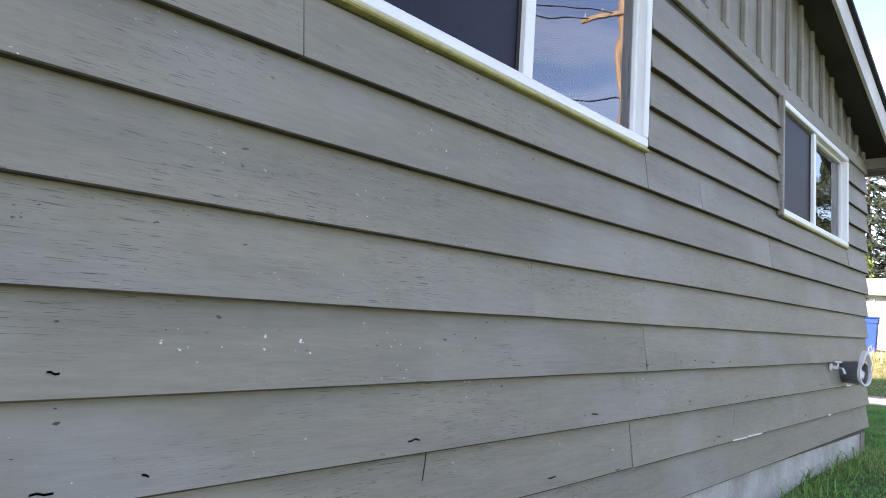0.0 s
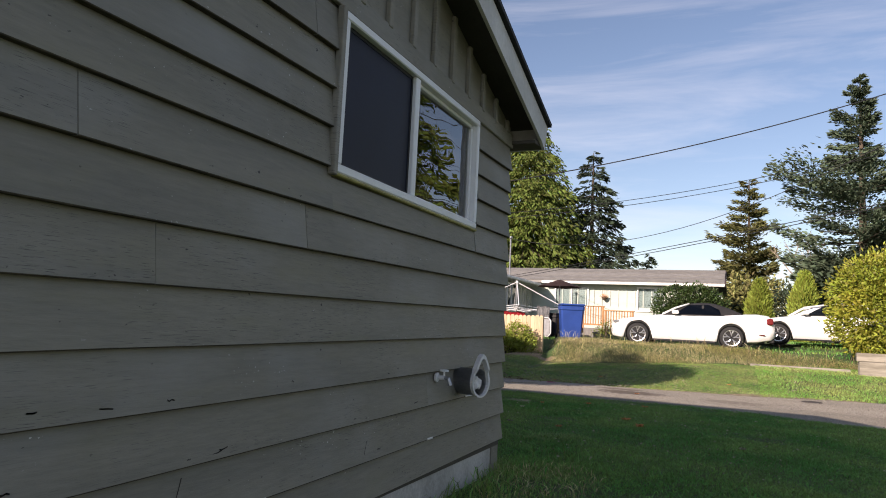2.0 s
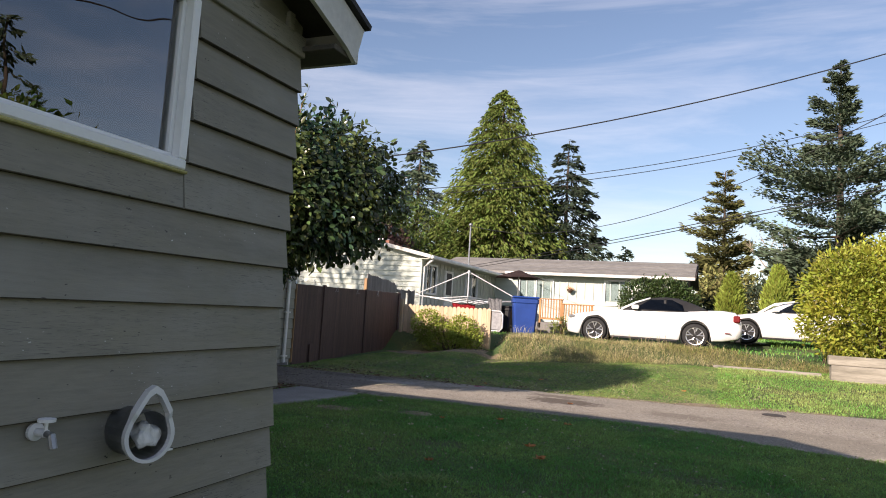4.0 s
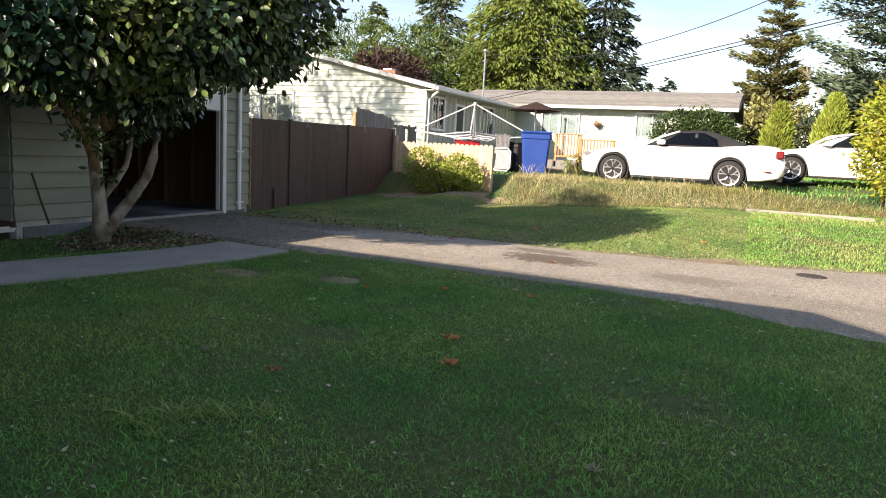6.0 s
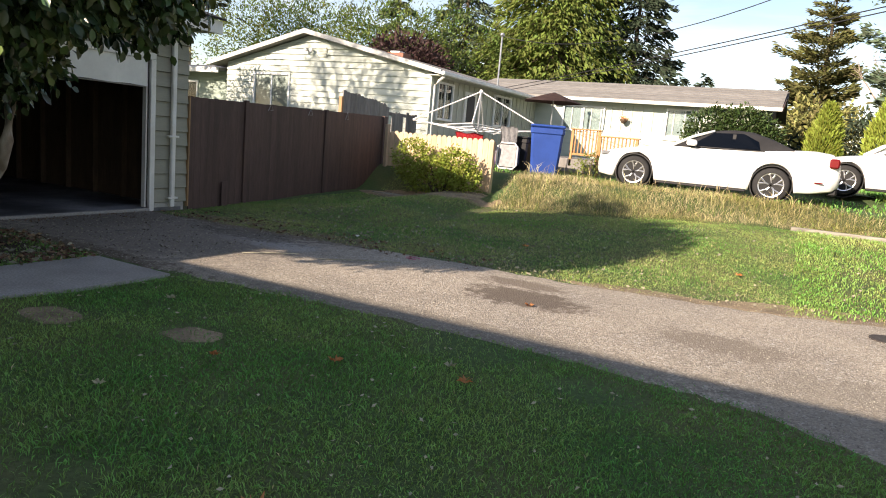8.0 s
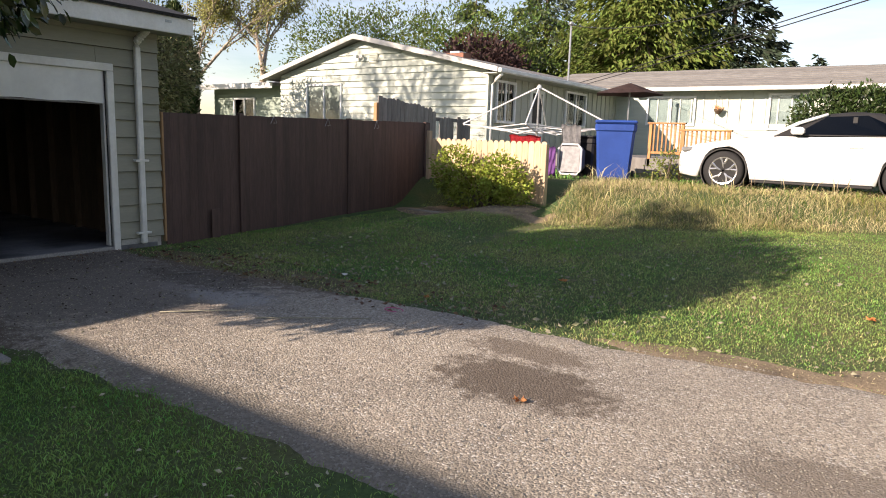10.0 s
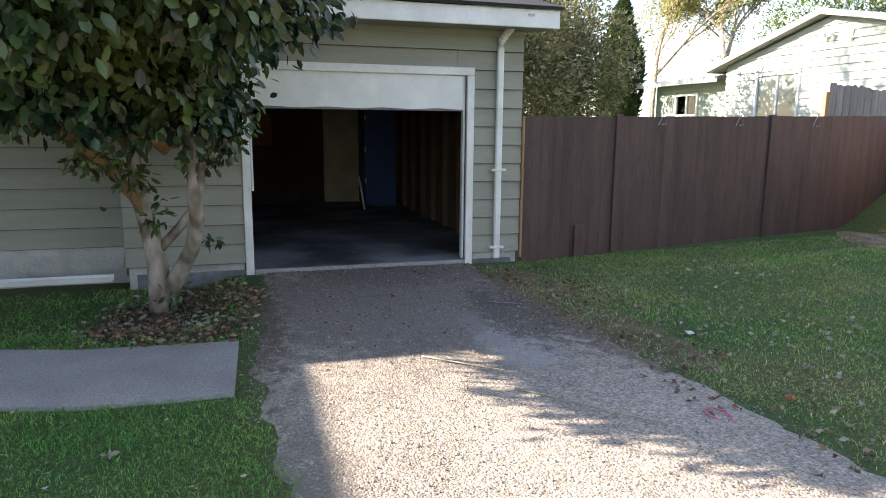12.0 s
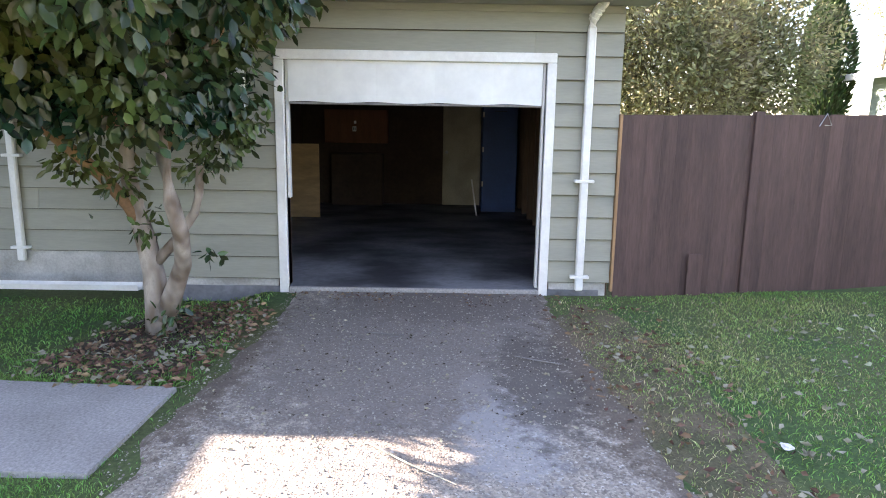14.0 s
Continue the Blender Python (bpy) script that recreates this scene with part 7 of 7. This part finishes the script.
# ---- on the house wall ----
vent_ = thing("dryer_vent", "broken white plastic dryer vent hood on the siding", "vent", (WX + 0.02, 6.80, 0.76))
bm = bmesh.new()
prof = []
for k in range(28):
    a = 2 * math.pi * k / 28
    rr = 0.075 * (1 + 0.9 * max(0.0, math.sin(a)) ** 6)
    prof.append((math.cos(a) * min(rr, 0.09), math.sin(a) * rr))
r0 = [bm.verts.new((0.145 + 0.01 * (z > 0.07), y_ * 1.0, z)) for y_, z in prof]
r1_ = [bm.verts.new((0.145 + 0.01 * (z > 0.07), y_ * 0.84, z * 0.86 - 0.001)) for y_, z in prof]
r2 = [bm.verts.new((0.128, y_, z)) for y_, z in prof]
r3 = [bm.verts.new((0.128, y_ * 0.84, z * 0.86 - 0.001)) for y_, z in prof]
for k in range(28):
    j = (k + 1) % 28
    bm.faces.new((r0[k], r0[j], r1_[j], r1_[k]))
    bm.faces.new((r2[j], r2[k], r3[k], r3[j]))
    bm.faces.new((r0[j], r0[k], r2[k], r2[j]))
    bm.faces.new((r1_[k], r1_[j], r3[j], r3[k]))
part("collar", bm, PLASTICWHITE, vent_, "white teardrop collar")
bm = bmesh.new()
ra, rb_ = [], []
for k in range(24):
    a = 2 * math.pi * k / 24
    ra.append(bm.verts.new((0.0, math.cos(a) * 0.068, math.sin(a) * 0.068)))
    rb_.append(bm.verts.new((0.13, math.cos(a) * 0.068, math.sin(a) * 0.068)))
for k in range(24):
    bm.faces.new((ra[k], ra[(k + 1) % 24], rb_[(k + 1) % 24], rb_[k]))
bmesh.ops.solidify(bm, geom=bm.faces[:], thickness=0.004)
part("duct", bm, GALV, vent_, "grey metal duct stub")
bm = bmesh.new()
bmesh.ops.create_icosphere(bm, subdivisions=3, radius=0.035)
for v in bm.verts:
    v.co *= 1 + 0.5 * noise.noise(v.co * 40)
    v.co += Vector((0.09, 0.015, -0.005))
part("lint", bm, CURTAIN, vent_, "clump of white lint")
vent_.scale = (1.3, 1.3, 1.3)
vent_.rotation_euler = (0, 0, -0.27)
tap = thing("garden_tap", "small painted garden tap on the siding", "tap", (WX + 0.02, 6.42, 0.80))
part("flange", lathe(bmesh.new(), [(0.03, 0), (0.03, 0.012), (0.014, 0.016), (0.014, 0.06)], (0, 0, 0), "x", 14), PLASTICWHITE, tap)
part("spout", tube(bmesh.new(), [(0.05, 0, 0), (0.085, 0, -0.005), (0.1, 0, -0.045)], 0.013, 8), GALV, tap)
part("handle", lathe(bmesh.new(), [(0.006, 0.01), (0.006, 0.035), (0.028, 0.038), (0.028, 0.048), (0.008, 0.05)], (0.055, 0, 0), "z", 12), STRAPWHITE, tap)

# split and open places in the boards, and flaked spots
rk = random.Random(77)


def crack(y, z, ln, tall):
    """A short raw split in a board's face."""
    bm = bmesh.new()
    x = WX + 0.034
    pts = [(y + ln * t_, z + tall * t_ + rk.uniform(-0.004, 0.004)) for t_ in (0, 0.3, 0.6, 1)]
    w = 0.0022
    up = abs(tall) > abs(ln)
    for a, b in zip(pts, pts[1:]):
        o = (w, 0) if up else (0, w)
        bm.faces.new([bm.verts.new((x, p[0] + s_ * o[0], p[1] + s_ * o[1])) for p, s_ in ((a, -1), (a, 1), (b, 1), (b, -1))])
    bmesh.ops.solidify(bm, geom=bm.faces[:], thickness=0.012)
    part("crack", bm, CRACKDARK, wall_east)


for y, z, ln, tall in ((1.86, 0.505, 0.01, 0.09), (5.55, 0.47, 0.015, 0.06), (4.3, 0.5, 0.02, 0.08)):
    crack(y, z, ln, tall)
for _ in range(34):
    yk, lip = rk.uniform(0.3, 7.3), rk.choice(LIPS[1:4])
    crack(yk, lip + 0.011 * (yk - WY) + rk.uniform(0.008, 0.05), rk.uniform(0.012, 0.05), rk.uniform(-0.004, 0.004))
for ya, yb, lip in ((4.3, 4.52, LIPS[1]), (4.53, 4.78, LIPS[1]), (6.9, 7.05, LIPS[2]), (6.3, 6.38, LIPS[1])):
    zc = lip + 0.011 * ((ya + yb) / 2 - WY)
    part("bare_primer", soft_box(WX + 0.022, WX + 0.0375, ya, yb, zc - 0.001, zc + rk.uniform(0.007, 0.012), 0.002), STRAPWHITE, wall_east, "strip of bare white primer")

# the narrow tilted strip beside the far window
solid("trim_strip", soft_box(WX + 0.012, WX + 0.05, W2[0] - 0.045, W2[0] - 0.012, W2[2] - 0.02, 2.6, 0.004), SIDING, "narrow painted trim strip beside the window", "trim", kind="structure")
solid("wall_plaque", soft_box(GX + 0.03, GX + 0.05, 13.42, 13.58, 1.72, 2.08, 0.006), WHITE, "small white board fixed to the siding by the door", "sign board")

# ---- on the ground ----
GREYLEAF = material("pale_grey_green_leaf", (0.33, 0.36, 0.24), 0.8, second=(0.24, 0.22, 0.12), patch=6, grain=30, fine=0.2, bump=0, island=0.5)
BROWNLEAF = material("brown_leaf_litter", (0.14, 0.075, 0.045), 0.85, second=(0.22, 0.14, 0.085), patch=6, grain=30, fine=0.2, bump=0, island=0.5)
gut = thing("gutter_section", "loose pale gutter section lying by the foundation", "gutter", (-7.3, 10.7, 0.03))
bm = bmesh.new()
prism(bm, [(-0.05, 0.0), (0.05, 0.0), (0.065, 0.055), (0.058, 0.055), (0.044, 0.006), (-0.044, 0.006), (-0.058, 0.055), (-0.065, 0.055)], "y", 0, 1.85)
part("trough", bm, WHITE, gut)
solid("stick", tube(bmesh.new(), [(-7.22, 12.98, 0.1), (-7.3, 12.93, 0.4), (-7.385, 12.88, 0.75)], 0.014, 6), DARKBARK, "dark stick leaning on the garage siding", "stick")
mh = solid("drain_cover", lathe(bmesh.new(), [(0.17, -0.02), (0.17, 0.006), (0.15, 0.010), (0.13, 0.006), (0.01, 0.008)], (1.80, 16.6, ground_z(1.8, 16.6) + 0.024), "z", 24), material("rusty_iron", (0.07, 0.06, 0.055), 0.7, patch=9, grain=60, fine=0.3, metal=0.3), "round dark iron drain cover set in the driveway", "drain cover")


def bed(name, label, mat, cx, cy, rx, ry, lift, turn=0.0, seed=0, rings=7, sides=40):
    """A ragged patch that lies on the ground."""
    bm = bmesh.new()
    c = bm.verts.new((cx, cy, ground_z(cx, cy) + lift))
    prev = None
    for k in range(1, rings + 1):
        ring = []
        for i in range(sides):
            a = 2 * math.pi * i / sides
            q = k / rings * (1 + (0.22 * noise.noise((math.cos(a) * 1.6, math.sin(a) * 1.6, seed)) + 0.10 * noise.noise((math.cos(a) * 5, math.sin(a) * 5, seed + 9))))
            u, v = math.cos(a) * rx * q, math.sin(a) * ry * q
            x, y = cx + u * math.cos(turn) - v * math.sin(turn), cy + u * math.sin(turn) + v * math.cos(turn)
            ring.append(bm.verts.new((x, y, ground_z(x, y) + (lift if k < rings else lift * 0.2 - 0.004))))
        for i in range(sides):
            j = (i + 1) % sides
            if prev:
                bm.faces.new((prev[i], ring[i], ring[j], prev[j]))
            else:
                bm.faces.new((c, ring[i], ring[j]))
        prev = ring
    return solid(name, bm, mat, label, "ground", kind="structure", smooth=True)


DARKEARTH = material("dark_leafy_earth", (0.085, 0.062, 0.042), 0.95, second=(0.05, 0.038, 0.028), patch=4, grain=50, fine=0.4, bump=0.7, depth=0.02)
VERGE = material("trodden_earth", (0.15, 0.115, 0.07), 0.95, second=(0.085, 0.085, 0.04), patch=3, grain=50, fine=0.4, bump=0.7, depth=0.02)
bed("earth_bed", "bare brown earth bed under the shrub by the fence", DIRT, -6.0, 22.15, 1.75, 0.75, 0.012, -0.12, 1)
bed("worn_verge", "worn brown earth and dead grass along the driveway edge", DIRT, 1.5, 17.35, 1.5, 0.3, 0.014, 0.25, 5)
bed("worn_verge", "worn earth strip on the lawn edge", DIRT, -0.4, 16.85, 0.9, 0.22, 0.01, 0.08, 6)
bed("worn_verge", "worn brown soil under thin grass along the driveway edge", VERGE, -5.4, 16.7, 1.8, 0.42, 0.006, 0.04, 11)
bed("earth_bed", "dark leafy earth under the camellia", DARKEARTH, -6.0, 13.2, 1.0, 0.62, 0.012, 0.0, 7)
for i_, (px, py, rr) in enumerate(((-3.54, 12.41, 0.22), (-2.54, 12.73, 0.18))):
    bed("bare_patch", "bare dry patch in the mown lawn", DIRT, px, py, rr * 1.2, rr * 0.8, 0.006, 0.3 * i_, 20 + i_)


def maple_leaf(label, x, y, size, turn, mat, tilt):
    bm = bmesh.new()
    pts = []
    for k in range(15):
        a = math.pi * (0.5 + (k / 14 - 0.5) * 1.75)
        rr = size * ((1.0 if k % 2 else 0.55) - 0.25 * abs(k / 14 - 0.5))
        pts.append((math.cos(a) * rr, math.sin(a) * rr))
    c = bm.verts.new((0, 0, 0.004))
    vs = [bm.verts.new((u, v, 0.012 + 0.3 * abs(u) * tilt + 0.012 * math.sin(i * 2.1))) for i, (u, v) in enumerate(pts)]
    for a, b in zip(vs, vs[1:]):
        bm.faces.new((c, a, b))
    bmesh.ops.solidify(bm, geom=bm.faces[:], thickness=0.0015)
    t = thing("fallen_leaf", label, "leaf", (x, y, ground_z(x, y) + (0.03 if in_lawn(x, y) else 0.024)), "fallen leaves")
    t.rotation_euler = (0, 0, turn)
    part("blade", bm, mat, t)
    part("stalk", tube(bmesh.new(), [(0, 0, 0.006), (0.01, -size * 0.5, 0.008), (0.0, -size * 0.9, 0.016)], 0.0018, 5), mat, t)


def in_lawn(x, y):
    return not bool(in_hard(np.array([x]), np.array([y]))[0])


for x, y, s_, m_ in ((-0.735, 11.39, 0.075, MAPLE), (-0.5, 10.85, 0.075, MAPLE), (-1.3, 10.2, 0.05, MAPLE), (-1.9, 10.3, 0.045, PALELEAF), (-2.1, 12.5, 0.04, MAPLE), (-1.5, 12.9, 0.055, MAPLE), (-0.7, 13.1, 0.06, MAPLE), (-0.9, 13.3, 0.05, PALELEAF), (-3.3, 13.2, 0.05, PALELEAF),
                     (-2.6, 17.8, 0.07, PALELEAF), (-2.3, 18.3, 0.06, MAPLE), (-3.4, 17.4, 0.05, PALELEAF), (-1.1, 15.25, 0.05, MAPLE), (0.4, 18.6, 0.06, MAPLE), (-3.0, 16.9, 0.04, MAPLE), (-4.2, 17.2, 0.05, PALELEAF), (0.6, 9.9, 0.045, PALELEAF), (-2.2, 11.8, 0.04, PALELEAF)):
    maple_leaf("curled tan-orange maple leaf lying on the lawn" if m_ is MAPLE else "pale dry leaf lying on the grass", x, y, s_, rk.uniform(0, 6), m_, rk.uniform(0.3, 1.2))


def litter(name, label, n, x0, x1, y0, y1, size, mat, seed, keep, lift):
    r = np.random.default_rng(seed)
    x, y = r.uniform(x0, x1, n), r.uniform(y0, y1, n)
    ok = keep(x, y)
    x, y = x[ok], y[ok]
    z = np.array([ground_z(a, b) for a, b in zip(x, y)]) + lift
    a = r.random(len(x)) * 6.28
    along = np.stack([np.cos(a), np.sin(a), r.uniform(-0.1, 0.35, len(x))], 1)
    ob = leaves(name, np.stack([x, y, z], 1), along, size * r.uniform(0.6, 1.4, len(x)), size * 0.55, mat, r, 0.3)
    return tagged(ob, label, "leaf litter", kind="stuff")


litter("leaf_litter", "brown fallen leaves under the camellia", 1700, -7.3, -4.5, 12.4, 14.0, 0.055, BROWNLEAF, 101, lambda x, y: (np.hypot((x + 5.9) / 1.3, (y - 13.35) / 0.7) < 1) & ~in_hard(x, y) & (np.sin(x * 3.7 + 1) * np.sin(y * 4.3) > -0.45), 0.03)
litter("leaf_litter", "pale fallen leaves under the camellia", 420, -7.3, -4.6, 12.0, 14.1, 0.06, PALELEAF, 102, lambda x, y: (np.hypot((x + 5.9) / 1.3, (y - 13.3) / 0.8) < 1) & ~in_hard(x, y), 0.03)
litter("leaf_litter", "small pale leaves strewn on the lawn", 420, -5, 3, 8.5, 14, 0.03, PALELEAF, 103, lambda x, y: ~in_hard(x, y), 0.03)
litter("leaf_litter", "small pale leaves on the lawn by the fence", 600, -7.2, 2, 16.4, 22, 0.045, PALELEAF, 104, lambda x, y: ~in_hard(x, y), 0.03)
litter("leaf_litter", "pale leaf scraps on the lawn beside the driveway", 260, -6.5, -1.5, 16.5, 19.0, 0.055, PALELEAF, 107, lambda x, y: ~in_hard(x, y), 0.035)
litter("leaf_litter", "large pale green leaves fallen on the lawn by the fence", 170, -6.8, -1.2, 16.7, 20.5, 0.06, GREYLEAF, 108, lambda x, y: ~in_hard(x, y), 0.03)
litter("leaf_litter", "brown leaves along the driveway edge", 420, -6.9, -2.2, 16.3, 17.2, 0.05, BROWNLEAF, 109, lambda x, y: np.sin(x * 4.1) * np.sin(y * 5.3) > -0.3, 0.026)
litter("leaf_litter", "dark leaf crumbs swept against the garage sill", 520, -7.34, -6.6, 13.95, 16.5, 0.03, BROWNLEAF, 110, lambda x, y: x < -7.3 + 0.5 * np.abs(np.sin(y * 3.1) * np.sin(y * 7.7)), 0.024)
litter("leaf_litter", "leaf scraps on the driveway by the garage", 420, -7.3, -4.2, 13.9, 16.5, 0.03, PALELEAF, 105, lambda x, y: in_hard(x, y), 0.024)
litter("leaf_litter", "dark leaf scraps on the driveway", 450, -7.3, -4.6, 13.9, 16.6, 0.022, DARKEARTH, 106, lambda x, y: in_hard(x, y), 0.024)


def pebbles(n, seed):
    r = np.random.default_rng(seed)
    x = r.uniform(-7.2, 3.2, n)
    y = r.uniform(13.6, 17.4, n)
    ok = in_hard(x, y) & (x > -7.25) & (np.hypot((x + 1.3) / 0.75, (y - 15.65) / 0.6) > 1)
    x, y = x[ok], y[ok]
    n = len(x)
    z = np.array([ground_z(a, b) for a, b in zip(x, y)]) + 0.022
    s = r.uniform(0.003, 0.0075, n) * (1 + (r.random(n) < 0.05) * 0.8)
    base = np.array([(1, 0, 0), (-0.5, 0.87, 0), (-0.5, -0.87, 0), (0.1, 0.1, 0.9)])
    a = r.random(n) * 6.28
    rot = np.stack([np.cos(a), -np.sin(a), np.sin(a), np.cos(a)], 1).reshape(n, 2, 2)
    v = np.repeat(base[None], n, 0) * s[:, None, None] * r.uniform(0.7, 1.3, (n, 1, 3))
    v[:, :, :2] = np.einsum("nij,nkj->nki", rot, v[:, :, :2])
    v += np.stack([x, y, z], 1)[:, None]
    f = np.array([[0, 1, 3], [1, 2, 3], [2, 0, 3]])[None] + np.arange(n)[:, None, None] * 4
    m = material("loose_stone", (0.30, 0.27, 0.225), 0.9, patchy=0.1, bump=0, island=0.5)
    return tagged(soup("loose_gravel", v.reshape(-1, 3), f.reshape(-1, 3), m), "loose grey and tan gravel on the driveway", "gravel", kind="stuff")


pebbles(38000, 111)
for a, b, m_, lab in (((-3.6, 15.4), (-2.9, 16.0), PALELEAF, "pale dry stalk lying on the driveway"), ((-4.3, 15.0), (-3.9, 15.45), PALELEAF, "pale thin stalk on the driveway"), ((-5.6, 15.9), (-5.45, 16.2), GREYWOOD, "grey twig on the driveway"), ((-6.1, 14.8), (-6.05, 15.1), GREYWOOD, "grey twig near the garage")):
    za = ground_z(*a) + 0.03
    solid("twig", tube(bmesh.new(), [(a[0], a[1], za), ((a[0] + b[0]) / 2 + 0.03, (a[1] + b[1]) / 2, za + 0.008), (b[0], b[1], za)], [0.005, 0.005, 0.003], 5), m_, lab, "twig", "twigs on the driveway")
ring_ = [(-2.95 + 0.09 * math.cos(k * 0.5), 16.35 + 0.06 * math.sin(k * 0.5), ground_z(-2.95, 16.35) + 0.03) for k in range(12)]
solid("cord", tube(bmesh.new(), ring_, 0.004, 5), material("pink_cord", (0.6, 0.10, 0.25), 0.6, patchy=0.1, bump=0), "loop of pink cord on the lawn edge", "cord")
bm = bmesh.new()
bmesh.ops.create_icosphere(bm, subdivisions=3, radius=0.024)
for v in bm.verts:
    v.co = Vector((v.co.x * 1.3, v.co.y, v.co.z * 0.35)) * (1 + 0.8 * noise.noise(v.co * 55)) + Vector((-4.3, 17.15, ground_z(-4.3, 17.15) + 0.03))
solid("paper_scrap", bm, CURTAIN, "crumpled white paper scrap on the lawn", "litter")
bare_tree("maple_tree", "thinly leaved maple behind the garage", (-20.0, 13.0, 0.0), 13.5, 73, YELLOWLEAF, 2600, 5)
conifer("cedar_tree", "tall cedar beside the utility pole, mirrored in the glass", (12.9, 32.9, 0.6), 15.0, 4.4, CEDARLEAF, 83, 16000, 260, 0.6, 0.03, 0.4, 0.65, 0.33, 0.0, ([0, 0.5, 0.8, 1], [3.4, 3.2, 2.2, 0.4]), 0.1)
